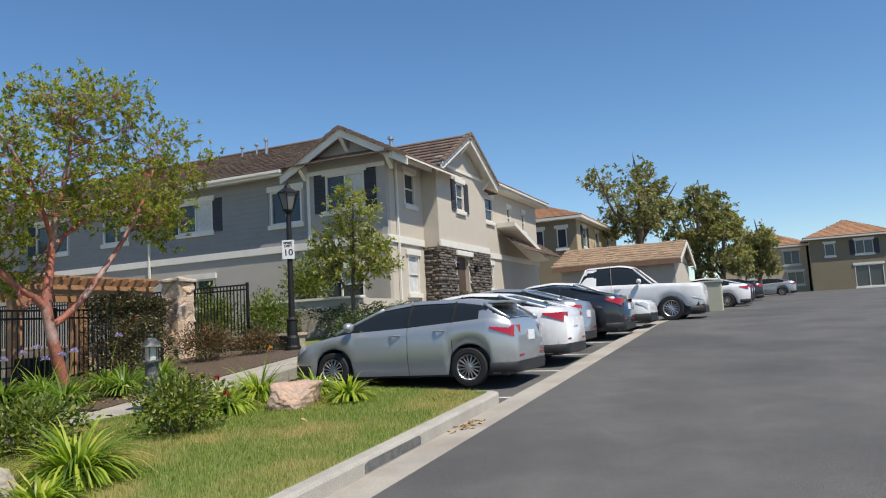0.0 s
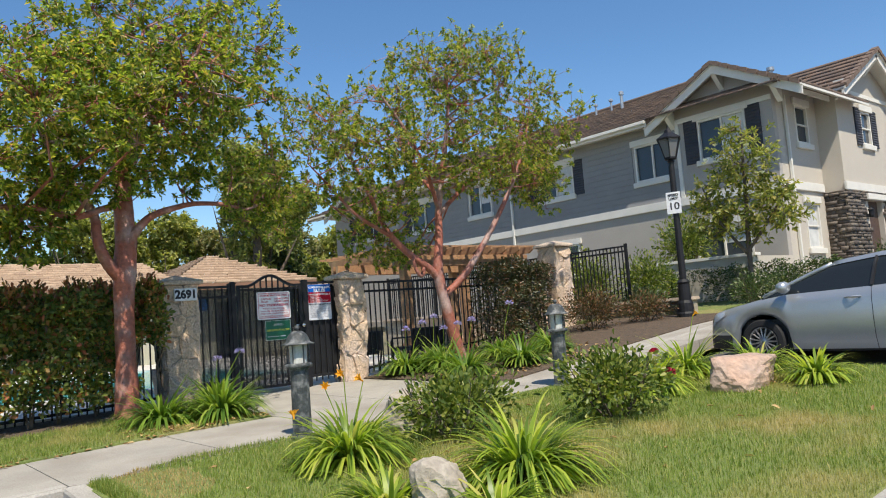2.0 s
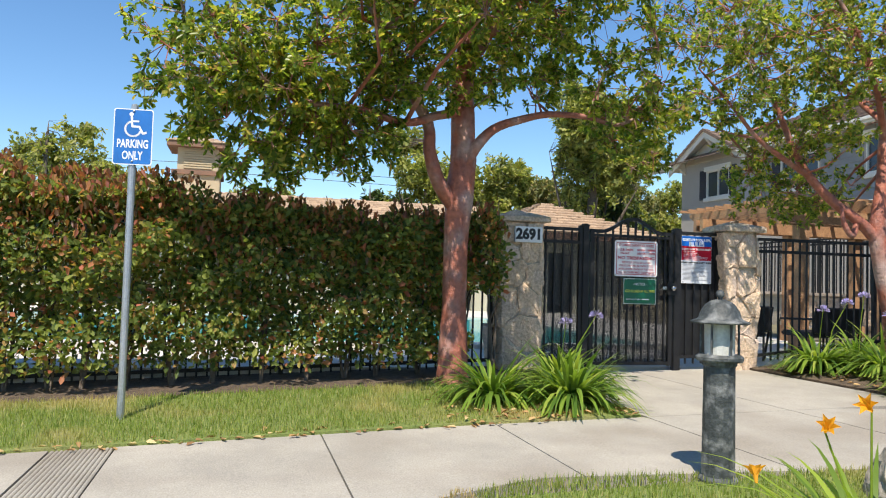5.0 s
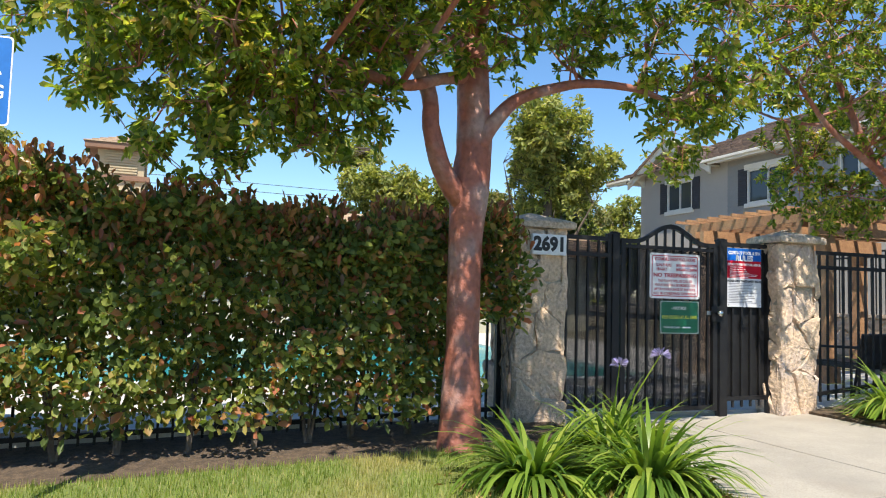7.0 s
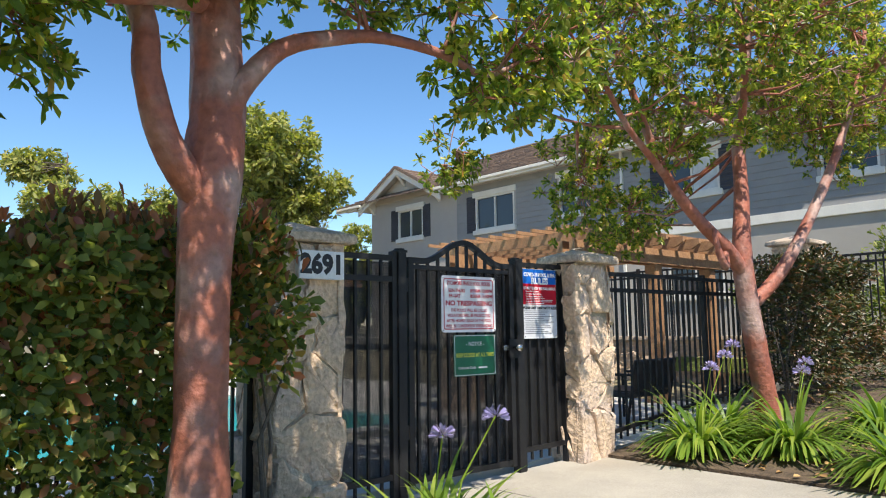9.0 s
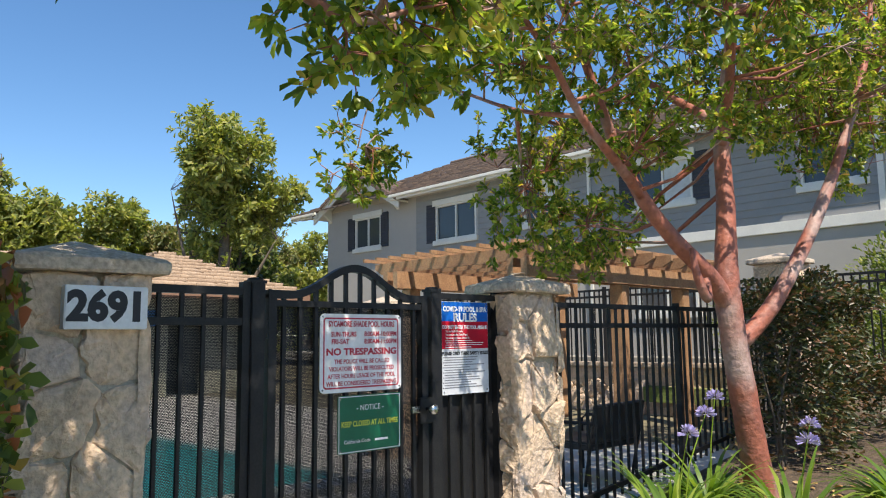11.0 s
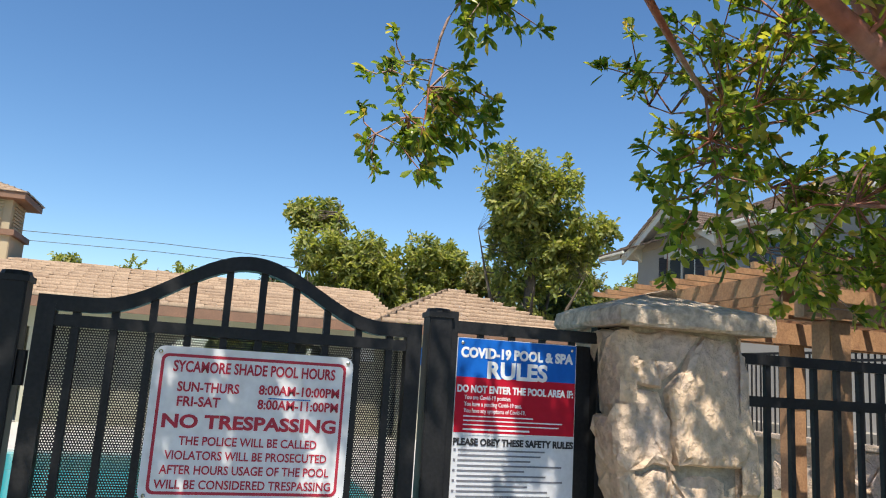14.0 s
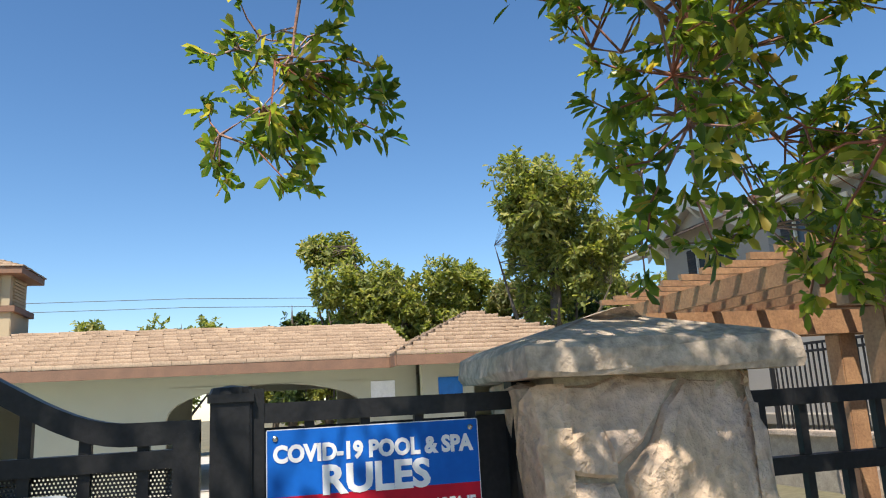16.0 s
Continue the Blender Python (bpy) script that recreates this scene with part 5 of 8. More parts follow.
# lean-to roof over the garage end
roof_plane("roof_tiles", (HX + 1.3, 31.3, 4.55), (HX + 1.3, 37.4, 4.55), (HX, 37.4, 5.4), (HX, 31.3, 5.4), 5, 18, TILE_BROWN, house, 0.05)
bm = bmesh.new()
prism(bm, [(31.2, 5.85), (31.2, 5.65), (36.2, 4.35), (36.2, 4.55)], "x", HX + 0.02, HX + 0.9)
part("garage_roof_edge", bm, TRIM, house)
part("downspout", boxed(HX + 0.02, HY + 0.6, G0 - 0.3, HX + 0.09, HY + 0.68, 6.9), TRIM, house)
part("downspout", boxed(-21.5, HY - 0.1, G0 - 0.3, -21.42, HY - 0.03, 6.9), TRIM, house)
for x in (-19.9, -19.15):
    bm = bmesh.new()
    lathe(bm, [(0.04, -0.5), (0.04, 0.28), (0.09, 0.3), (0.09, 0.36), (0.04, 0.4)], 8, (x, 24.4, 9.0))
    part("roof_vent", bm, GALV, house)
bm = bmesh.new()
lathe(bm, [(0.06, -0.6), (0.06, 0.35), (0.1, 0.36), (0.1, 0.46), (0.05, 0.5)], 10, (-18.5, 24.2, 9.0))
part("roof_vent", bm, GALV, house)
bm = bmesh.new()
lathe(bm, [(0.07, -0.5), (0.07, 0.25), (0.12, 0.26), (0.12, 0.36)], 10, (-12.6, 24.0, 8.2))
part("roof_vent", bm, GALV, house)
# low patio wall and its window planter in front
part("patio_wall", boxed(-14.3, 18.6, G0 - 0.6, HX + 0.1, 18.8, 2.35, bevel=0.01), STUCCO_LIGHT, house)
part("patio_cap", boxed(-14.4, 18.55, 2.35, HX + 0.2, 18.85, 2.43, bevel=0.01), TRIM, house)
part("patio_wall", boxed(HX - 0.1, 18.8, G0 - 0.6, HX + 0.1, HY, 2.35, bevel=0.01), STUCCO_LIGHT, house)

# low stone wall under the upper fence
lw = tagged(thing("low_wall", "low brown stone retaining wall under the fence", "wall", (-12, 15.2, 0.9)), kind="structure")
stone_face(lw, lambda u, z, d: (u, 15.22 - d, z), -13.4, -11.0, 0.8, 1.36, 22, 77, LEDGE)
stone_face(lw, lambda u, z, d: (u, 15.22 - d, z), -21.0, -13.9, 0.43, 1.36, 46, 78, STONE)
part("core", boxed(-22.5, 15.23, 0.4, -10.9, 15.55, 1.36), MORTAR, lw)
part("coping", boxed(-22.5, 15.12, 1.36, -10.85, 15.6, 1.44, bevel=0.015), CAPSTONE, lw)

# ---- houses farther off ----


def simple_house(label, x0, x1, y0, y1, z0, eave, ridge, mat_front, mat_side, tile, windows_front=(), windows_side=(), along="y", over=0.5):
    root = thing("house", label, "house", ((x0 + x1) / 2, (y0 + y1) / 2, z0))
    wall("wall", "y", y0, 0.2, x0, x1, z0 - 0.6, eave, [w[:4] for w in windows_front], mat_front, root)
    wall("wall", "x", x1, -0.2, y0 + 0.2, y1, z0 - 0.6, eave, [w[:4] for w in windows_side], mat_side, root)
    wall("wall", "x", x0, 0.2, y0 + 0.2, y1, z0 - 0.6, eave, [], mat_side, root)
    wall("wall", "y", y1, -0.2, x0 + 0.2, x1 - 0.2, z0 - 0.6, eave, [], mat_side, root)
    for w in windows_front:
        window(root, "y", y0, *w[:4], -1, 1 if w[1] - w[0] > 1 else 0, 0, w[4] if len(w) > 4 else "")
    for w in windows_side:
        window(root, "x", x1, *w[:4], 1, 0, 0, w[4] if len(w) > 4 else "")
    a, b, c, d = x0 - over, x1 + over, y0 - over, y1 + over
    mx, my = (a + b) / 2, (c + d) / 2
    k = min(b - a, d - c) / 2
    if d - c > b - a:
        r0, r1 = (mx, c + k, ridge), (mx, d - k, ridge)
    else:
        r0, r1 = (a + k, my, ridge), (b - k, my, ridge)
    long_x = b - a >= d - c
    n = 12
    if long_x:
        quads = [((a, c, eave), (b, c, eave), r1, r0), ((b, d, eave), (a, d, eave), r0, r1), ((b, c, eave), (b, d, eave), r1, r1), ((a, d, eave), (a, c, eave), r0, r0)]
    else:
        quads = [((b, c, eave), (b, d, eave), r1, r0), ((a, d, eave), (a, c, eave), r0, r1), ((a, c, eave), (b, c, eave), r0, r0), ((b, d, eave), (a, d, eave), r1, r1)]
    for q in quads:
        q = [np.array(p) + (0, 0, 1e-4 * i) for i, p in enumerate(q)]
        roof_plane("roof_tiles", *q, n, 24, tile, root, 0.05)
    part("soffit", boxed(a, c, eave - 0.16, b, d, eave - 0.01), TRIM, root)
    return root


z2 = rise(42) + 0.2
# darker front, tan sides: shaded and sunlit walls painted with two tones
simple_house("tan stucco house with shade-toned front and tiled hip roof", -16, -10.2, 42, 54, z2, 7.3, 8.6, STUCCO_TAN_SHADED, STUCCO_TAN, TILE_RED,
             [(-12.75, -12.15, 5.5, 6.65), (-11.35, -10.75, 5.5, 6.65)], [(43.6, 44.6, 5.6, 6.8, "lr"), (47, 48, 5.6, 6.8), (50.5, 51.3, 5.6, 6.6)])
gz = rise(30) + 0.1
gar = thing("garage", "low grey garage with a tan tiled roof", "garage", (-5.6, 32, gz))
wall("wall", "y", 30.3, 0.2, -8.1, -3.5, gz - 0.5, 3.55, [], STUCCO_GREY_SHADED, gar)
# only the sun-facing wall is lighter: sunlight put into its stucco colour
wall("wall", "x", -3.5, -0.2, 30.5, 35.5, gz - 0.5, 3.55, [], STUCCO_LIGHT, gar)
wall("wall", "x", -8.1, 0.2, 30.5, 35.5, gz - 0.5, 3.55, [], STUCCO_GREY_SHADED, gar)
wall("wall", "y", 35.5, -0.2, -7.9, -3.7, gz - 0.5, 3.55, [], STUCCO_GREY_SHADED, gar)
roof_plane("roof_tiles", (-8.4, 29.9, 3.5), (-3.2, 29.9, 3.5), (-3.2, 32.9, 4.45), (-8.4, 32.9, 4.45), 8, 22, TILE_TAN, gar, 0.1)
roof_plane("roof_tiles", (-3.2, 35.9, 3.5), (-8.4, 35.9, 3.5), (-8.4, 32.9, 4.45), (-3.2, 32.9, 4.45), 8, 22, TILE_TAN, gar, 0.1)
bm = bmesh.new()
prism(bm, [(30.3, 3.5), (35.5, 3.5), (32.9, 4.35)], "x", -3.7, -3.5)
part("gable_wall", bm, STUCCO_LIGHT, gar)
for s in (-1, 1):
    bm = bmesh.new()
    prism(bm, [(32.9, 4.45), (32.9, 4.25), (32.9 + s * 3.0, 3.3), (32.9 + s * 3.0, 3.5)], "x", -3.26, -3.2)
    part("barge_board", bm, TRIM, gar)
part("fascia", boxed(-8.4, 29.88, 3.32, -3.2, 29.94, 3.5), FASCIA, gar)
ub = thing("utility_box", "cream metal utility cabinet by the kerb", "cabinet", (-2.2, 31.5, rise(31.5)))
part("body", boxed(-2.75, 31, rise(31) - 0.1, -1.9, 31.8, rise(31) + 1.15, bevel=0.03), STUCCO_GREEN, ub)
part("lid", boxed(-2.8, 30.95, rise(31) + 1.15, -1.85, 31.85, rise(31) + 1.22, bevel=0.01), STUCCO_GREEN, ub)
zf = rise(75)
simple_house("far tan stucco house with terracotta roof", -4.2, 3.0, 76, 86, zf, 7.0, 8.8, STUCCO_TAN, STUCCO_TAN, TILE_RED,
             [(-2.6, -1.5, 5.0, 6.3), (1.0, 2.4, 5.2, 6.5), (1.2, 2.6, 3.3, 4.5), (-2.6, -1.6, 2.7, 4.0)])
# the front again takes the darker tone, shade put into its colour
simple_house("far stucco house with shade-toned front and terracotta roof", 3.2, 9.6, 74, 86, zf, 7.3, 9.0, STUCCO_TAN_SHADED, STUCCO_TAN, TILE_RED,
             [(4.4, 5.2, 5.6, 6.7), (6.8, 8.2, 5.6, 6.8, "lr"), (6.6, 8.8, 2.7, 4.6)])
simple_house("distant tan stucco house", 22, 36, 88, 100, rise(88), 8.2, 10.5, STUCCO_TAN, STUCCO_TAN, TILE_RED, [(24, 25.2, 6, 7.2), (29, 30.2, 6, 7.2)])

# ---- pool side ----
pool = thing("swimming_pool", "turquoise swimming pool with a pale coping", "pool", (-18.5, 4, 0.43))
bm = bmesh.new()
box(bm, -24.4, -4.4, 0.43, -15.6, -4.0, 0.5)
box(bm, -24.4, 8.4, 0.43, -15.6, 8.8, 0.5)
box(bm, -24.4, -4.0, 0.43, -24.0, 8.4, 0.5)
box(bm, -16.0, -4.0, 0.43, -15.6, 8.4, 0.5)
part("coping", bm, DECK, pool)
part("water", boxed(-24.0, -4.0, 0.431, -16.0, 8.4, 0.465), WATER, pool)

PX, RZ, EZ = -30.0, 4.55, 3.26
ph = thing("pool_house", "low pale green pool house with a tan tiled roof", "house", (-33, 5, 0.43))
holes = [(5.0, 9.6, 0.43, 2.8), (-4.0, -1.4, 0.43, 2.6), (0.4, 2.2, 0.43, 2.6)]
wall("wall", "x", PX, -0.25, -9, 10.9, 0.4, 3.2, holes, STUCCO_GREEN, ph)
wall("wall", "x", PX - 7, 0.25, -9, 15.2, 0.4, 3.2, [(5.0, 9.6, 0.43, 2.8)], STUCCO_GREEN, ph)
wall("wall", "x", PX + 0.7, -0.25, 10.9, 15.2, 0.4, 3.2, [(12.2, 13.2, 0.43, 2.6)], STUCCO_GREEN, ph)
wall("wall", "y", 15.2, -0.25, PX - 7, PX + 0.45, 0.4, 3.2, [], STUCCO_GREEN, ph)
bm = bmesh.new()
pts = [(5.0, 2.81)] + [(7.3 - 2.3 * math.cos(a), 2.1 + 0.7 * math.sin(a)) for a in np.linspace(0, math.pi, 15)] + [(9.6, 2.81)]
prism(bm, pts, "x", PX - 0.25, PX)
part("arch_head", bm, STUCCO_GREEN, ph)
roof_plane("roof_tiles", (PX + 1.0, -10, EZ), (PX + 1.0, 10.8, EZ), (PX - 3.7, 10.8, RZ), (PX - 3.7, -6, RZ), 11, 52, TILE_TAN, ph, 0.085)
roof_plane("roof_tiles", (PX - 8.4, 10.8, EZ), (PX - 8.4, -10, EZ), (PX - 3.7, -6, RZ), (PX - 3.7, 10.8, RZ), 13, 46, TILE_TAN, ph, 0.05)
ap = (PX - 1.5, 12.9, RZ + 0.06)
for q in (((PX + 1.8, 10.1, EZ), (PX + 1.8, 16.0, EZ), ap, ap), ((PX + 1.8, 16.0, EZ), (PX - 7, 16.0, EZ), ap, ap), ((PX - 7, 10.1, EZ), (PX + 1.8, 10.1, EZ), ap, ap)):
    roof_plane("roof_tiles", *[np.array(p) + (0, 0, 1e-4 * i) for i, p in enumerate(q)], 11, 18, TILE_TAN, ph, 0.085)
part("fascia", boxed(PX + 0.94, -10, EZ - 0.24, PX + 1.02, 10.1, EZ - 0.01), FASCIA, ph)
part("fascia", boxed(PX + 1.74, 10.1, EZ - 0.24, PX + 1.82, 16.0, EZ - 0.01), FASCIA, ph)
part("fascia", boxed(PX + 1.02, 10.06, EZ - 0.24, PX + 1.74, 10.12, EZ - 0.01), FASCIA, ph)
part("soffit", boxed(PX - 8, -10, EZ - 0.12, PX + 0.94, 15.9, EZ - 0.06), STUCCO_GREEN, ph)
# cupola on the ridge
cx, cy = PX - 4.0, -0.1
part("cupola_base", boxed(cx - 0.8, cy - 0.8, 4.0, cx + 0.8, cy + 0.8, 5.25, bevel=0.02), STUCCO_TAN, ph)
part("cupola_trim", boxed(cx - 0.9, cy - 0.9, 5.1, cx + 0.9, cy + 0.9, 5.26), FASCIA, ph)
part("cupola_drum", boxed(cx - 0.72, cy - 0.72, 5.26, cx + 0.72, cy + 0.72, 6.1), STUCCO_TAN, ph)
for k in range(8):
    zz = 5.34 + 0.09 * k
    part("louvre_slat", boxed(cx + 0.72, cy - 0.5, zz, cx + 0.77, cy + 0.5, zz + 0.055), STUCCO_TAN, ph)
    part("louvre_slat", boxed(cx - 0.5, cy + 0.72, zz, cx + 0.5, cy + 0.77, zz + 0.055), STUCCO_TAN, ph)
part("cupola_eave", boxed(cx - 1.08, cy - 1.08, 6.1, cx + 1.08, cy + 1.08, 6.28), FASCIA, ph)
cap = (cx, cy, 6.72)
cc = [(cx + 1.12, cy - 1.12, 6.28), (cx + 1.12, cy + 1.12, 6.28), (cx - 1.12, cy + 1.12, 6.28), (cx - 1.12, cy - 1.12, 6.28)]
for i in range(4):
    q = (cc[i], cc[(i + 1) % 4], cap, cap)
    roof_plane("roof_tiles", *[np.array(p) + (0, 0, 1e-4 * k) for k, p in enumerate(q)], 5, 8, TILE_TAN, ph, 0.03)
for y, x, mt in ((9.75, PX, WHITE), (11.3, PX + 0.7, BLUE)):
    part("wall_notice", boxed(x + 0.002, y, 2.3, x + 0.02, y + 0.6, 2.75), mt, ph)

perg = thing("pergola", "stained timber pergola over a seating spot", "pergola", (-16.6, 12.6, 0.43))
for x in (-17.8, -15.4):
    for y in (10.9, 12.7, 14.4):
        post = part("post", boxed(x - 0.1, y - 0.1, 0.4, x + 0.1, y + 0.1, 2.62, bevel=0.01), CEDAR, perg)
        part("post_base", boxed(x - 0.14, y - 0.14, 0.4, x + 0.14, y + 0.14, 0.75, bevel=0.01), CEDAR, perg)
    part("beam", boxed(x - 0.16, 10.5, 2.62, x - 0.06, 14.8, 2.86), CEDAR, perg)
    part("beam", boxed(x + 0.06, 10.5, 2.62, x + 0.16, 14.8, 2.86), CEDAR, perg)
for k in range(9):
    y = 10.7 + 0.48 * k
    bm = bmesh.new()
    prism(bm, [(-18.4, 3.0), (-18.4, 2.94), (-18.25, 2.86), (-14.95, 2.86), (-14.8, 2.94), (-14.8, 3.02), (-18.4, 3.02)], "y", y, y + 0.06)
    part("rafter", bm, CEDAR, perg)
for k in range(12):
    x = -18.25 + 0.29 * k
    part("slat", boxed(x, 10.35, 3.02, x + 0.045, 14.95, 3.07), CEDAR, perg)
# pool chairs and planter seen through the fence
def lounge_chair(x, y, z):
    """A wide dark chair whose slung back is turned to the fence."""
    root = thing("patio_chair", "wide black sling patio chair behind the fence", "chair", (x, y, z), "patio chairs")
    bm = bmesh.new()
    prism(bm, [(x + 0.36, z + 0.4), (x + 0.4, z + 0.42), (x + 0.47, z + 0.78), (x + 0.43, z + 0.8), (x + 0.38, z + 0.6)], "y", y - 0.43, y + 0.43)
    bmesh.ops.bevel(bm, geom=bm.edges[:], offset=0.008, segments=2, affect="EDGES")
    part("backrest", bm, PLASTIC, root)
    part("seat", boxed(x - 0.33, y - 0.4, z + 0.34, x + 0.38, y + 0.4, z + 0.42, bevel=0.02), PLASTIC, root)
    for s in (-1, 1):
        bm = bmesh.new()
        tube(bm, [(x - 0.34, y + s * 0.43, z), (x - 0.34, y + s * 0.43, z + 0.55), (x - 0.28, y + s * 0.44, z + 0.6), (x + 0.42, y + s * 0.44, z + 0.62)], [0.018] * 4, 8)
        part("armrest", bm, IRON, root)
        bm = bmesh.new()
        tube(bm, [(x + 0.3, y + s * 0.42, z), (x + 0.38, y + s * 0.43, z + 0.4), (x + 0.46, y + s * 0.43, z + 0.79)], [0.018] * 3, 8)
        part("leg", bm, IRON, root)
    return root


chair = lounge_chair(-14.35, 10.3, 0.43)
copy_thing(chair, Matrix.Translation((-14.45, 8.75, 0.43)))

# overhead wires far behind
pw = thing("power_line", "thin overhead wires across the sky", "wire", (-90, 0, 12))
for dz in (0, 0.9):
    bm = bmesh.new()
    tube(bm, [(-90, -120 + 30 * k, 12.3 + dz + 0.9 * ((k % 4) - 2) ** 2 * 0.15) for k in range(12)], [0.03] * 12, 4)
    part("wire", bm, IRON, pw)
for y in (-120, 210):
    bm = bmesh.new()
    tube(bm, [(-90, y, -1), (-90, y, 14)], [0.2, 0.15], 8)
    part("pole", bm, BARK_GREY, pw)

# hills
vs, fs, n = [], [], 60
for i in range(n + 1):
    a = radians(-60 + 150 * i / n)
    for j in range(7):
        r = 330 + 60 * j
        h = (0, 10, 22, 31, 36, 30, 0)[j] * (0.6 + 0.8 * noise.noise(Vector((i * 0.22, 3.3, 0)))) * min(1.0, max(0.12, (i - 20) / 14))
        vs.append((r * math.sin(a), r * math.cos(a), 1.0 + h + 2.5 * noise.noise(Vector((i * 0.7, j * 0.9, 1)))))
fs = [(i * 7 + j, i * 7 + j + 1, i * 7 + j + 8, i * 7 + j + 7) for i in range(n) for j in range(6)]
tagged(raw_mesh("backdrop", vs, fs, HILL, smooth=True), "dry golden hills on the horizon", "hill", kind="structure")

# ---- cars ----


def car(label, at, heading, paint, length=4.4, width=1.8, top=((0, 0.5), (0.03, 0.68), (0.12, 0.76), (1.0, 0.95), (1.3, 0.99), (2.4, 1.03), (3.4, 1.1), (4.0, 1.14), (4.28, 1.1), (4.36, 0.98), (4.4, 0.72)),
        roof=((0.95, 0.96), (1.95, 1.4), (2.6, 1.48), (3.4, 1.46), (3.85, 1.4), (4.3, 1.1)), wheels=(0.92, 3.58), wr=0.32, base=0.19, spoiler=False, posts=(2.45, 3.3), lamp_z=1.0):
    """A parked car built along +x from its nose, then turned and set down. top and roof are side outlines."""
    m = Matrix.Translation(at) @ pose(0, 0, 0, 0, 0, heading) @ Matrix.Translation((-length / 2, 0, 0))
    root = thing("car", label, "car", at, "parked cars")
    root.matrix_basis = Matrix.Translation(at)

    def put(name, bm, mat, parent=None, smooth=False, lab=""):
        bmesh.ops.transform(bm, matrix=m, verts=bm.verts[:])
        bmesh.ops.recalc_face_normals(bm, faces=bm.faces[:])
        ob = part(name, bm, mat, root, lab, smooth)
        if parent is not None:
            mw = ob.matrix_parent_inverse.copy()
            ob.parent = parent
            ob.matrix_parent_inverse = Matrix()
        return ob

    def f(outline, x):
        return float(np.interp(x, [p[0] for p in outline], [p[1] for p in outline]))

    def half(x):
        e = min(x, length - x)
        return width / 2 * (1 - 0.22 * max(0, 1 - e / 0.55) ** 2.2)
    xs = sorted({*np.linspace(0, length, 70).tolist(), *[p[0] for p in top]})
    bm = bmesh.new()
    rows = []
    for x in xs:
        w, t = half(x), f(top, x)
        b = base + 0.05 * max(0, 1 - min(x, length - x) / 0.3)
        for c in wheels:
            d = abs(x - c)
            if d < wr + 0.07:
                b = max(b, 0.32 + math.sqrt((wr + 0.07) ** 2 - d * d) - 0.02)
        b = min(b, t - 0.12)
        mid = b + (t - b) * 0.5
        pts = [(w * 0.93, b), (w * 0.985, b + (t - b) * 0.2), (w, mid), (w * 0.985, b + (t - b) * 0.8), (w * 0.95, t - 0.015), (w * 0.86, t + 0.012), (w * 0.45, t + 0.03), (0, t + 0.035)]
        ring = [bm.verts.new((x, y, z)) for y, z in pts] + [bm.verts.new((x, -y, z)) for y, z in pts[-2::-1]]
        rows.append(ring)
    for a, b in zip(rows, rows[1:]):
        for k in range(len(a) - 1):
            bm.faces.new((a[k], a[k + 1], b[k + 1], b[k]))
    bm.faces.new(rows[0])
    bm.faces.new(rows[-1])
    body = put("body", bm, paint, smooth=True)
    # underside and wheel wells
    put("underbody", boxed(0.15, -width * 0.44, 0.16, length - 0.15, width * 0.44, 0.6), PLASTIC)
    # glasshouse
    bm = bmesh.new()
    rows = []
    gx = np.linspace(roof[0][0], roof[-1][0], 26)
    for x in gx:
        z, t = f(roof, x), f(top, x) - 0.01
        z = max(z, t + 0.005)
        w = half(x)
        k = (z - t) / 0.5
        pts = [(w * 0.93, t), (w * (0.93 - 0.13 * k), t + (z - t) * 0.6), (w * (0.93 - 0.22 * k), z - 0.03 * min(1, k)), (w * (0.93 - 0.34 * k), z), (0, z + 0.02)]
        rows.append([bm.verts.new((x, y, zz)) for y, zz in pts] + [bm.verts.new((x, -y, zz)) for y, zz in pts[-2::-1]])
    for a, b in zip(rows, rows[1:]):
        for k in range(len(a) - 1):
            bm.faces.new((a[k], a[k + 1], b[k + 1], b[k]))
    put("glasshouse", bm, CAR_GLASS, smooth=True, lab="dark tinted car glass")
    # painted rear quarters beside the back window
    q0 = posts[-1] + 0.42
    for s in (-1, 1):
        bm = bmesh.new()
        rows = []
        for x in np.linspace(q0, roof[-1][0] - 0.02, 9):
            z, t = max(f(roof, x), f(top, x) + 0.01), f(top, x) - 0.03
            w, k = half(x), (z - t) / 0.5
            rows.append([bm.verts.new((x + 0.12 * (z - t) * (x < q0 + 0.1), s * (yy + 0.007), zz)) for yy, zz in ((w * 0.94, t), (w * (0.93 - 0.13 * k), t + (z - t) * 0.6), (w * (0.93 - 0.22 * k), z - 0.02), (w * (0.93 - 0.3 * k), z + 0.004))])
        for a, b in zip(rows, rows[1:]):
            for k in range(3):
                bm.faces.new((a[k], a[k + 1], b[k + 1], b[k]))
        put("quarter_panel", bm, paint, smooth=True)
    # painted roof skin
    bm = bmesh.new()
    r0, r1 = roof[1][0] - 0.02, roof[-2][0] + 0.1
    rows = []
    for x in np.linspace(r0, r1, 14):
        z, t = f(roof, x), f(top, x) - 0.01
        w, k = half(x), (f(roof, x) - f(top, x) + 0.01) / 0.5
        pts = [(w * (0.93 - 0.2 * k) + 0.008, z - 0.05), (w * (0.93 - 0.22 * k) + 0.008, z - 0.02), (w * (0.93 - 0.34 * k), z + 0.01), (0, z + 0.03)]
        rows.append([bm.verts.new((x, y, zz)) for y, zz in pts] + [bm.verts.new((x, -y, zz)) for y, zz in pts[-2::-1]])
    for a, b in zip(rows, rows[1:]):
        for k in range(len(a) - 1):
            bm.faces.new((a[k], a[k + 1], b[k + 1], b[k]))
    bm.faces.new(rows[0])
    bm.faces.new(rows[-1])
    put("roof", bm, paint, smooth=True)
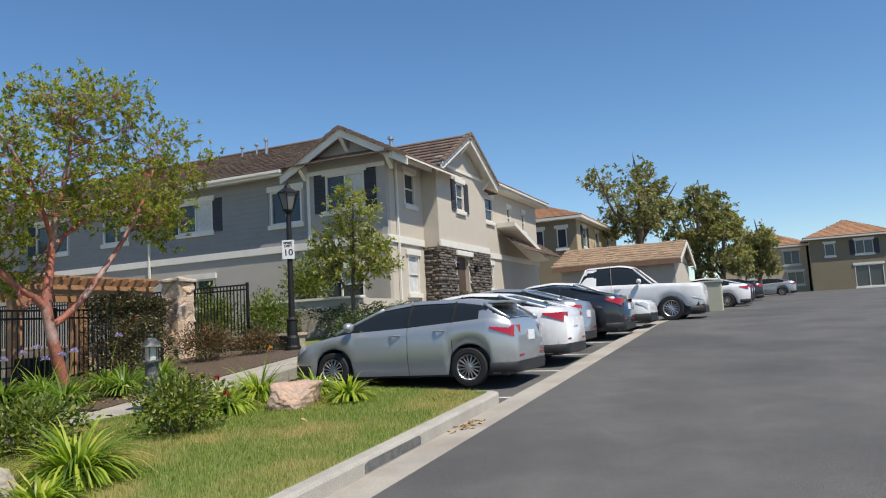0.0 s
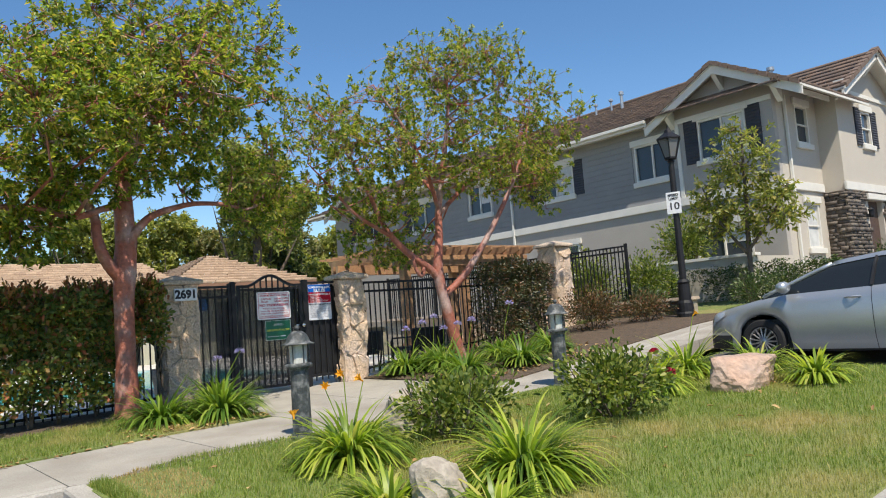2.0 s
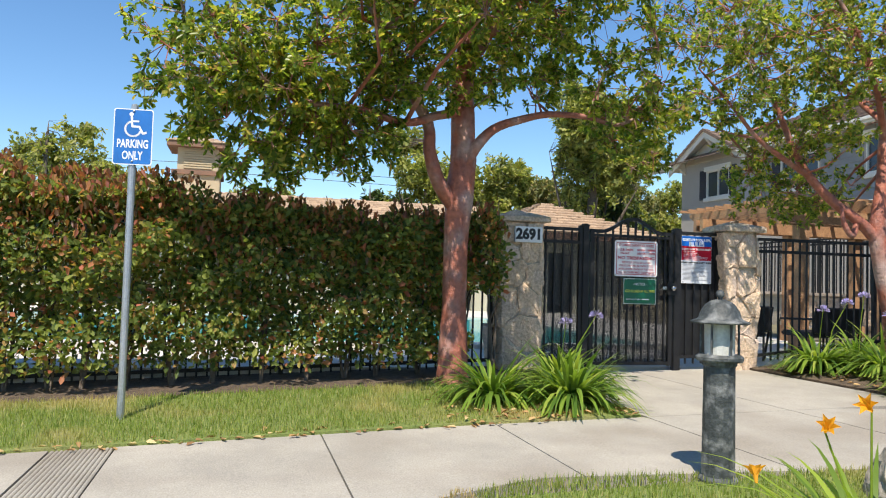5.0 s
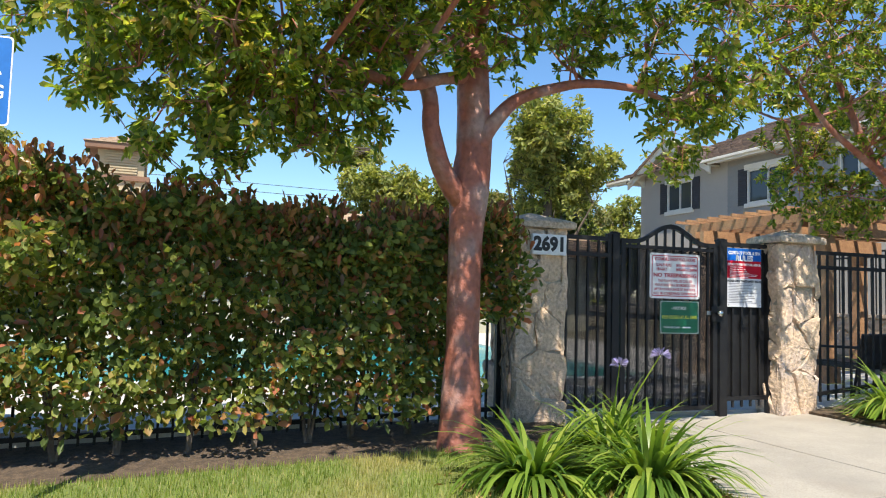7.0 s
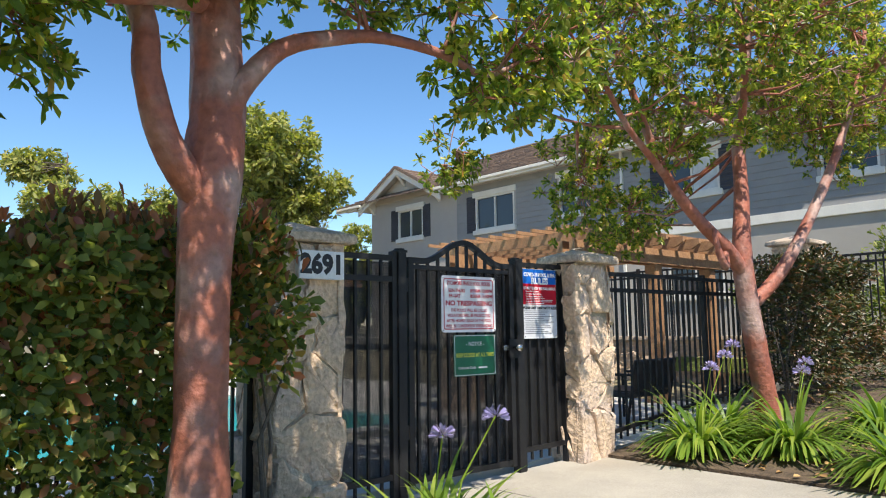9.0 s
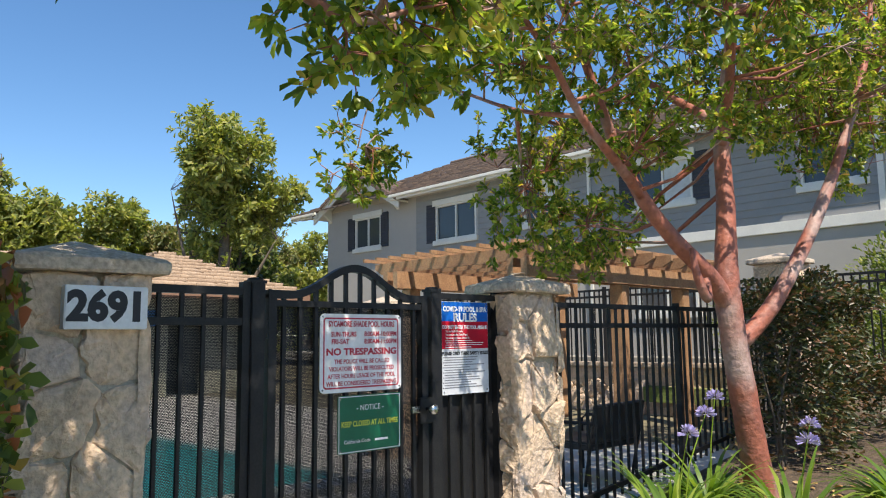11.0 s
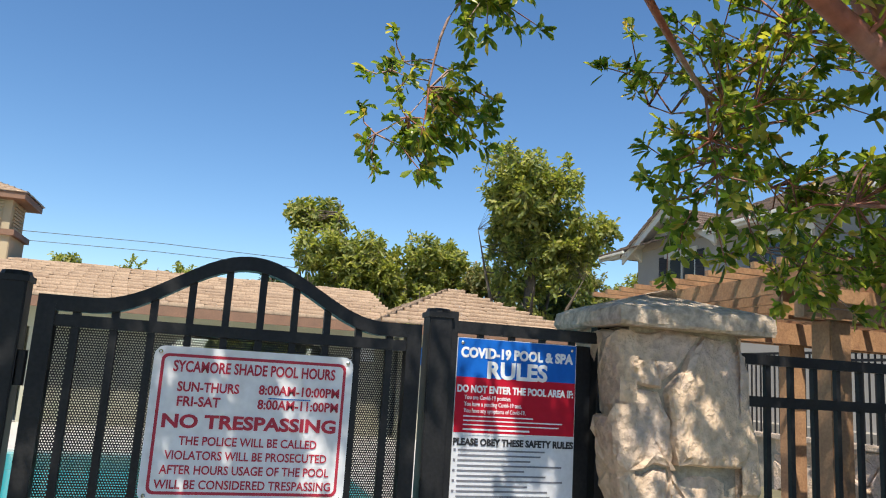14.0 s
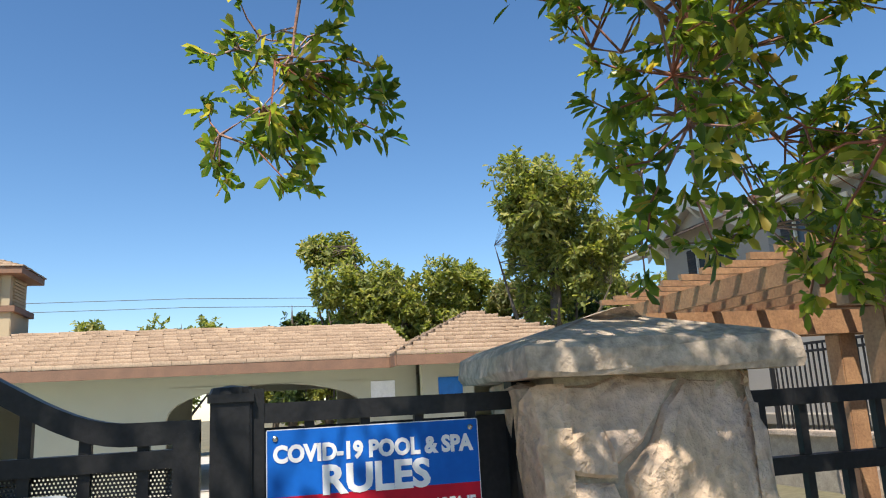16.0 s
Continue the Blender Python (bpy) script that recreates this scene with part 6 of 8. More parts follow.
    for s in (-1, 1):
        # pillars, running up to the roof
        for pair in ((roof[0], roof[1]), (roof[-2], roof[-1])):
            bm = bmesh.new()
            p, r = [], []
            for t in np.linspace(0.02, 0.98, 7):
                x = pair[0][0] + (pair[1][0] - pair[0][0]) * t
                z, tt = f(roof, x), f(top, x) - 0.01
                k = (z - tt) / 0.5
                p.append((x, s * (half(x) * (0.93 - 0.22 * k) - 0.0), z - 0.03 * min(1, k)))
                r.append(0.028)
            tube(bm, p, r, 6)
            put("pillar", bm, paint, smooth=True)
        for x in posts:
            t, z = f(top, x), f(roof, x)
            w, k = half(x), (z - t) / 0.5
            bm = bmesh.new()
            tube(bm, [(x, s * (w * 0.93 + 0.004), t), (x + 0.03, s * (w * (0.93 - 0.13 * k) + 0.006), t + (z - t) * 0.6), (x + 0.05, s * w * (0.93 - 0.22 * k), z - 0.04)], [0.025] * 3, 5)
            put("door_post", bm, PLASTIC)
            bm = bmesh.new()
            xh = x - 0.22
            zz = f(top, xh) - 0.12
            tube(bm, [(xh - 0.1, s * (half(xh) * 0.99), zz), (xh, s * (half(xh) * 0.99 + 0.03), zz), (xh + 0.1, s * (half(xh) * 0.99), zz)], [0.014] * 3, 6)
            put("door_handle", bm, paint)
            bm = bmesh.new()
            w0 = half(x)
            for q0, q1 in zip(((0.93, 0.0), (0.985, 0.2), (1.0, 0.5), (0.985, 0.8)), ((0.985, 0.2), (1.0, 0.5), (0.985, 0.8), (0.95, 0.98))):
                zz0, zz1 = base + (f(top, x) - base) * q0[1], base + (f(top, x) - base) * q1[1]
                tube(bm, [(x, s * (w0 * q0[0] - 0.001), zz0), (x, s * (w0 * q1[0] - 0.001), zz1)], [0.005, 0.005], 4)
            put("door_gap", bm, PLASTIC)
        bm = bmesh.new()
        x = roof[0][0] + 0.38
        lathe(bm, [(0.03, -0.1), (0.075, -0.07), (0.085, 0.0), (0.07, 0.07), (0.02, 0.1)], 10)
        bmesh.ops.transform(bm, matrix=Matrix.Translation((x, s * (half(x) + 0.08), f(top, x) + 0.09)) @ pose(0, 0, 0, 90, 0, 0), verts=bm.verts[:])
        put("mirror", bm, paint, smooth=True)
        # lamps follow the corners
        for end, mat_l, nm in ((length, TAIL, "tail_lamp"), (0.0, HEADLAMP, "head_lamp")):
            bm = bmesh.new()
            sign = -1 if end else 1
            rows = []
            for d in np.linspace(0.045, 0.4 if end else 0.34, 7):
                x = end + sign * d
                w, t = half(x), f(top, x)
                zc = (0.86 + 0.22 * d) * lamp_z if end else min(t - 0.1, 0.68) + 0.16 * d
                hh = 0.1 - 0.2 * d if end else 0.085 - 0.15 * d
                rows.append([bm.verts.new((x, s * (w * 1.0 + 0.006), zc - hh)), bm.verts.new((x, s * (w * 0.985 + 0.012), zc)), bm.verts.new((x, s * (w * 0.95 + 0.008), zc + hh))])
            x = end - sign * -0.012
            rows.insert(0, [bm.verts.new((end + sign * 0.014, s * width * 0.28, rows[0][k].co.z * 0.999)) for k in range(3)])
            for a, b in zip(rows, rows[1:]):
                for k in range(2):
                    bm.faces.new((a[k], a[k + 1], b[k + 1], b[k]))
            put(nm, bm, mat_l, smooth=True)
        for c in wheels:
            y = s * (width / 2 - 0.1)
            bm = bmesh.new()
            lathe(bm, [(wr * 0.64, -0.1), (wr * 0.94, -0.1), (wr, -0.07), (wr, 0.07), (wr * 0.95, 0.1), (wr * 0.74, 0.104), (wr * 0.66, 0.09), (wr * 0.64, -0.1)], 32, closed=False)
            bmesh.ops.transform(bm, matrix=Matrix.Translation((c, y, wr)) @ pose(0, 0, 0, -90 * s, 0, 0), verts=bm.verts[:])
            wheel = put("wheel", bm, TYRE, smooth=False)
            bm = bmesh.new()
            lathe(bm, [(wr * 0.6, -0.06), (wr * 0.665, 0.092), (wr * 0.65, 0.1), (wr * 0.61, 0.085), (wr * 0.58, -0.06)], 32, closed=False)
            for k in range(15):
                a = 2 * math.pi * k / 15
                ca, sa = math.cos(a), math.sin(a)
                tube(bm, [(wr * 0.1 * ca, wr * 0.1 * sa, 0.075), (wr * 0.62 * ca, wr * 0.62 * sa, 0.085)], [0.013, 0.011], 4)
            lathe(bm, [(0.05, 0.05), (0.05, 0.085), (0.02, 0.095)], 12)
            bmesh.ops.transform(bm, matrix=Matrix.Translation((c, y, wr)) @ pose(0, 0, 0, -90 * s, 0, 0), verts=bm.verts[:])
            put("rim", bm, ALLOY, lab="multi-spoke alloy rim")
            bm = bmesh.new()
            lathe(bm, [(wr * 0.59, -0.05), (wr * 0.59, 0.0)], 20)
            bmesh.ops.transform(bm, matrix=Matrix.Translation((c, y, wr)) @ pose(0, 0, 0, -90 * s, 0, 0), verts=bm.verts[:])
            put("brake_disc", bm, PLASTIC)
    x = length
    for end, z1 in ((length, 0.37), (0.0, 0.42)):
        bm = bmesh.new()
        sg = -1 if end else 1
        line = [(end + sg * d, s * (half(end + sg * d) * 0.985 + 0.01)) for s in (1,) for d in np.linspace(0.42, 0.0, 8)]
        line = line + [(end - sg * 0.012, yy) for yy in np.linspace(half(end) * 0.8, -half(end) * 0.8, 5)] + [(a, -b) for a, b in line[::-1]]
        rows = [[bm.verts.new((a, b * k, z)) for k, z in ((0.95, 0.2), (1.0, 0.24), (1.0, z1 - 0.02), (0.98, z1))] for a, b in line]
        for r0, r1 in zip(rows, rows[1:]):
            for k in range(3):
                bm.faces.new((r0[k], r1[k], r1[k + 1], r0[k + 1]))
        put("bumper", bm, PLASTIC, smooth=True)
    put("plate", boxed(x - 0.005, -0.16, 0.68, x + 0.012, 0.16, 0.84, bevel=0.003), WHITE)
    for s in (-1, 1):
        put("reflector", boxed(x - 0.05, s * width * 0.3 - 0.12, 0.43, x + 0.006, s * width * 0.3 + 0.12, 0.48, bevel=0.008), TAIL)
    if spoiler:
        put("spoiler", boxed(roof[-2][0] + 0.02, -width * 0.34, roof[-2][1] - 0.02, roof[-2][0] + 0.3, width * 0.34, roof[-2][1] + 0.02, bevel=0.012), paint)
    return root


SEDAN_TOP = ((0, 0.5), (0.03, 0.66), (0.14, 0.74), (1.1, 0.9), (1.4, 0.94), (3.7, 1.03), (4.3, 1.06), (4.52, 1.02), (4.62, 0.84))
SEDAN_ROOF = ((1.15, 0.92), (2.1, 1.36), (2.7, 1.42), (3.3, 1.37), (4.3, 1.06))


def set_car(label, rear_x, y, paint, length=4.62, width=1.8, nose_out=False, **more):
    c = rear_x - length / 2
    return car(label, (c, y, bay_z(rear_x - 1.0, y) * 0.5 + bay_z(rear_x - length + 1.0, y) * 0.5 - 0.005), 180 if nose_out else 0, paint, length, width, **more)


HATCH_TOP = ((0, 0.48), (0.03, 0.64), (0.12, 0.72), (0.95, 0.9), (1.24, 0.94), (2.3, 0.98), (3.25, 1.04), (3.8, 1.08), (4.08, 1.04), (4.16, 0.94), (4.2, 0.68))
HATCH_ROOF = ((0.9, 0.91), (1.86, 1.33), (2.48, 1.4), (3.25, 1.385), (3.68, 1.32), (4.1, 1.04))
set_car("silver five-door hatchback parked nose in", -3.7, 11.65, CAR_SILVER, 4.2, 1.8, top=HATCH_TOP, roof=HATCH_ROOF, wheels=(0.88, 3.42), wr=0.305, posts=(2.34, 3.15), spoiler=True, lamp_z=0.97)
set_car("white sedan parked nose in", -3.55, 14.1, CAR_WHITE, 4.63, 1.8, top=SEDAN_TOP, roof=SEDAN_ROOF, wheels=(0.95, 3.65), posts=(2.5, 3.35))
set_car("silver grey sedan parked nose in", -3.85, 16.5, CAR_SILVER, 4.63, 1.8, top=SEDAN_TOP, roof=SEDAN_ROOF, wheels=(0.95, 3.65), posts=(2.5, 3.35))
set_car("dark grey coupe parked nose in", -3.35, 18.85, CAR_DARK, 4.7, 1.88, top=SEDAN_TOP, roof=((1.6, 0.95), (2.5, 1.32), (2.9, 1.36), (3.4, 1.3), (4.3, 1.06)), wheels=(0.95, 3.68), posts=(3.1,))
set_car("white sedan with the nose towards the road", -3.1, 21.25, CAR_WHITE, 4.63, 1.8, True, top=SEDAN_TOP, roof=SEDAN_ROOF, wheels=(0.95, 3.65), posts=(2.5, 3.35))
set_car("white pickup truck with the nose towards the road", -2.0, 25.2, CAR_WHITE, 5.6, 2.0, True,
        top=((0, 0.8), (0.02, 1.05), (0.1, 1.14), (1.5, 1.2), (1.8, 1.22), (5.5, 1.32), (5.6, 1.1)), roof=((1.55, 1.2), (2.2, 1.82), (2.6, 1.9), (3.7, 1.87), (3.95, 1.3)), wheels=(1.0, 4.5), wr=0.39, base=0.42, posts=(2.85,))
for k, (x, y, p, nose) in enumerate(((-2.0, 36.5, CAR_WHITE, False), (-2.0, 40, CAR_DARK, False), (-2.0, 44, CAR_DARK, False), (-1.6, 48, CAR_DARK, False), (0.5, 62, CAR_SILVER, False))):
    set_car("distant parked car in a row", x + 1.0, y, p, 4.63, 1.8, nose, top=SEDAN_TOP, roof=SEDAN_ROOF, wheels=(0.95, 3.65), posts=(2.5, 3.35))
for k, (x, y, p) in enumerate(((13.0, 34, CAR_WHITE), (12.5, 38, CAR_SILVER), (12.0, 42, CAR_WHITE), (12.5, 46, CAR_DARK), (12.0, 50, CAR_WHITE))):
    car("distant parked car beyond the road", (x, y, rise(y)), 180, p, 4.62, 1.8, top=SEDAN_TOP, roof=SEDAN_ROOF, wheels=(0.95, 3.65), posts=(2.5, 3.35))

# ---- lamps and signs ----


def bollard(x, y, z):
    root = thing("bollard_light", "weathered dark bollard lamp with a domed lantern", "lamp", (x, y, z), "bollard lights")
    bm = bmesh.new()
    lathe(bm, [(0.115, -0.05), (0.115, 0.03), (0.1, 0.045), (0.095, 0.05), (0.09, 0.6), (0.09, 0.68), (0.1, 0.69), (0.1, 0.71)], 16, (x, y, z))
    part("post", bm, BOLLARD, root, smooth=False)
    bm = bmesh.new()
    lathe(bm, [(0.13, 0.71), (0.135, 0.72), (0.135, 0.735), (0.12, 0.75)], 20, (x, y, z))
    part("collar", bm, BOLLARD, root)
    bm = bmesh.new()
    lathe(bm, [(0.085, 0.75), (0.088, 0.93)], 16, (x, y, z))
    part("lens", bm, FROST, root, "frosted glass lens")
    for k in range(6):
        a = 2 * math.pi * k / 6
        bm = bmesh.new()
        px, py = x + 0.105 * math.cos(a), y + 0.105 * math.sin(a)
        tube(bm, [(px, py, z + 0.74), (px, py, z + 0.95)], [0.008, 0.008], 5)
        part("cage_bar", bm, BOLLARD, root)
    bm = bmesh.new()
    lathe(bm, [(0.165, 0.93), (0.17, 0.94), (0.13, 0.955), (0.12, 0.965), (0.11, 1.0), (0.085, 1.04), (0.05, 1.065), (0.025, 1.07)], 20, (x, y, z))
    part("dome", bm, BOLLARD, root, smooth=True)
    bm = bmesh.new()
    lathe(bm, [(0.012, 1.065), (0.012, 1.08), (0.024, 1.09), (0.028, 1.105), (0.02, 1.12), (0.004, 1.128)], 10, (x, y, z))
    part("finial", bm, BOLLARD, root, smooth=True)
    return root


bol = bollard(-8.5, 4.32, lawn_z(-8.5, 4.32) - 0.02)
copy_thing(bol, Matrix.Translation((-8.3, 7.95, lawn_z(-8.3, 7.95) - 0.02)))

LX, LY = -10.6, 14.6
lz = walk_z(14.6)
lamp = thing("street_lamp", "black post lamp with a tapered lantern and speed sign", "street lamp", (LX, LY, lz))
bm = bmesh.new()
lathe(bm, [(0.2, -0.05), (0.2, 0.08), (0.17, 0.12), (0.16, 0.3), (0.13, 0.36), (0.12, 0.7), (0.14, 0.74), (0.09, 0.8)], 16, (LX, LY, lz))
part("base", bm, IRON, lamp)
bm = bmesh.new()
lathe(bm, [(0.075, 0.78), (0.06, 3.2), (0.055, 3.3), (0.08, 3.33), (0.05, 3.38)], 12, (LX, LY, lz))
part("pole", bm, IRON, lamp)
bm = bmesh.new()
lathe(bm, [(0.13, 3.42), (0.24, 3.8)], 6, (LX, LY, lz))
part("lantern_glass", bm, glassy("lamp glass", (0.25, 0.25, 0.24), 0.2, 0.35), lamp)
for k in range(6):
    a = 2 * math.pi * k / 6
    bm = bmesh.new()
    tube(bm, [(LX + 0.135 * math.cos(a), LY + 0.135 * math.sin(a), lz + 3.42), (LX + 0.245 * math.cos(a), LY + 0.245 * math.sin(a), lz + 3.8)], [0.014, 0.014], 5)
    part("lantern_bar", bm, IRON, lamp)
bm = bmesh.new()
lathe(bm, [(0.06, 3.36), (0.14, 3.38), (0.14, 3.42)], 6, (LX, LY, lz))
part("lantern_base", bm, IRON, lamp)
bm = bmesh.new()
lathe(bm, [(0.28, 3.8), (0.28, 3.83), (0.1, 3.95), (0.07, 4.02), (0.03, 4.04), (0.02, 4.1)], 6, (LX, LY, lz))
part("lantern_roof", bm, IRON, lamp)
spd = thing("speed_sign", "small white speed limit 10 sign on the lamp post", "sign", (LX + 0.09, LY - 0.06, lz + 2.4))
mm = Matrix.Translation((LX + 0.02, LY - 0.085, lz + 2.43)) @ pose(0, 0, 0, 0, 0, 20)
part("board", boxed(-0.15, 0.0, -0.23, 0.15, 0.006, 0.23, m=mm), WHITE, spd)
flat_text = mm @ Matrix(((1, 0, 0, 0), (0, 0, -1, -0.003), (0, 1, 0, 0), (0, 0, 0, 1)))
for s, z, size, w in (("SPEED", 0.16, 0.075, 0.22), ("LIMIT", 0.085, 0.075, 0.2), ("10", -0.08, 0.22, 0.19)):
    under(lettering(s, size, BLACK_INK, spd, flat_text @ Matrix.Translation((0, z, 0)), w, 0.003), spd)

# parking sign
QX, QY = -11.18, 0.705
qz = walk_z(QY) + 0.05
ps = thing("parking_sign", "blue accessible parking sign on a galvanised post", "sign", (QX, QY, qz))
bm = bmesh.new()
lathe(bm, [(0.03, -0.2), (0.03, 2.06), (0.028, 2.54), (0.01, 2.55)], 12, (QX, QY, qz))
part("post", bm, GALV, ps)
pm = Matrix.Translation((QX + 0.034, QY, 2.552)) @ pose(0, 0, 0, 0, 0, -6)


def rr(w, h, r):
    pts = []
    for cx, cz, s in ((w - r, h - r, 0), (-w + r, h - r, 90), (-w + r, -h + r, 180), (w - r, -h + r, 270)):
        pts += [(cx + r * math.cos(radians(s + k)), cz + r * math.sin(radians(s + k))) for k in (0, 30, 60, 90)]
    return pts


for nm, w, h, x0, x1, mt in (("board", 0.1525, 0.2285, 0.0, 0.003, WHITE), ("blue_field", 0.145, 0.221, 0.003, 0.0036, BLUE)):
    bm = bmesh.new()
    prism(bm, rr(w, h, 0.018), "x", x0, x1)
    bmesh.ops.transform(bm, matrix=pm, verts=bm.verts[:])
    part(nm, bm, mt, ps)


def stroke(pts, r):
    bm = bmesh.new()
    for a, b in zip(pts, pts[1:]):
        a, b = Vector(a), Vector(b)
        d = (b - a).normalized()
        n = Vector((-d.y, d.x)) * r
        a2, b2 = a - d * r * 0.5, b + d * r * 0.5
        q = [a2 - n, b2 - n, b2 + n, a2 + n]
        v = [bm.verts.new((0.0042, p.x, p.y)) for p in q]
        bm.faces.new(v)
    bmesh.ops.transform(bm, matrix=pm, verts=bm.verts[:])
    return part("symbol", bm, WHITE, ps)


head = [(-0.018 + 0.017 * math.cos(a), 0.185 + 0.017 * math.sin(a)) for a in np.linspace(0, 2 * math.pi, 13)]
bm = bmesh.new()
bm.faces.new([bm.verts.new((0.0042, *p)) for p in head[:-1]])
bmesh.ops.transform(bm, matrix=pm, verts=bm.verts[:])
part("symbol", bm, WHITE, ps)
stroke([(-0.015, 0.165), (-0.008, 0.085), (0.045, 0.085), (0.075, 0.03), (0.1, 0.038)], 0.0085)
stroke([(-0.012, 0.128), (0.04, 0.128)], 0.007)
stroke([(-0.002 + 0.06 * math.cos(a), 0.065 + 0.06 * math.sin(a)) for a in np.linspace(radians(110), radians(340), 16)], 0.0075)
ptx = pm @ Matrix.Translation((0.0045, 0, 0)) @ FACE
for s, z, w in (("PARKING", -0.06, 0.24), ("ONLY", -0.155, 0.16)):
    under(lettering(s, 0.095, WHITE, ps, ptx @ Matrix.Translation((0, z, 0)), w, 0.0025), ps)
for z in (0.21, -0.2):
    bm = bmesh.new()
    lathe(bm, [(0.009, 0), (0.009, 0.006), (0.004, 0.008)], 8)
    bmesh.ops.transform(bm, matrix=pm @ Matrix.Translation((0.0036, 0, z)) @ pose(0, 0, 0, 0, 90, 0), verts=bm.verts[:])
    part("bolt", bm, STEEL, ps)

# ---- trees ----
T1 = (-12.18, 3.76)
b1 = walk_z(3.8) + 0.06
t1z = b1


def P1(dx, dy, z):
    return (T1[0] + dx, T1[1] + dy, z)


grow("strawberry_tree", "broad strawberry tree with smooth peeling red bark", (T1[0], T1[1], b1),
     [([P1(0.02, 0.0, b1 - 0.1), P1(0.0, 0.0, b1 + 0.12), P1(0, 0, 1.2), P1(0, 0.0, 1.9), P1(0, 0.02, 2.35), P1(-0.02, 0.06, 2.75), P1(-0.05, 0.05, 3.3), P1(-0.15, 0.1, 4.1), P1(-0.1, 0.3, 5.0), P1(0.0, 0.4, 5.8)], [0.27, 0.19, 0.145, 0.145, 0.17, 0.155, 0.14, 0.1, 0.06, 0.02]),
      ([P1(0.02, -0.04, 2.25), P1(0.08, -0.24, 2.5), P1(0.1, -0.34, 2.8), P1(0.05, -0.36, 3.1), P1(0.15, -0.7, 3.6), P1(0.2, -1.1, 4.4), P1(0.2, -1.3, 5.2)], [0.1, 0.085, 0.075, 0.07, 0.055, 0.04, 0.018]),
      ([P1(0.0, 0.03, 2.6), P1(0.08, 0.13, 2.82), P1(0.12, 0.34, 3.07), P1(0.14, 0.65, 3.2), P1(0.15, 0.97, 3.28), P1(0.18, 1.4, 3.28), P1(0.2, 1.75, 3.22), P1(0.2, 2.1, 3.4)], [0.095, 0.075, 0.056, 0.048, 0.04, 0.032, 0.022, 0.01]),
      ([P1(-0.02, 0.0, 3.25), P1(0.15, -0.3, 3.15), P1(0.3, -0.65, 3.02), P1(0.35, -1.1, 3.1), P1(0.3, -1.7, 3.15), P1(0.2, -2.3, 3.4)], [0.06, 0.05, 0.045, 0.04, 0.03, 0.012]),
      ([P1(-0.1, 0.08, 3.7), P1(0.4, 0.3, 4.2), P1(0.9, 0.6, 4.8), P1(1.2, 0.8, 5.4)], [0.07, 0.055, 0.04, 0.015]),
      ([P1(-0.1, 0.08, 3.9), P1(-0.7, 0.5, 4.3), P1(-1.3, 0.8, 4.9)], [0.06, 0.04, 0.015])],
     [(P1(0.2, -1.6, 3.45), (1.0, 1.2, 0.8), 130), (P1(0.3, -2.5, 3.55), (0.9, 0.9, 0.75), 95), (P1(0.2, -0.9, 4.6), (1.3, 1.5, 1.0), 170), (P1(0.0, 0.3, 5.6), (1.4, 1.6, 1.1), 170),
      (P1(0.3, 1.4, 4.5), (1.3, 1.2, 0.95), 50), (P1(0.3, 1.9, 3.65), (0.8, 0.8, 0.5), 36), (P1(-0.9, 0.2, 4.4), (1.1, 1.7, 1.0), 120), (P1(1.1, 0.0, 4.5), (0.8, 1.4, 0.9), 110),
      (P1(0.3, -0.6, 3.5), (0.9, 0.7, 0.4), 40), (P1(0.1, -1.9, 2.95), (0.8, 1.0, 0.65), 130), (P1(0.3, 1.7, 5.6), (1.2, 1.0, 1.1), 70), (P1(0.2, 0.6, 3.75), (0.9, 0.8, 0.45), 60), (P1(0.0, 2.2, 4.2), (0.9, 0.9, 0.6), 12), (P1(1.7, -0.7, 4.2), (0.9, 1.2, 0.8), 70), (P1(1.9, 0.6, 4.7), (0.9, 0.9, 0.8), 30), (P1(0.2, 1.9, 3.2), (0.5, 0.6, 0.35), 34), (P1(0.2, -1.15, 2.8), (0.6, 0.65, 0.4), 42)],
     LEAF_ARBUTUS, BARK, (0.08, 0.037), 14, dense=1.9, slim=0.9)

T2 = (-12.2, 9.55)
b2 = walk_z(9.6)


def P2(dx, y, z):
    return (T2[0] + dx, y, z)


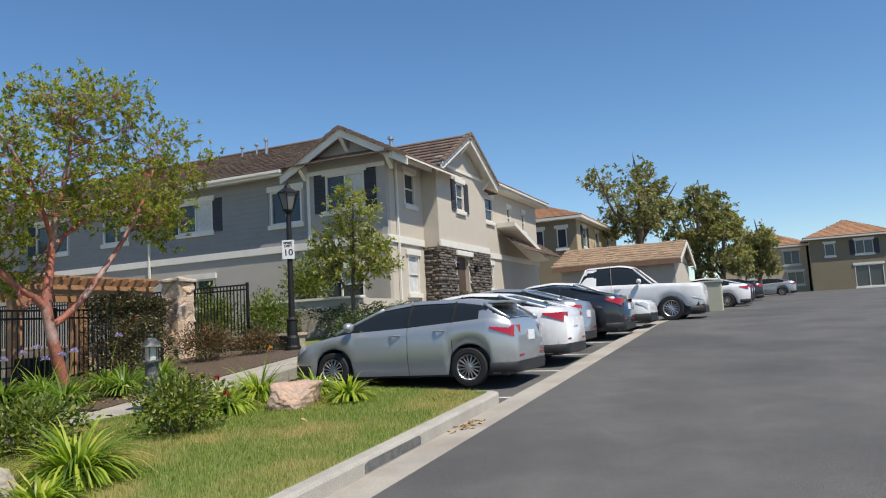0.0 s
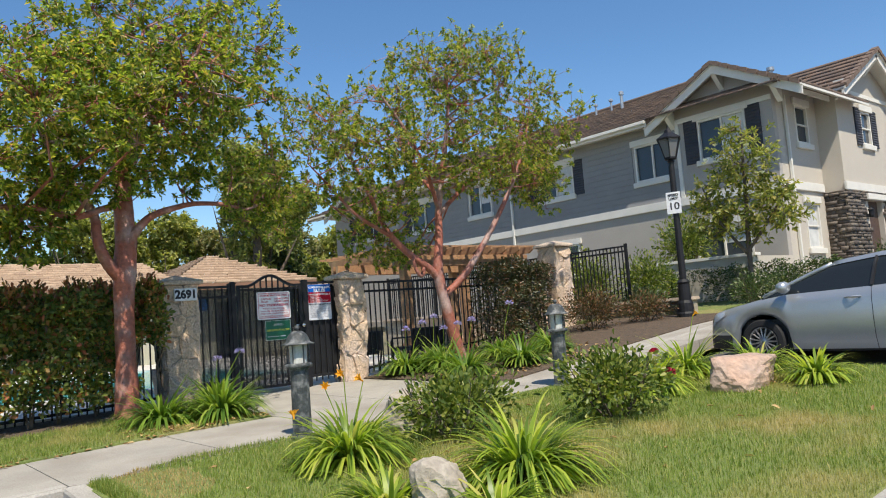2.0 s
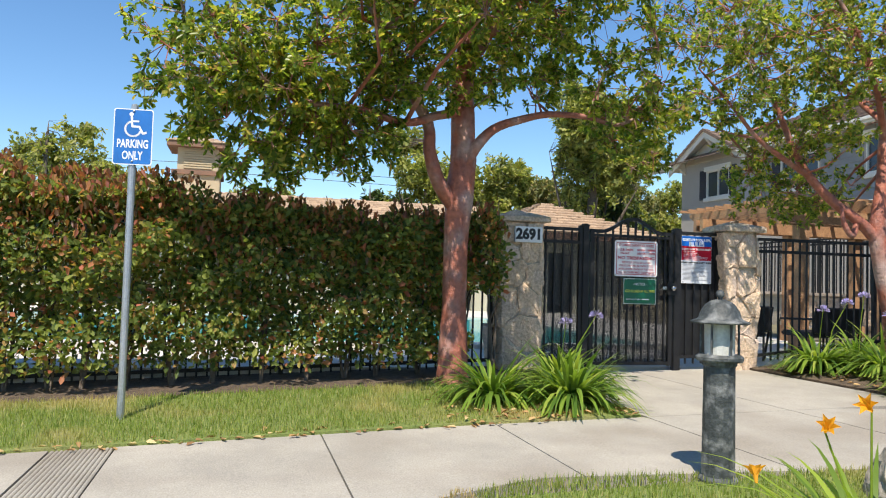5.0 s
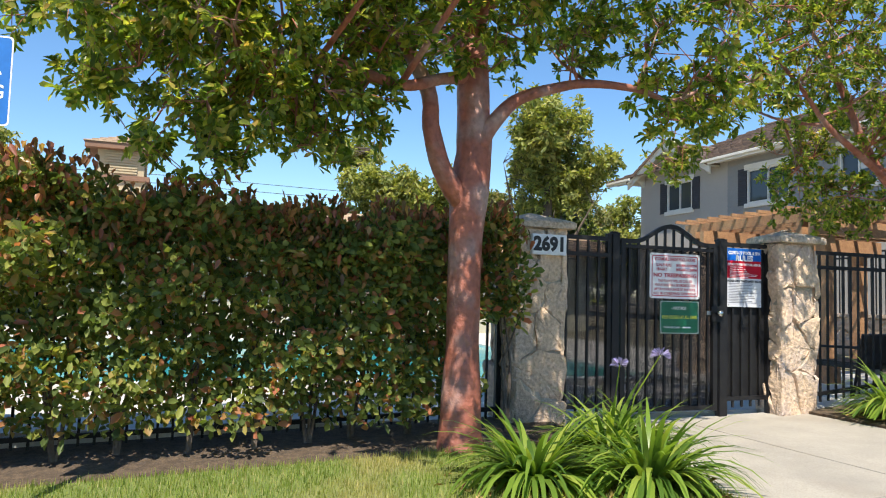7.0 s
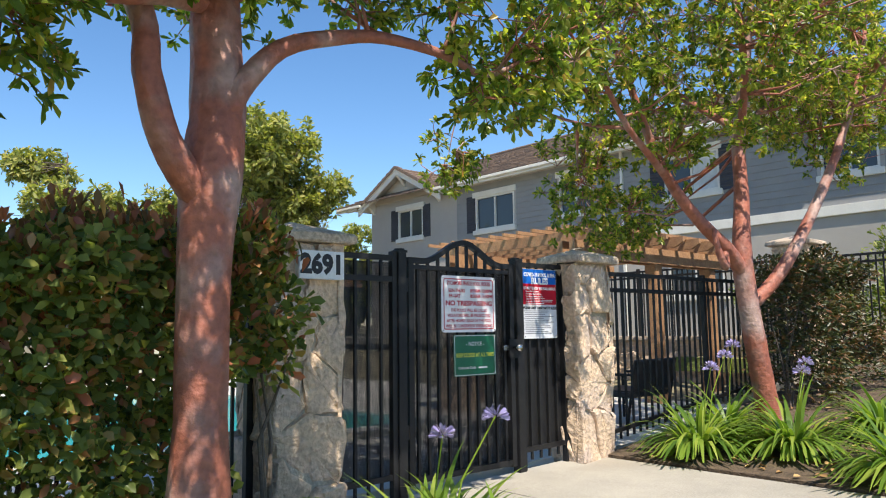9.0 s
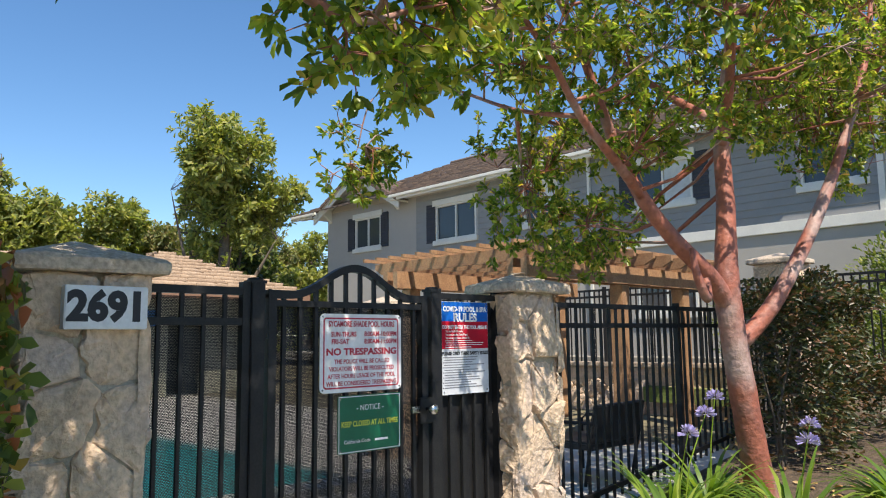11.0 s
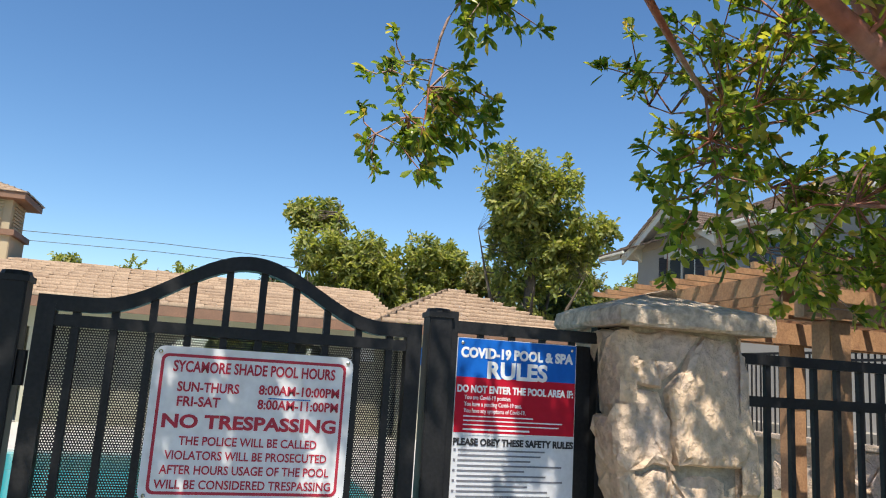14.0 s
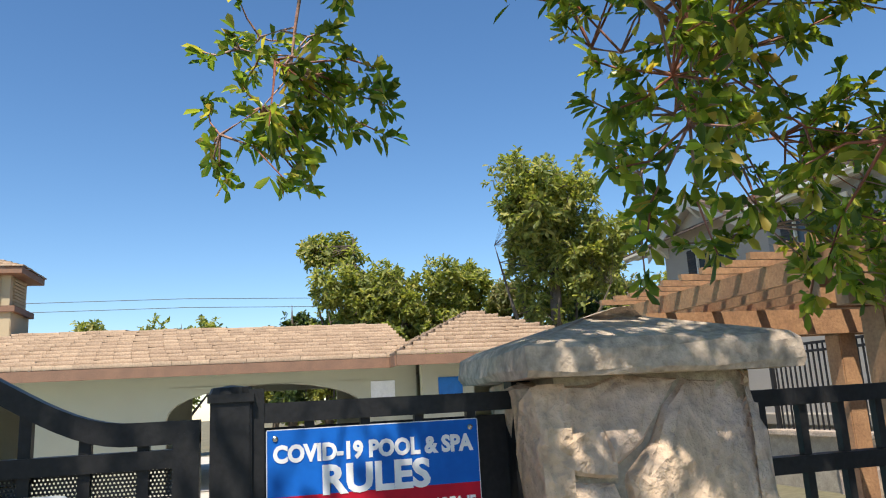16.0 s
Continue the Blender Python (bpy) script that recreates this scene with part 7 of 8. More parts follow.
grow("strawberry_tree", "leaning strawberry tree with red forked trunk", (T2[0], T2[1], b2),
     [([P2(0, 9.7, b2 - 0.1), P2(0, 9.62, b2 + 0.1), P2(0, 9.45, 1.3), P2(0, 9.3, 1.9), P2(0, 9.25, 2.3), P2(-0.02, 9.35, 2.9), P2(-0.05, 9.42, 3.5), P2(0.0, 9.6, 4.4), P2(0.05, 9.75, 5.4), P2(0, 9.8, 6.3)], [0.2, 0.15, 0.13, 0.125, 0.12, 0.09, 0.08, 0.06, 0.04, 0.015]),
      ([P2(0, 9.27, 2.1), P2(-0.02, 9.02, 2.33), P2(-0.1, 8.68, 2.58), P2(-0.2, 8.42, 2.88), P2(-0.27, 8.24, 3.2), P2(-0.35, 8.12, 3.6), P2(-0.4, 7.9, 4.1), P2(-0.5, 7.6, 4.6)], [0.1, 0.085, 0.074, 0.064, 0.055, 0.045, 0.032, 0.012]),
      ([P2(-0.2, 8.4, 2.9), P2(-0.12, 8.0, 3.05), P2(-0.1, 7.55, 3.3), P2(-0.1, 7.2, 3.65), P2(-0.2, 6.8, 4.1)], [0.05, 0.042, 0.034, 0.025, 0.012]),
      ([P2(-0.04, 8.98, 2.34), P2(0.05, 8.82, 2.16), P2(0.05, 8.7, 2.3), P2(0.02, 8.68, 2.52)], [0.05, 0.045, 0.04, 0.02]),
      ([P2(0, 9.4, 1.82), P2(0.14, 9.72, 2.12), P2(0.28, 10.05, 2.58), P2(0.4, 10.42, 3.15), P2(0.5, 10.8, 3.8), P2(0.6, 11.15, 4.6), P2(0.6, 11.4, 5.4)], [0.085, 0.08, 0.072, 0.06, 0.05, 0.035, 0.012]),
      ([P2(-0.05, 9.4, 3.3), P2(-0.3, 10.3, 3.9), P2(-0.3, 11.2, 4.5), P2(-0.2, 12.0, 5.0)], [0.06, 0.05, 0.035, 0.012]),
      ([P2(-0.05, 9.4, 3.4), P2(0.3, 8.9, 4.0), P2(0.5, 8.3, 4.7), P2(0.4, 7.8, 5.4)], [0.055, 0.045, 0.035, 0.012]),
      ([P2(-0.05, 9.45, 3.6), P2(-0.8, 9.6, 4.2), P2(-1.4, 9.5, 4.9)], [0.055, 0.04, 0.012]),
      ([P2(-0.1, 7.55, 3.3), P2(-0.6, 7.5, 3.45), P2(-1.2, 7.5, 3.75), P2(-1.6, 7.38, 3.9), P2(-1.88, 7.24, 3.78), P2(-1.98, 7.18, 3.4)], [0.022, 0.018, 0.014, 0.011, 0.009, 0.006]),
      ([P2(-0.6, 7.5, 3.45), P2(-1.0, 8.0, 3.35), P2(-1.4, 8.5, 3.3)], [0.022, 0.016, 0.008])],
     [(P2(0.1, 9.6, 5.7), (1.5, 1.7, 1.0), 170), (P2(0.2, 8.0, 4.7), (1.3, 1.3, 0.95), 150), (P2(-0.2, 11.3, 4.7), (1.4, 1.4, 1.1), 150), (P2(-0.2, 7.3, 3.75), (0.7, 0.9, 0.5), 60),
      (P2(-1.1, 9.5, 4.5), (1.2, 1.6, 0.9), 120), (P2(1.0, 9.6, 4.4), (0.8, 1.6, 0.8), 100), (P2(0.0, 9.9, 4.0), (1.0, 1.0, 0.5), 50), (P2(-0.2, 12.3, 4.0), (0.9, 0.8, 0.7), 60),
      (P2(-1.95, 7.2, 3.33), (0.3, 0.42, 0.45), 36), (P2(-1.7, 7.4, 3.85), (0.35, 0.4, 0.3), 20), (P2(-0.1, 6.9, 4.7), (1.0, 1.0, 0.8), 45), (P2(0.0, 12.4, 5.5), (1.2, 1.2, 1.1), 110), (P2(0.2, 11.6, 4.1), (1.0, 1.2, 0.7), 80), (P2(0.1, 10.6, 6.2), (1.3, 1.3, 0.9), 90), (P2(-0.8, 7.4, 5.2), (1.0, 1.0, 0.8), 40), (P2(-1.3, 8.75, 2.9), (0.7, 0.9, 0.5), 55), (P2(-1.5, 9.4, 2.75), (0.5, 0.7, 0.45), 36), (P2(-1.5, 9.7, 3.0), (0.7, 0.8, 0.45), 32), (P2(0.6, 7.6, 4.1), (1.0, 1.0, 0.7), 70), (P2(0.0, 10.0, 6.2), (1.3, 1.6, 0.8), 80), (P2(-0.2, 12.4, 4.9), (1.0, 0.9, 0.9), 70), (P2(-1.35, 8.45, 3.42), (0.6, 0.75, 0.5), 36), (P2(-0.9, 8.9, 3.7), (0.7, 0.8, 0.5), 34), (P2(0.3, 8.2, 3.3), (0.6, 0.5, 0.35), 30)],
     LEAF_ARBUTUS, BARK, (0.07, 0.032), 14, dense=1.32, slim=0.82)

# magnolia before the house
mz = walk_z(17.3)
grow("magnolia_tree", "small magnolia with pale flowers before the grey house", (-10.5, 17.3, mz),
     [([(-10.5, 17.3, mz - 0.1), (-10.5, 17.3, mz + 0.9), (-10.45, 17.3, 3.2), (-10.4, 17.3, 4.4), (-10.35, 17.3, 5.5)], [0.07, 0.06, 0.05, 0.035, 0.01]),
      ([(-10.5, 17.3, 2.3), (-11.1, 17.2, 3.2), (-11.5, 17.2, 4.2)], [0.04, 0.03, 0.01]), ([(-10.5, 17.3, 2.4), (-9.9, 17.3, 3.1), (-9.4, 17.3, 3.8)], [0.04, 0.03, 0.01])],
     [((-10.4, 17.3, 4.6), (0.9, 0.9, 1.1), 90), ((-11.2, 17.2, 3.6), (0.8, 0.8, 0.9), 70), ((-9.7, 17.3, 3.4), (0.8, 0.8, 0.7), 70), ((-10.5, 17.3, 3.2), (1.1, 0.8, 0.7), 50)],
     leafy("magnolia leaf", [(0, (0.1, 0.14, 0.03)), (0.6, (0.3, 0.32, 0.07)), (1.0, (0.52, 0.42, 0.14))], 0.5, 0.45), BARK_GREY, (0.14, 0.055), 7, dense=1.25)
fl = unit(18) * (1.0, 0.9, 1.3) * 0.95 + np.array([-10.45, 17.3, 4.0])
for p in fl:
    az = np.arange(7) * 2 * np.pi / 7
    d = np.stack([np.cos(az), np.sin(az), 0.9 + 0 * az], 1)
    ob = leaves("blossom", np.tile(p, (7, 1)), d, np.tile([0, 0, 1.0], (7, 1)), 0.09, 0.06, PETAL_WHITE)
    tagged(ob, "pale magnolia blossom among the leaves", "flower", "magnolia blossoms")


def far_tree(name, label, x, y, z0, h, r, n=160, material=LEAF_FAR, leaf=(0.28, 0.14), low=0.25, bark=BARK_GREY, per=9):
    t = h * low
    limbs = [([(x, y, z0 - 0.2), (x, y, z0 + t), (x + 0.1 * r, y, z0 + h * 0.6), (x, y, z0 + h * 0.92)], [0.035 * h, 0.028 * h, 0.016 * h, 0.01])]
    for k in range(5):
        a = 2 * math.pi * k / 5 + x
        limbs.append(([(x, y, z0 + t * (0.9 + 0.12 * k)), (x + 0.4 * r * math.cos(a), y + 0.4 * r * math.sin(a), z0 + t + h * 0.2), (x + 0.7 * r * math.cos(a), y + 0.7 * r * math.sin(a), z0 + t + h * (0.3 + 0.05 * k))], [0.012 * h, 0.008 * h, 0.01]))
    g2 = random.Random(int(x * 10 + y))
    blobs = []
    for k in range(9):
        a, q = g2.uniform(0, 6.28), g2.uniform(0.15, 0.75)
        zz = z0 + h * g2.uniform(low + 0.12, 0.9)
        s = r * g2.uniform(0.35, 0.55)
        blobs.append(((x + q * r * math.cos(a), y + q * r * math.sin(a), zz), (s, s, s * 0.9), n // 9))
    blobs.append(((x, y, z0 + h * 0.6), (r * 0.6, r * 0.6, h * 0.3), n // 5))
    return grow(name, label, (x, y, z0), limbs, blobs, material, bark, leaf, per, 0.012, 6, 8)


LEAF_OLIVE = leafy("grey-green far leaf", [(0, (0.12, 0.14, 0.06)), (0.6, (0.26, 0.27, 0.1)), (1, (0.4, 0.3, 0.15))], 0.4, 0.6)
far_tree("leafy_tree", "tall yellowish tree behind the pool house", -38, 18.1, 0.2, 11.9, 3.2, 900, LEAF_FAR, (0.3, 0.13), 0.15)
far_tree("leafy_tree", "round green tree behind the pool house", -43, 15.0, 0.2, 8.4, 2.4, 460, LEAF_FAR, (0.3, 0.13), 0.15)
far_tree("leafy_tree", "bushy tree behind the pool house", -43, 13.2, 0.2, 7.9, 2.2, 420, LEAF_FAR, (0.3, 0.13), 0.15)
far_tree("leafy_tree", "upright tree behind the pool house", -44, 11.2, 0.2, 10.4, 2.6, 600, LEAF_FAR, (0.3, 0.13), 0.15)
far_tree("leafy_tree", "dark tree beside the pool house", -42, 21.5, 0.2, 8.0, 2.6, 300, LEAF_BOX, (0.3, 0.13), 0.1)
far_tree("leafy_tree", "small tree beside the pool house", -39, 22.6, 0.2, 5.4, 1.8, 160, LEAF_FAR, (0.3, 0.13), 0.1)
for y, h, r in ((-17, 10.5, 4.5), (-10.5, 11.6, 4.2), (-7, 8.5, 2.4), (-1.6, 7.6, 3.2), (2.8, 7.7, 3.0), (8.0, 6.6, 2.2)):
    far_tree("leafy_tree", "distant rounded green tree", -56, y, 0.2, h, r, 380, LEAF_FAR, (0.36, 0.17), 0.15)
for x, y, h, r, leaf_m in ((-47, 8.6, 7.4, 1.7, LEAF_BOX), (-47.5, 10.3, 7.5, 1.6, LEAF_FAR), (-47, 13.0, 8.2, 2.1, LEAF_FAR), (-48, 15.6, 8.0, 2.2, LEAF_OLIVE), (-47, 17.8, 8.7, 2.1, LEAF_FAR),
                           (-48, 20.0, 8.6, 2.3, LEAF_OLIVE), (-45, 23.2, 10.6, 2.8, LEAF_FAR), (-47, 25.6, 9.6, 2.7, LEAF_OLIVE), (-47, 28.4, 8.2, 2.4, LEAF_FAR)):
    far_tree("leafy_tree", "green tree in the belt behind the pool house", x, y, 0.2, h, r, 420, leaf_m, (0.27, 0.13), 0.12)
# trees up the street
far_tree("leafy_tree", "sparse street tree with brown seed clusters", -7.6, 48, 2.0, 10.8, 3.8, 330, LEAF_OLIVE, (0.26, 0.12), 0.35)
far_tree("leafy_tree", "sparse bare-topped street tree", -4.6, 53, 2.2, 8.6, 2.6, 220, LEAF_OLIVE, (0.26, 0.12), 0.35)
far_tree("leafy_tree", "full green street tree", -2.9, 50, 2.1, 6.6, 2.4, 380, LEAF_OLIVE, (0.26, 0.12), 0.2)
far_tree("leafy_tree", "low green street tree", -0.9, 58, 2.2, 6.2, 2.2, 300, LEAF_OLIVE, (0.26, 0.12), 0.2)
far_tree("leafy_tree", "dark conifer behind the far houses", 9.0, 105, 3.0, 9.5, 2.2, 320, LEAF_BOX, (0.35, 0.14), 0.1)
for x, y, h in ((20, 92, 7), (25, 84, 6.5), (32, 80, 8), (38, 78, 8), (46, 70, 9)):
    far_tree("leafy_tree", "dark green tree beyond the street", x, y, 2.8, h, 3.4, 300, LEAF_BOX, (0.45, 0.2), 0.1)

# ---- hedges and bushes ----


def leaf_wall(name, label, x0, x1, y0, y1, low, high, n, material, leaf=(0.075, 0.034), front=0.6, stems=True, flush=None, gap=None):
    """A clipped hedge: leaves crowd its outer shell, with woody stems inside."""
    root = thing(name, label, "hedge", ((x0 + x1) / 2, (y0 + y1) / 2, low((y0 + y1) / 2)))
    y = RNG.uniform(y0, y1, n)
    depth = RNG.random(n) ** 2.2
    which = RNG.random(n)
    lows, highs = np.array([low(v) for v in y]), np.array([high(v) for v in y])
    t = RNG.random(n)
    bump = np.array([noise.noise(Vector((a * 1.7, b * 2.2, 3.1))) for a, b in zip(y, t * 2)])
    x = np.where(which < front, x1 - depth * (x1 - x0) * 0.8 + bump * 0.4, np.where(which < front + 0.18, x0 + depth * 0.3, RNG.uniform(x0, x1, n)))
    top = (which > front + 0.18)
    lift = 0.06 * np.array([noise.noise(Vector((a * 3.1, b * 3, 7.7))) for a, b in zip(y, x)])
    z = np.where(top, highs - depth * 0.3 + lift * 4.0, lows + (highs - lows) * t ** 0.78 + lift)
    out = np.stack([np.where(top, 0.3, np.where(which < front, 1.0, -1.0)), 0 * y, np.where(top, 1.0, 0.35)], 1)
    if gap:
        stay = (y < gap[0] + 0.25 * bump) | (z > gap[1] + 0.5 * bump)
        x, y, z, out = x[stay], y[stay], z[stay], out[stay]
        n = len(x)
    leaves("foliage", np.stack([x, y, z], 1), out + unit(n) * 0.9, out + unit(n) * 0.7, leaf[0] * (0.6 + 0.7 * RNG.random(n)), leaf[1] * (0.7 + 0.5 * RNG.random(n)), material, root, droop=0.2)
    if flush:
        k = n // 9
        fy = RNG.uniform(y0, y1, k)
        fx = RNG.uniform(x0, x1 + 0.12, k)
        drop = RNG.random(k) ** 2.0 * (0.25 + 0.45 * np.clip((fx - x1 + 0.25) / 0.3, 0, 1))
        fz = np.array([high(v) for v in fy]) - drop + 0.3 * np.array([noise.noise(Vector((a * 3.1, b * 3, 7.7))) for a, b in zip(fy, fx)]) + 0.06
        up = np.tile([0.25, 0.0, 1.0], (k, 1))
        tagged(leaves("new_growth", np.stack([fx, fy, fz], 1), up + unit(k) * 0.7, up + unit(k) * 0.8, leaf[0] * (0.6 + 0.6 * RNG.random(k)), leaf[1] * 0.8, flush, root), "red young leaves along the top")
    if stems:
        bm = bmesh.new()
        yy = y0 + 0.15
        while yy < y1:
            xx = (x0 + x1) / 2 + random.uniform(-0.1, 0.1)
            zb, zt = low(yy), high(yy)
            for _ in range(3):
                e = (xx + random.uniform(-0.25, 0.25), yy + random.uniform(-0.3, 0.3), zt - random.uniform(0.1, 0.6))
                tube(bm, [(xx, yy, zb - 0.3), (xx + random.uniform(-0.05, 0.05), yy + random.uniform(-0.1, 0.1), zb + 0.4), e], [0.018, 0.012, 0.005], 5)
            yy += random.uniform(0.28, 0.5)
        part("branchwork", bm, BARK_GREY, root)
    return root


leaf_wall("hedge", "tall clipped photinia hedge with red new growth", -13.1, -12.45, -5.5, 4.42, lambda y: walk_z(y) + 0.25, lambda y: 2.17 - 0.018 * (y + 0.5) + (0.12 if y < 1 else 0), 58000, LEAF_PHOTINIA, (0.095, 0.05), flush=LEAF_FLUSH, gap=(3.95, 1.35))
leaf_wall("hedge", "dark shrub hedge before the pool fence", -12.85, -12.05, 10.5, 12.2, lambda y: walk_z(y) + 0.1, lambda y: 2.2 + 0.14 * math.sin((y - 10.3) * 1.6), 10000, LEAF_DUSK, (0.07, 0.032))
leaf_wall("hedge", "low green hedge before the patio wall", -13.3, -8.9, 18.0, 18.5, lambda y: walk_z(18), lambda y: 2.05, 9000, LEAF_BOX, (0.06, 0.035), stems=False)
shrub("shrub", "climbing vine behind the upper fence", "shrub", (-14.6, 16.2, walk_z(16)), (1.2, 0.5, 0.85), 3200, LEAF_ROSE, (0.09, 0.045))
shrub("shrub", "flowering vine behind the upper fence", "shrub", (-12.9, 16.6, walk_z(16)), (0.9, 0.6, 0.8), 2600, LEAF_ROSE, (0.09, 0.045))
shrub("shrub", "large pale-flowered vine shrub against the grey house", "shrub", (-13.6, 19.6, 2.0), (0.9, 0.7, 0.95), 2600, LEAF_ROSE, (0.11, 0.05))
shrub("shrub", "rusty low shrub beside the stone wall", "shrub", (-11.7, 12.9, walk_z(12.9)), (0.7, 0.8, 0.45), 3000, LEAF_RUST, (0.06, 0.028))
shrub("shrub", "rusty low shrub beside the walk", "shrub", (-11.2, 14.0, walk_z(14)), (0.6, 0.7, 0.32), 1800, LEAF_RUST, (0.06, 0.028))
shrub("shrub", "green clipped shrub behind the low wall", "shrub", (-12.4, 15.6, walk_z(15.6)), (0.8, 0.5, 0.35), 1600, LEAF_BOX, (0.06, 0.03))
shrub("shrub", "small bush by the front door", "shrub", (-9.9, 24.1, walk_z(24)), (0.45, 0.45, 0.55), 1200, LEAF_BOX, (0.08, 0.04))
for y in (16.2, 17.6):
    shrub("shrub", "low green shrub by the car park", "shrub", (-9.9, y, walk_z(y)), (0.5, 0.8, 0.4), 1600, LEAF_BOX, (0.06, 0.03))


def rose(x, y, r, h, n, blooms=()):
    z = lawn_z(x, y)
    root = shrub("rose_bush", "leafy green rose bush in the lawn", "rose bush", (x, y, z), (r, r, h / 2), n, LEAF_ROSE, (0.06, 0.036), 18, "rose bushes")
    for dx, dy, dz in blooms:
        m = 14
        d = unit(m)
        d[:, 2] = np.abs(d[:, 2])
        ob = leaves("bloom", np.array([x + dx, y + dy, z + dz]) + d * 0.012, d, unit(m), 0.045, 0.05, PETAL_RED, root)
    return root


rose(-6.2, 6.3, 0.55, 0.7, 1900, ((0.2, 0.4, 0.55), (0.42, 0.3, 0.38)))
rose(-7.0, 5.05, 0.6, 0.62, 1900)


def boulder(label, x, y, z, sx, sy, sz, seed, material):
    bm = bmesh.new()
    bmesh.ops.create_icosphere(bm, subdivisions=4, radius=1.0)
    o = Vector((seed * 3.7, seed, 0))
    for v in bm.verts:
        p = v.co.copy()
        p /= (abs(p.x) ** 5 + abs(p.y) ** 5 + abs(p.z) ** 5) ** 0.2
        for k in range(5):
            n = Vector((math.sin(seed + k * 2.1), math.cos(seed * 1.7 + k * 1.3), 0.35 + 0.5 * math.sin(k * 0.9 + seed))).normalized()
            d = p.dot(n) - 0.9
            if d > 0:
                p -= n * d * 0.85
        p *= 1 + 0.1 * noise.noise(p * 1.6 + o) + 0.05 * noise.noise(p * 5 + o)
        v.co = Vector((x + p.x * sx, y + p.y * sy, z + p.z * sz))
    me = part("boulder", bm, material, smooth=False)
    return tagged(me, label, "boulder")


boulder("pink sandstone boulder in the lawn", -5.95, 8.15, lawn_z(-5.9, 8.1) + 0.12, 0.28, 0.42, 0.2, 2, BOULDER)
boulder("buff boulder between daylilies", -5.52, 3.62, lawn_z(-5.5, 3.6) + 0.09, 0.15, 0.17, 0.22, 5, BOULDER_GREY)
boulder("low flat buff boulder near the bollard", -7.85, 5.35, lawn_z(-7.8, 5.3) + 0.14, 0.3, 0.5, 0.24, 8, BOULDER_GREY)


def lily(x, y, n, L, seed, blooms=(), z=None):
    return strap_plant("daylily", "daylily clump with arching yellow-green leaves", (x, y, lawn_z(x, y) if z is None else z), int(n * 2.0), L, 0.036, 1.55, LEAF_STRAP, seed, blooms, PETAL_ORANGE)


lily(-7.05, 3.95, 190, 0.75, 1, ((0.05, -0.05, 0.7), (-0.06, -0.16, 0.6), (-0.12, -0.42, 0.4), (0.1, 0.1, 0.64)))
lily(-5.55, 4.4, 190, 0.78, 2)
lily(-5.75, 3.4, 120, 0.48, 3)
lily(-5.15, 3.75, 80, 0.45, 9)
lily(-6.65, 7.6, 150, 0.65, 4)
lily(-6.9, 8.6, 150, 0.7, 5, ((0.1, 0.1, 0.7),))
lily(-5.35, 8.55, 110, 0.55, 6)
lily(-6.2, 9.0, 90, 0.6, 8)


def aga(x, y, n, L, seed, blooms=()):
    return strap_plant("agapanthus", "agapanthus clump with broad green strap leaves", (x, y, walk_z(y) + 0.02), int(n * 1.6), L, 0.046, 1.45, LEAF_DARKSTRAP, seed, blooms, PETAL_VIOLET, globe=True)


aga(-11.15, 3.85, 130, 0.75, 11)
aga(-10.85, 4.5, 140, 0.78, 12)
aga(-11.7, 4.75, 110, 0.75, 13, ((0.2, 0.3, 0.78), (0.1, 0.02, 0.7)))
aga(-11.9, 5.15, 60, 0.6, 23)
aga(-12.3, 8.45, 130, 0.75, 14, ((0.2, -0.1, 0.75), (0.1, 0.35, 0.84)))
aga(-11.6, 8.75, 120, 0.75, 15, ((0.15, -0.1, 0.7), (0.0, 0.35, 0.75)))
aga(-10.6, 8.35, 140, 0.75, 16, ((0.1, 0.1, 0.85),))
aga(-10.2, 9.2, 130, 0.75, 17)
aga(-11.2, 9.7, 120, 0.7, 18, ((0.1, 0.2, 0.95),))
aga(-12.4, 9.15, 90, 0.7, 19, ((0.1, 0.0, 0.86),))
aga(-10.6, 10.4, 110, 0.6, 20)
aga(-11.2, 10.9, 100, 0.6, 21)

# ---- grass and litter ----


def turf(name, label, n, x0, x1, y0, y1, level, length=0.055, keep=None):
    x, y = RNG.uniform(x0, x1, n), RNG.uniform(y0, y1, n)
    if keep:
        ok = np.array([keep(a, b) for a, b in zip(x, y)])
        x, y = x[ok], y[ok]
    n = len(x)
    z = np.array([level(a, b) for a, b in zip(x, y)]) - 0.004
    az = RNG.random(n) * 2 * np.pi
    lean = RNG.random(n) * 0.6
    L = length * (0.5 + 0.8 * RNG.random(n))
    s = np.stack([-np.sin(az), np.cos(az), 0 * az], 1) * 0.0032
    o = np.stack([np.cos(az), np.sin(az), 0 * az], 1)
    p = np.stack([x, y, z], 1)
    tip = p + o * (lean * L)[:, None] + np.array([0, 0, 1.0]) * (L * np.sqrt(1 - 0.6 * lean ** 2))[:, None]
    v = np.stack([p - s, p + s, tip], 1).reshape(-1, 3)
    f = np.arange(3 * n).reshape(-1, 3)
    return tagged(raw_mesh(name, v, f, GRASS), label, "grass", kind="stuff")


def worn(x, y):
    """The bare corner of the lawn, with a ragged rim."""
    return math.hypot((x + WORN[0]) / 0.75, (y - WORN[1]) / 0.5) + 0.7 * noise.noise(Vector((x * 3, y * 3, 1))) < 0.85


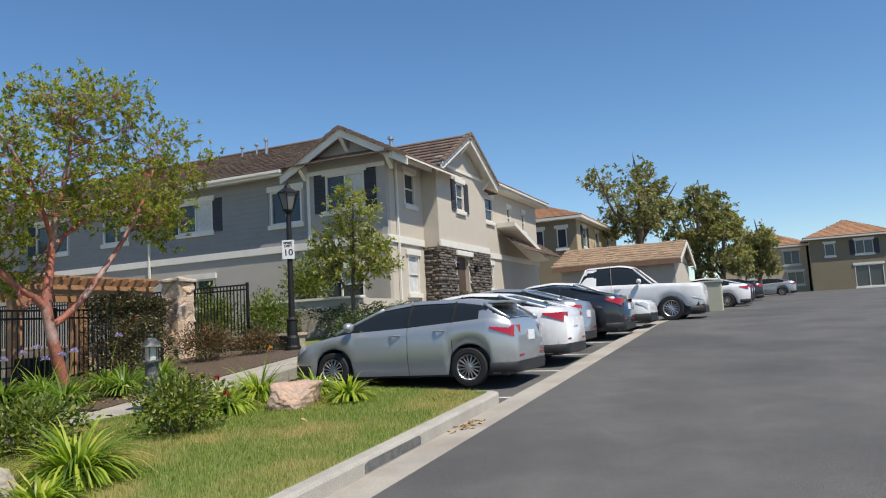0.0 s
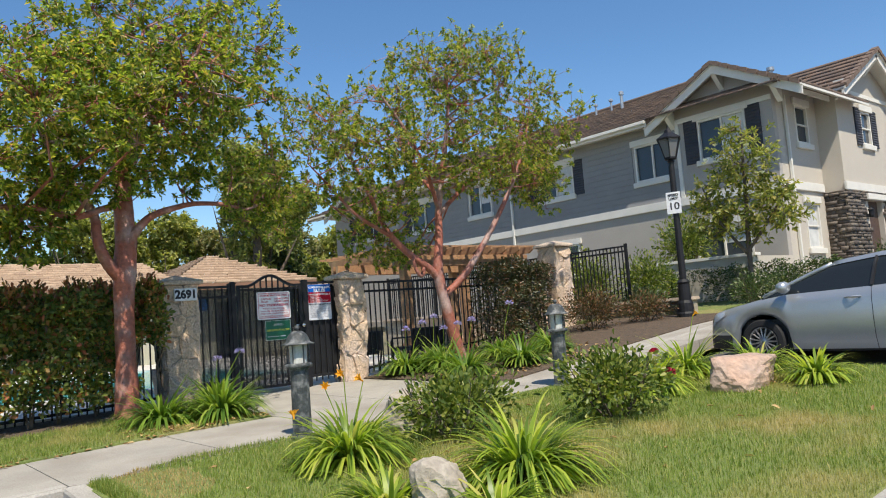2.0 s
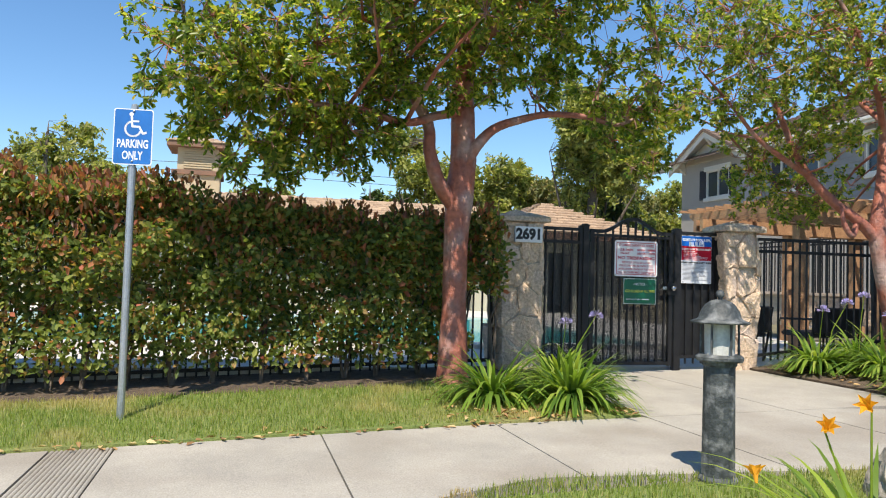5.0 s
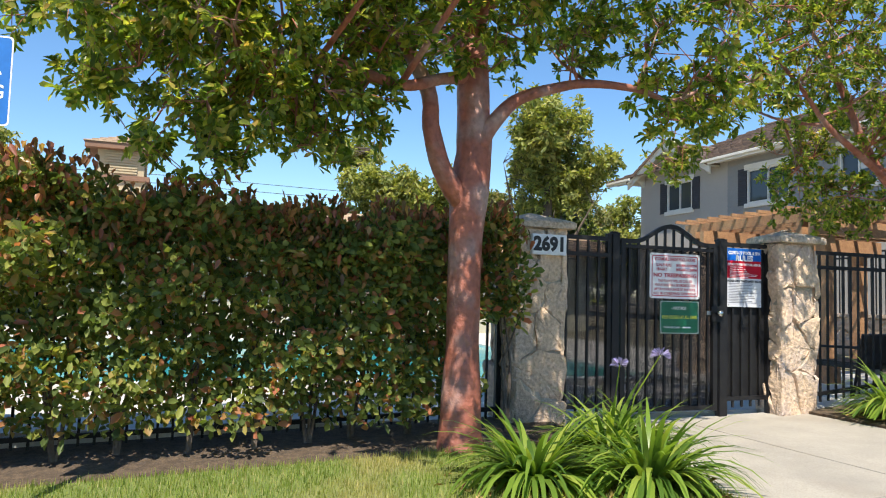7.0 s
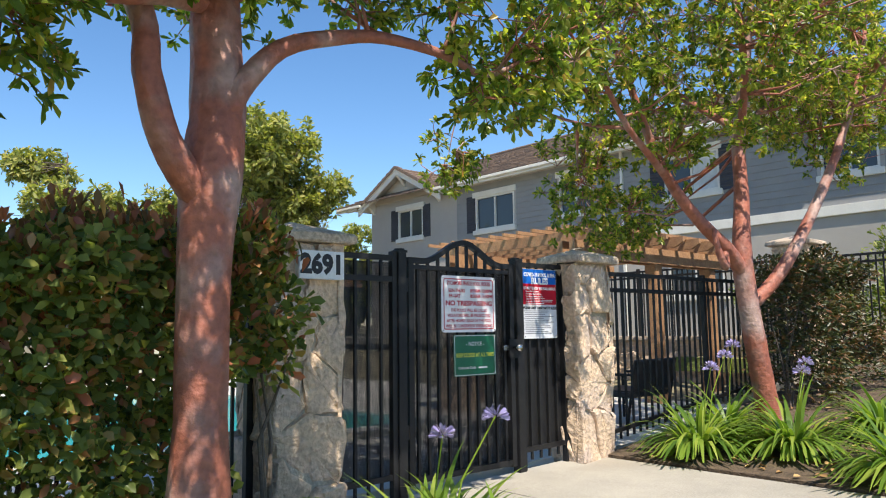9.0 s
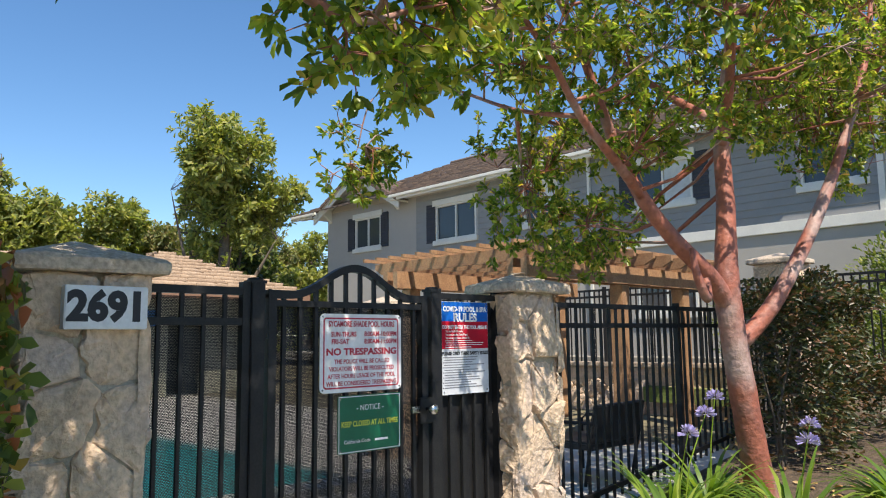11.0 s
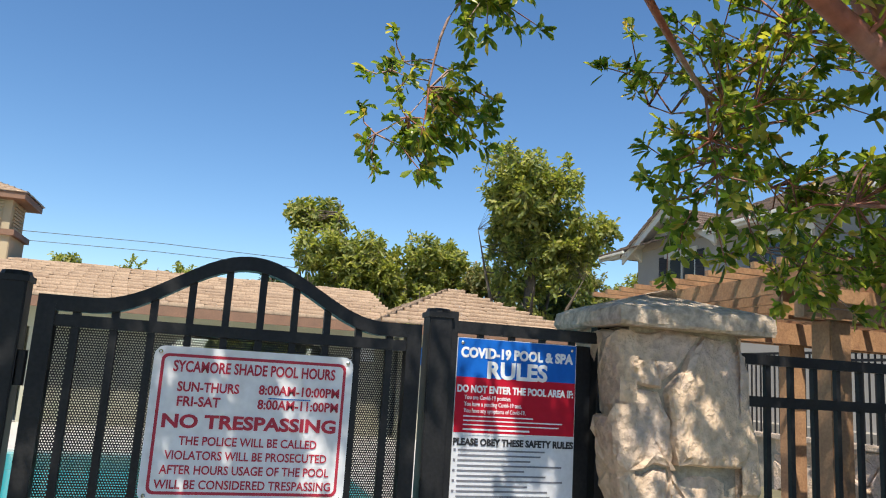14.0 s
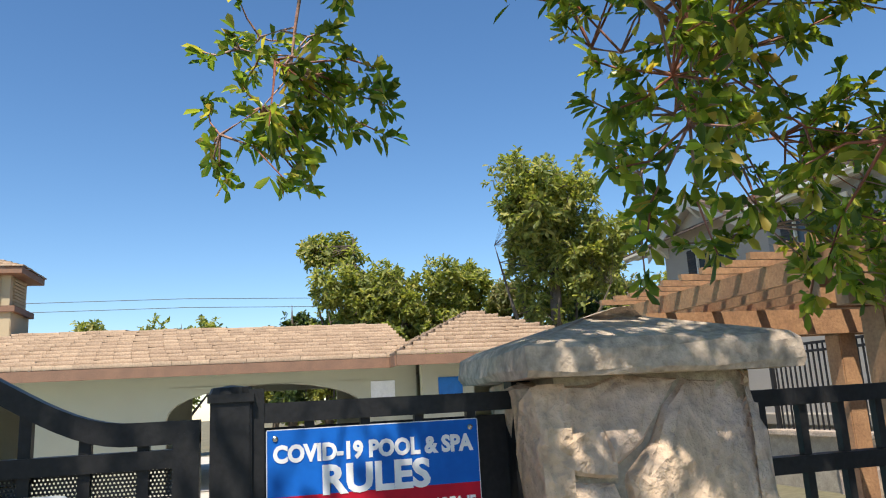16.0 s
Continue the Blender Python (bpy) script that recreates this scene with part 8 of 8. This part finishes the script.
WORN = (7.9, 2.65)
turf("grass", "short mown grass with dry patches", 130000, -8.75, -3.68, 2.34, 9.45, lawn_z, 0.05, lambda x, y: x > inner_edge(y) + 0.02 and not worn(x, y))
GRASS_DRY = leafy("dry grass blade", [(0.0, (0.34, 0.24, 0.1)), (0.6, (0.5, 0.36, 0.16)), (1.0, (0.3, 0.3, 0.08))], 0.3, 0.7)
dry = turf("dry_grass", "thin straw-coloured dead grass patch at the lawn corner", 9000, -8.7, -6.9, 2.36, 3.5, lawn_z, 0.03, lambda x, y: worn(x, y))
dry.data.materials[0] = GRASS_DRY
turf("grass", "short grass along the hedge", 46000, -12.12, -10.37, -4, 4.9, lambda x, y: walk_z(y) + 0.02 - 0.03 * (x + 10.35), 0.055)
turf("grass", "grass edging the lawn by the kerb", 9000, -8.4, -3.7, 2.33, 2.45, lawn_z, 0.08)


def litter(label, n, x0, x1, y0, y1, level, seed):
    g3 = np.random.default_rng(seed)
    p = np.stack([g3.uniform(x0, x1, n), g3.uniform(y0, y1, n), np.zeros(n)], 1)
    p[:, 2] = [level(a, b) + 0.012 for a, b in p[:, :2]]
    d = g3.normal(size=(n, 3)) * (1, 1, 0.15)
    nn = g3.normal(size=(n, 3)) * 0.3 + (0, 0, 1)
    ob = leaves("fallen_leaves", p, d, nn, 0.08, 0.035, DRY, None, 0.35)
    return tagged(ob, label, "leaves", kind="stuff")


DRY = leafy("fallen leaf", [(0, (0.22, 0.12, 0.05)), (0.6, (0.42, 0.25, 0.1)), (1, (0.6, 0.45, 0.22))], 0.1, 0.8)
litter("dry fallen leaves along the walk's edge", 170, -10.5, -10.28, -2, 4.2, lambda x, y: walk_z(y), 3)
litter("dry fallen leaves in the mulch", 420, -12.8, -9.6, 8.05, 11, lambda x, y: walk_z(y) + 0.02, 4)
litter("dry fallen leaves under the agapanthus", 160, -11.6, -10.3, 3.3, 4.9, lambda x, y: walk_z(y) + 0.03, 5)
litter("dry fallen leaves at the stall's kerb", 7, -8.5, -8.3, 1.2, 2.1, stall_z, 6)
litter("dry fallen leaves in the gutter", 26, -3.45, -3.25, 7.6, 8.3, lambda x, y: rise(y), 7)
litter("dry fallen leaves on the lawn", 60, -8.2, -4.0, 2.5, 9, lawn_z, 8)
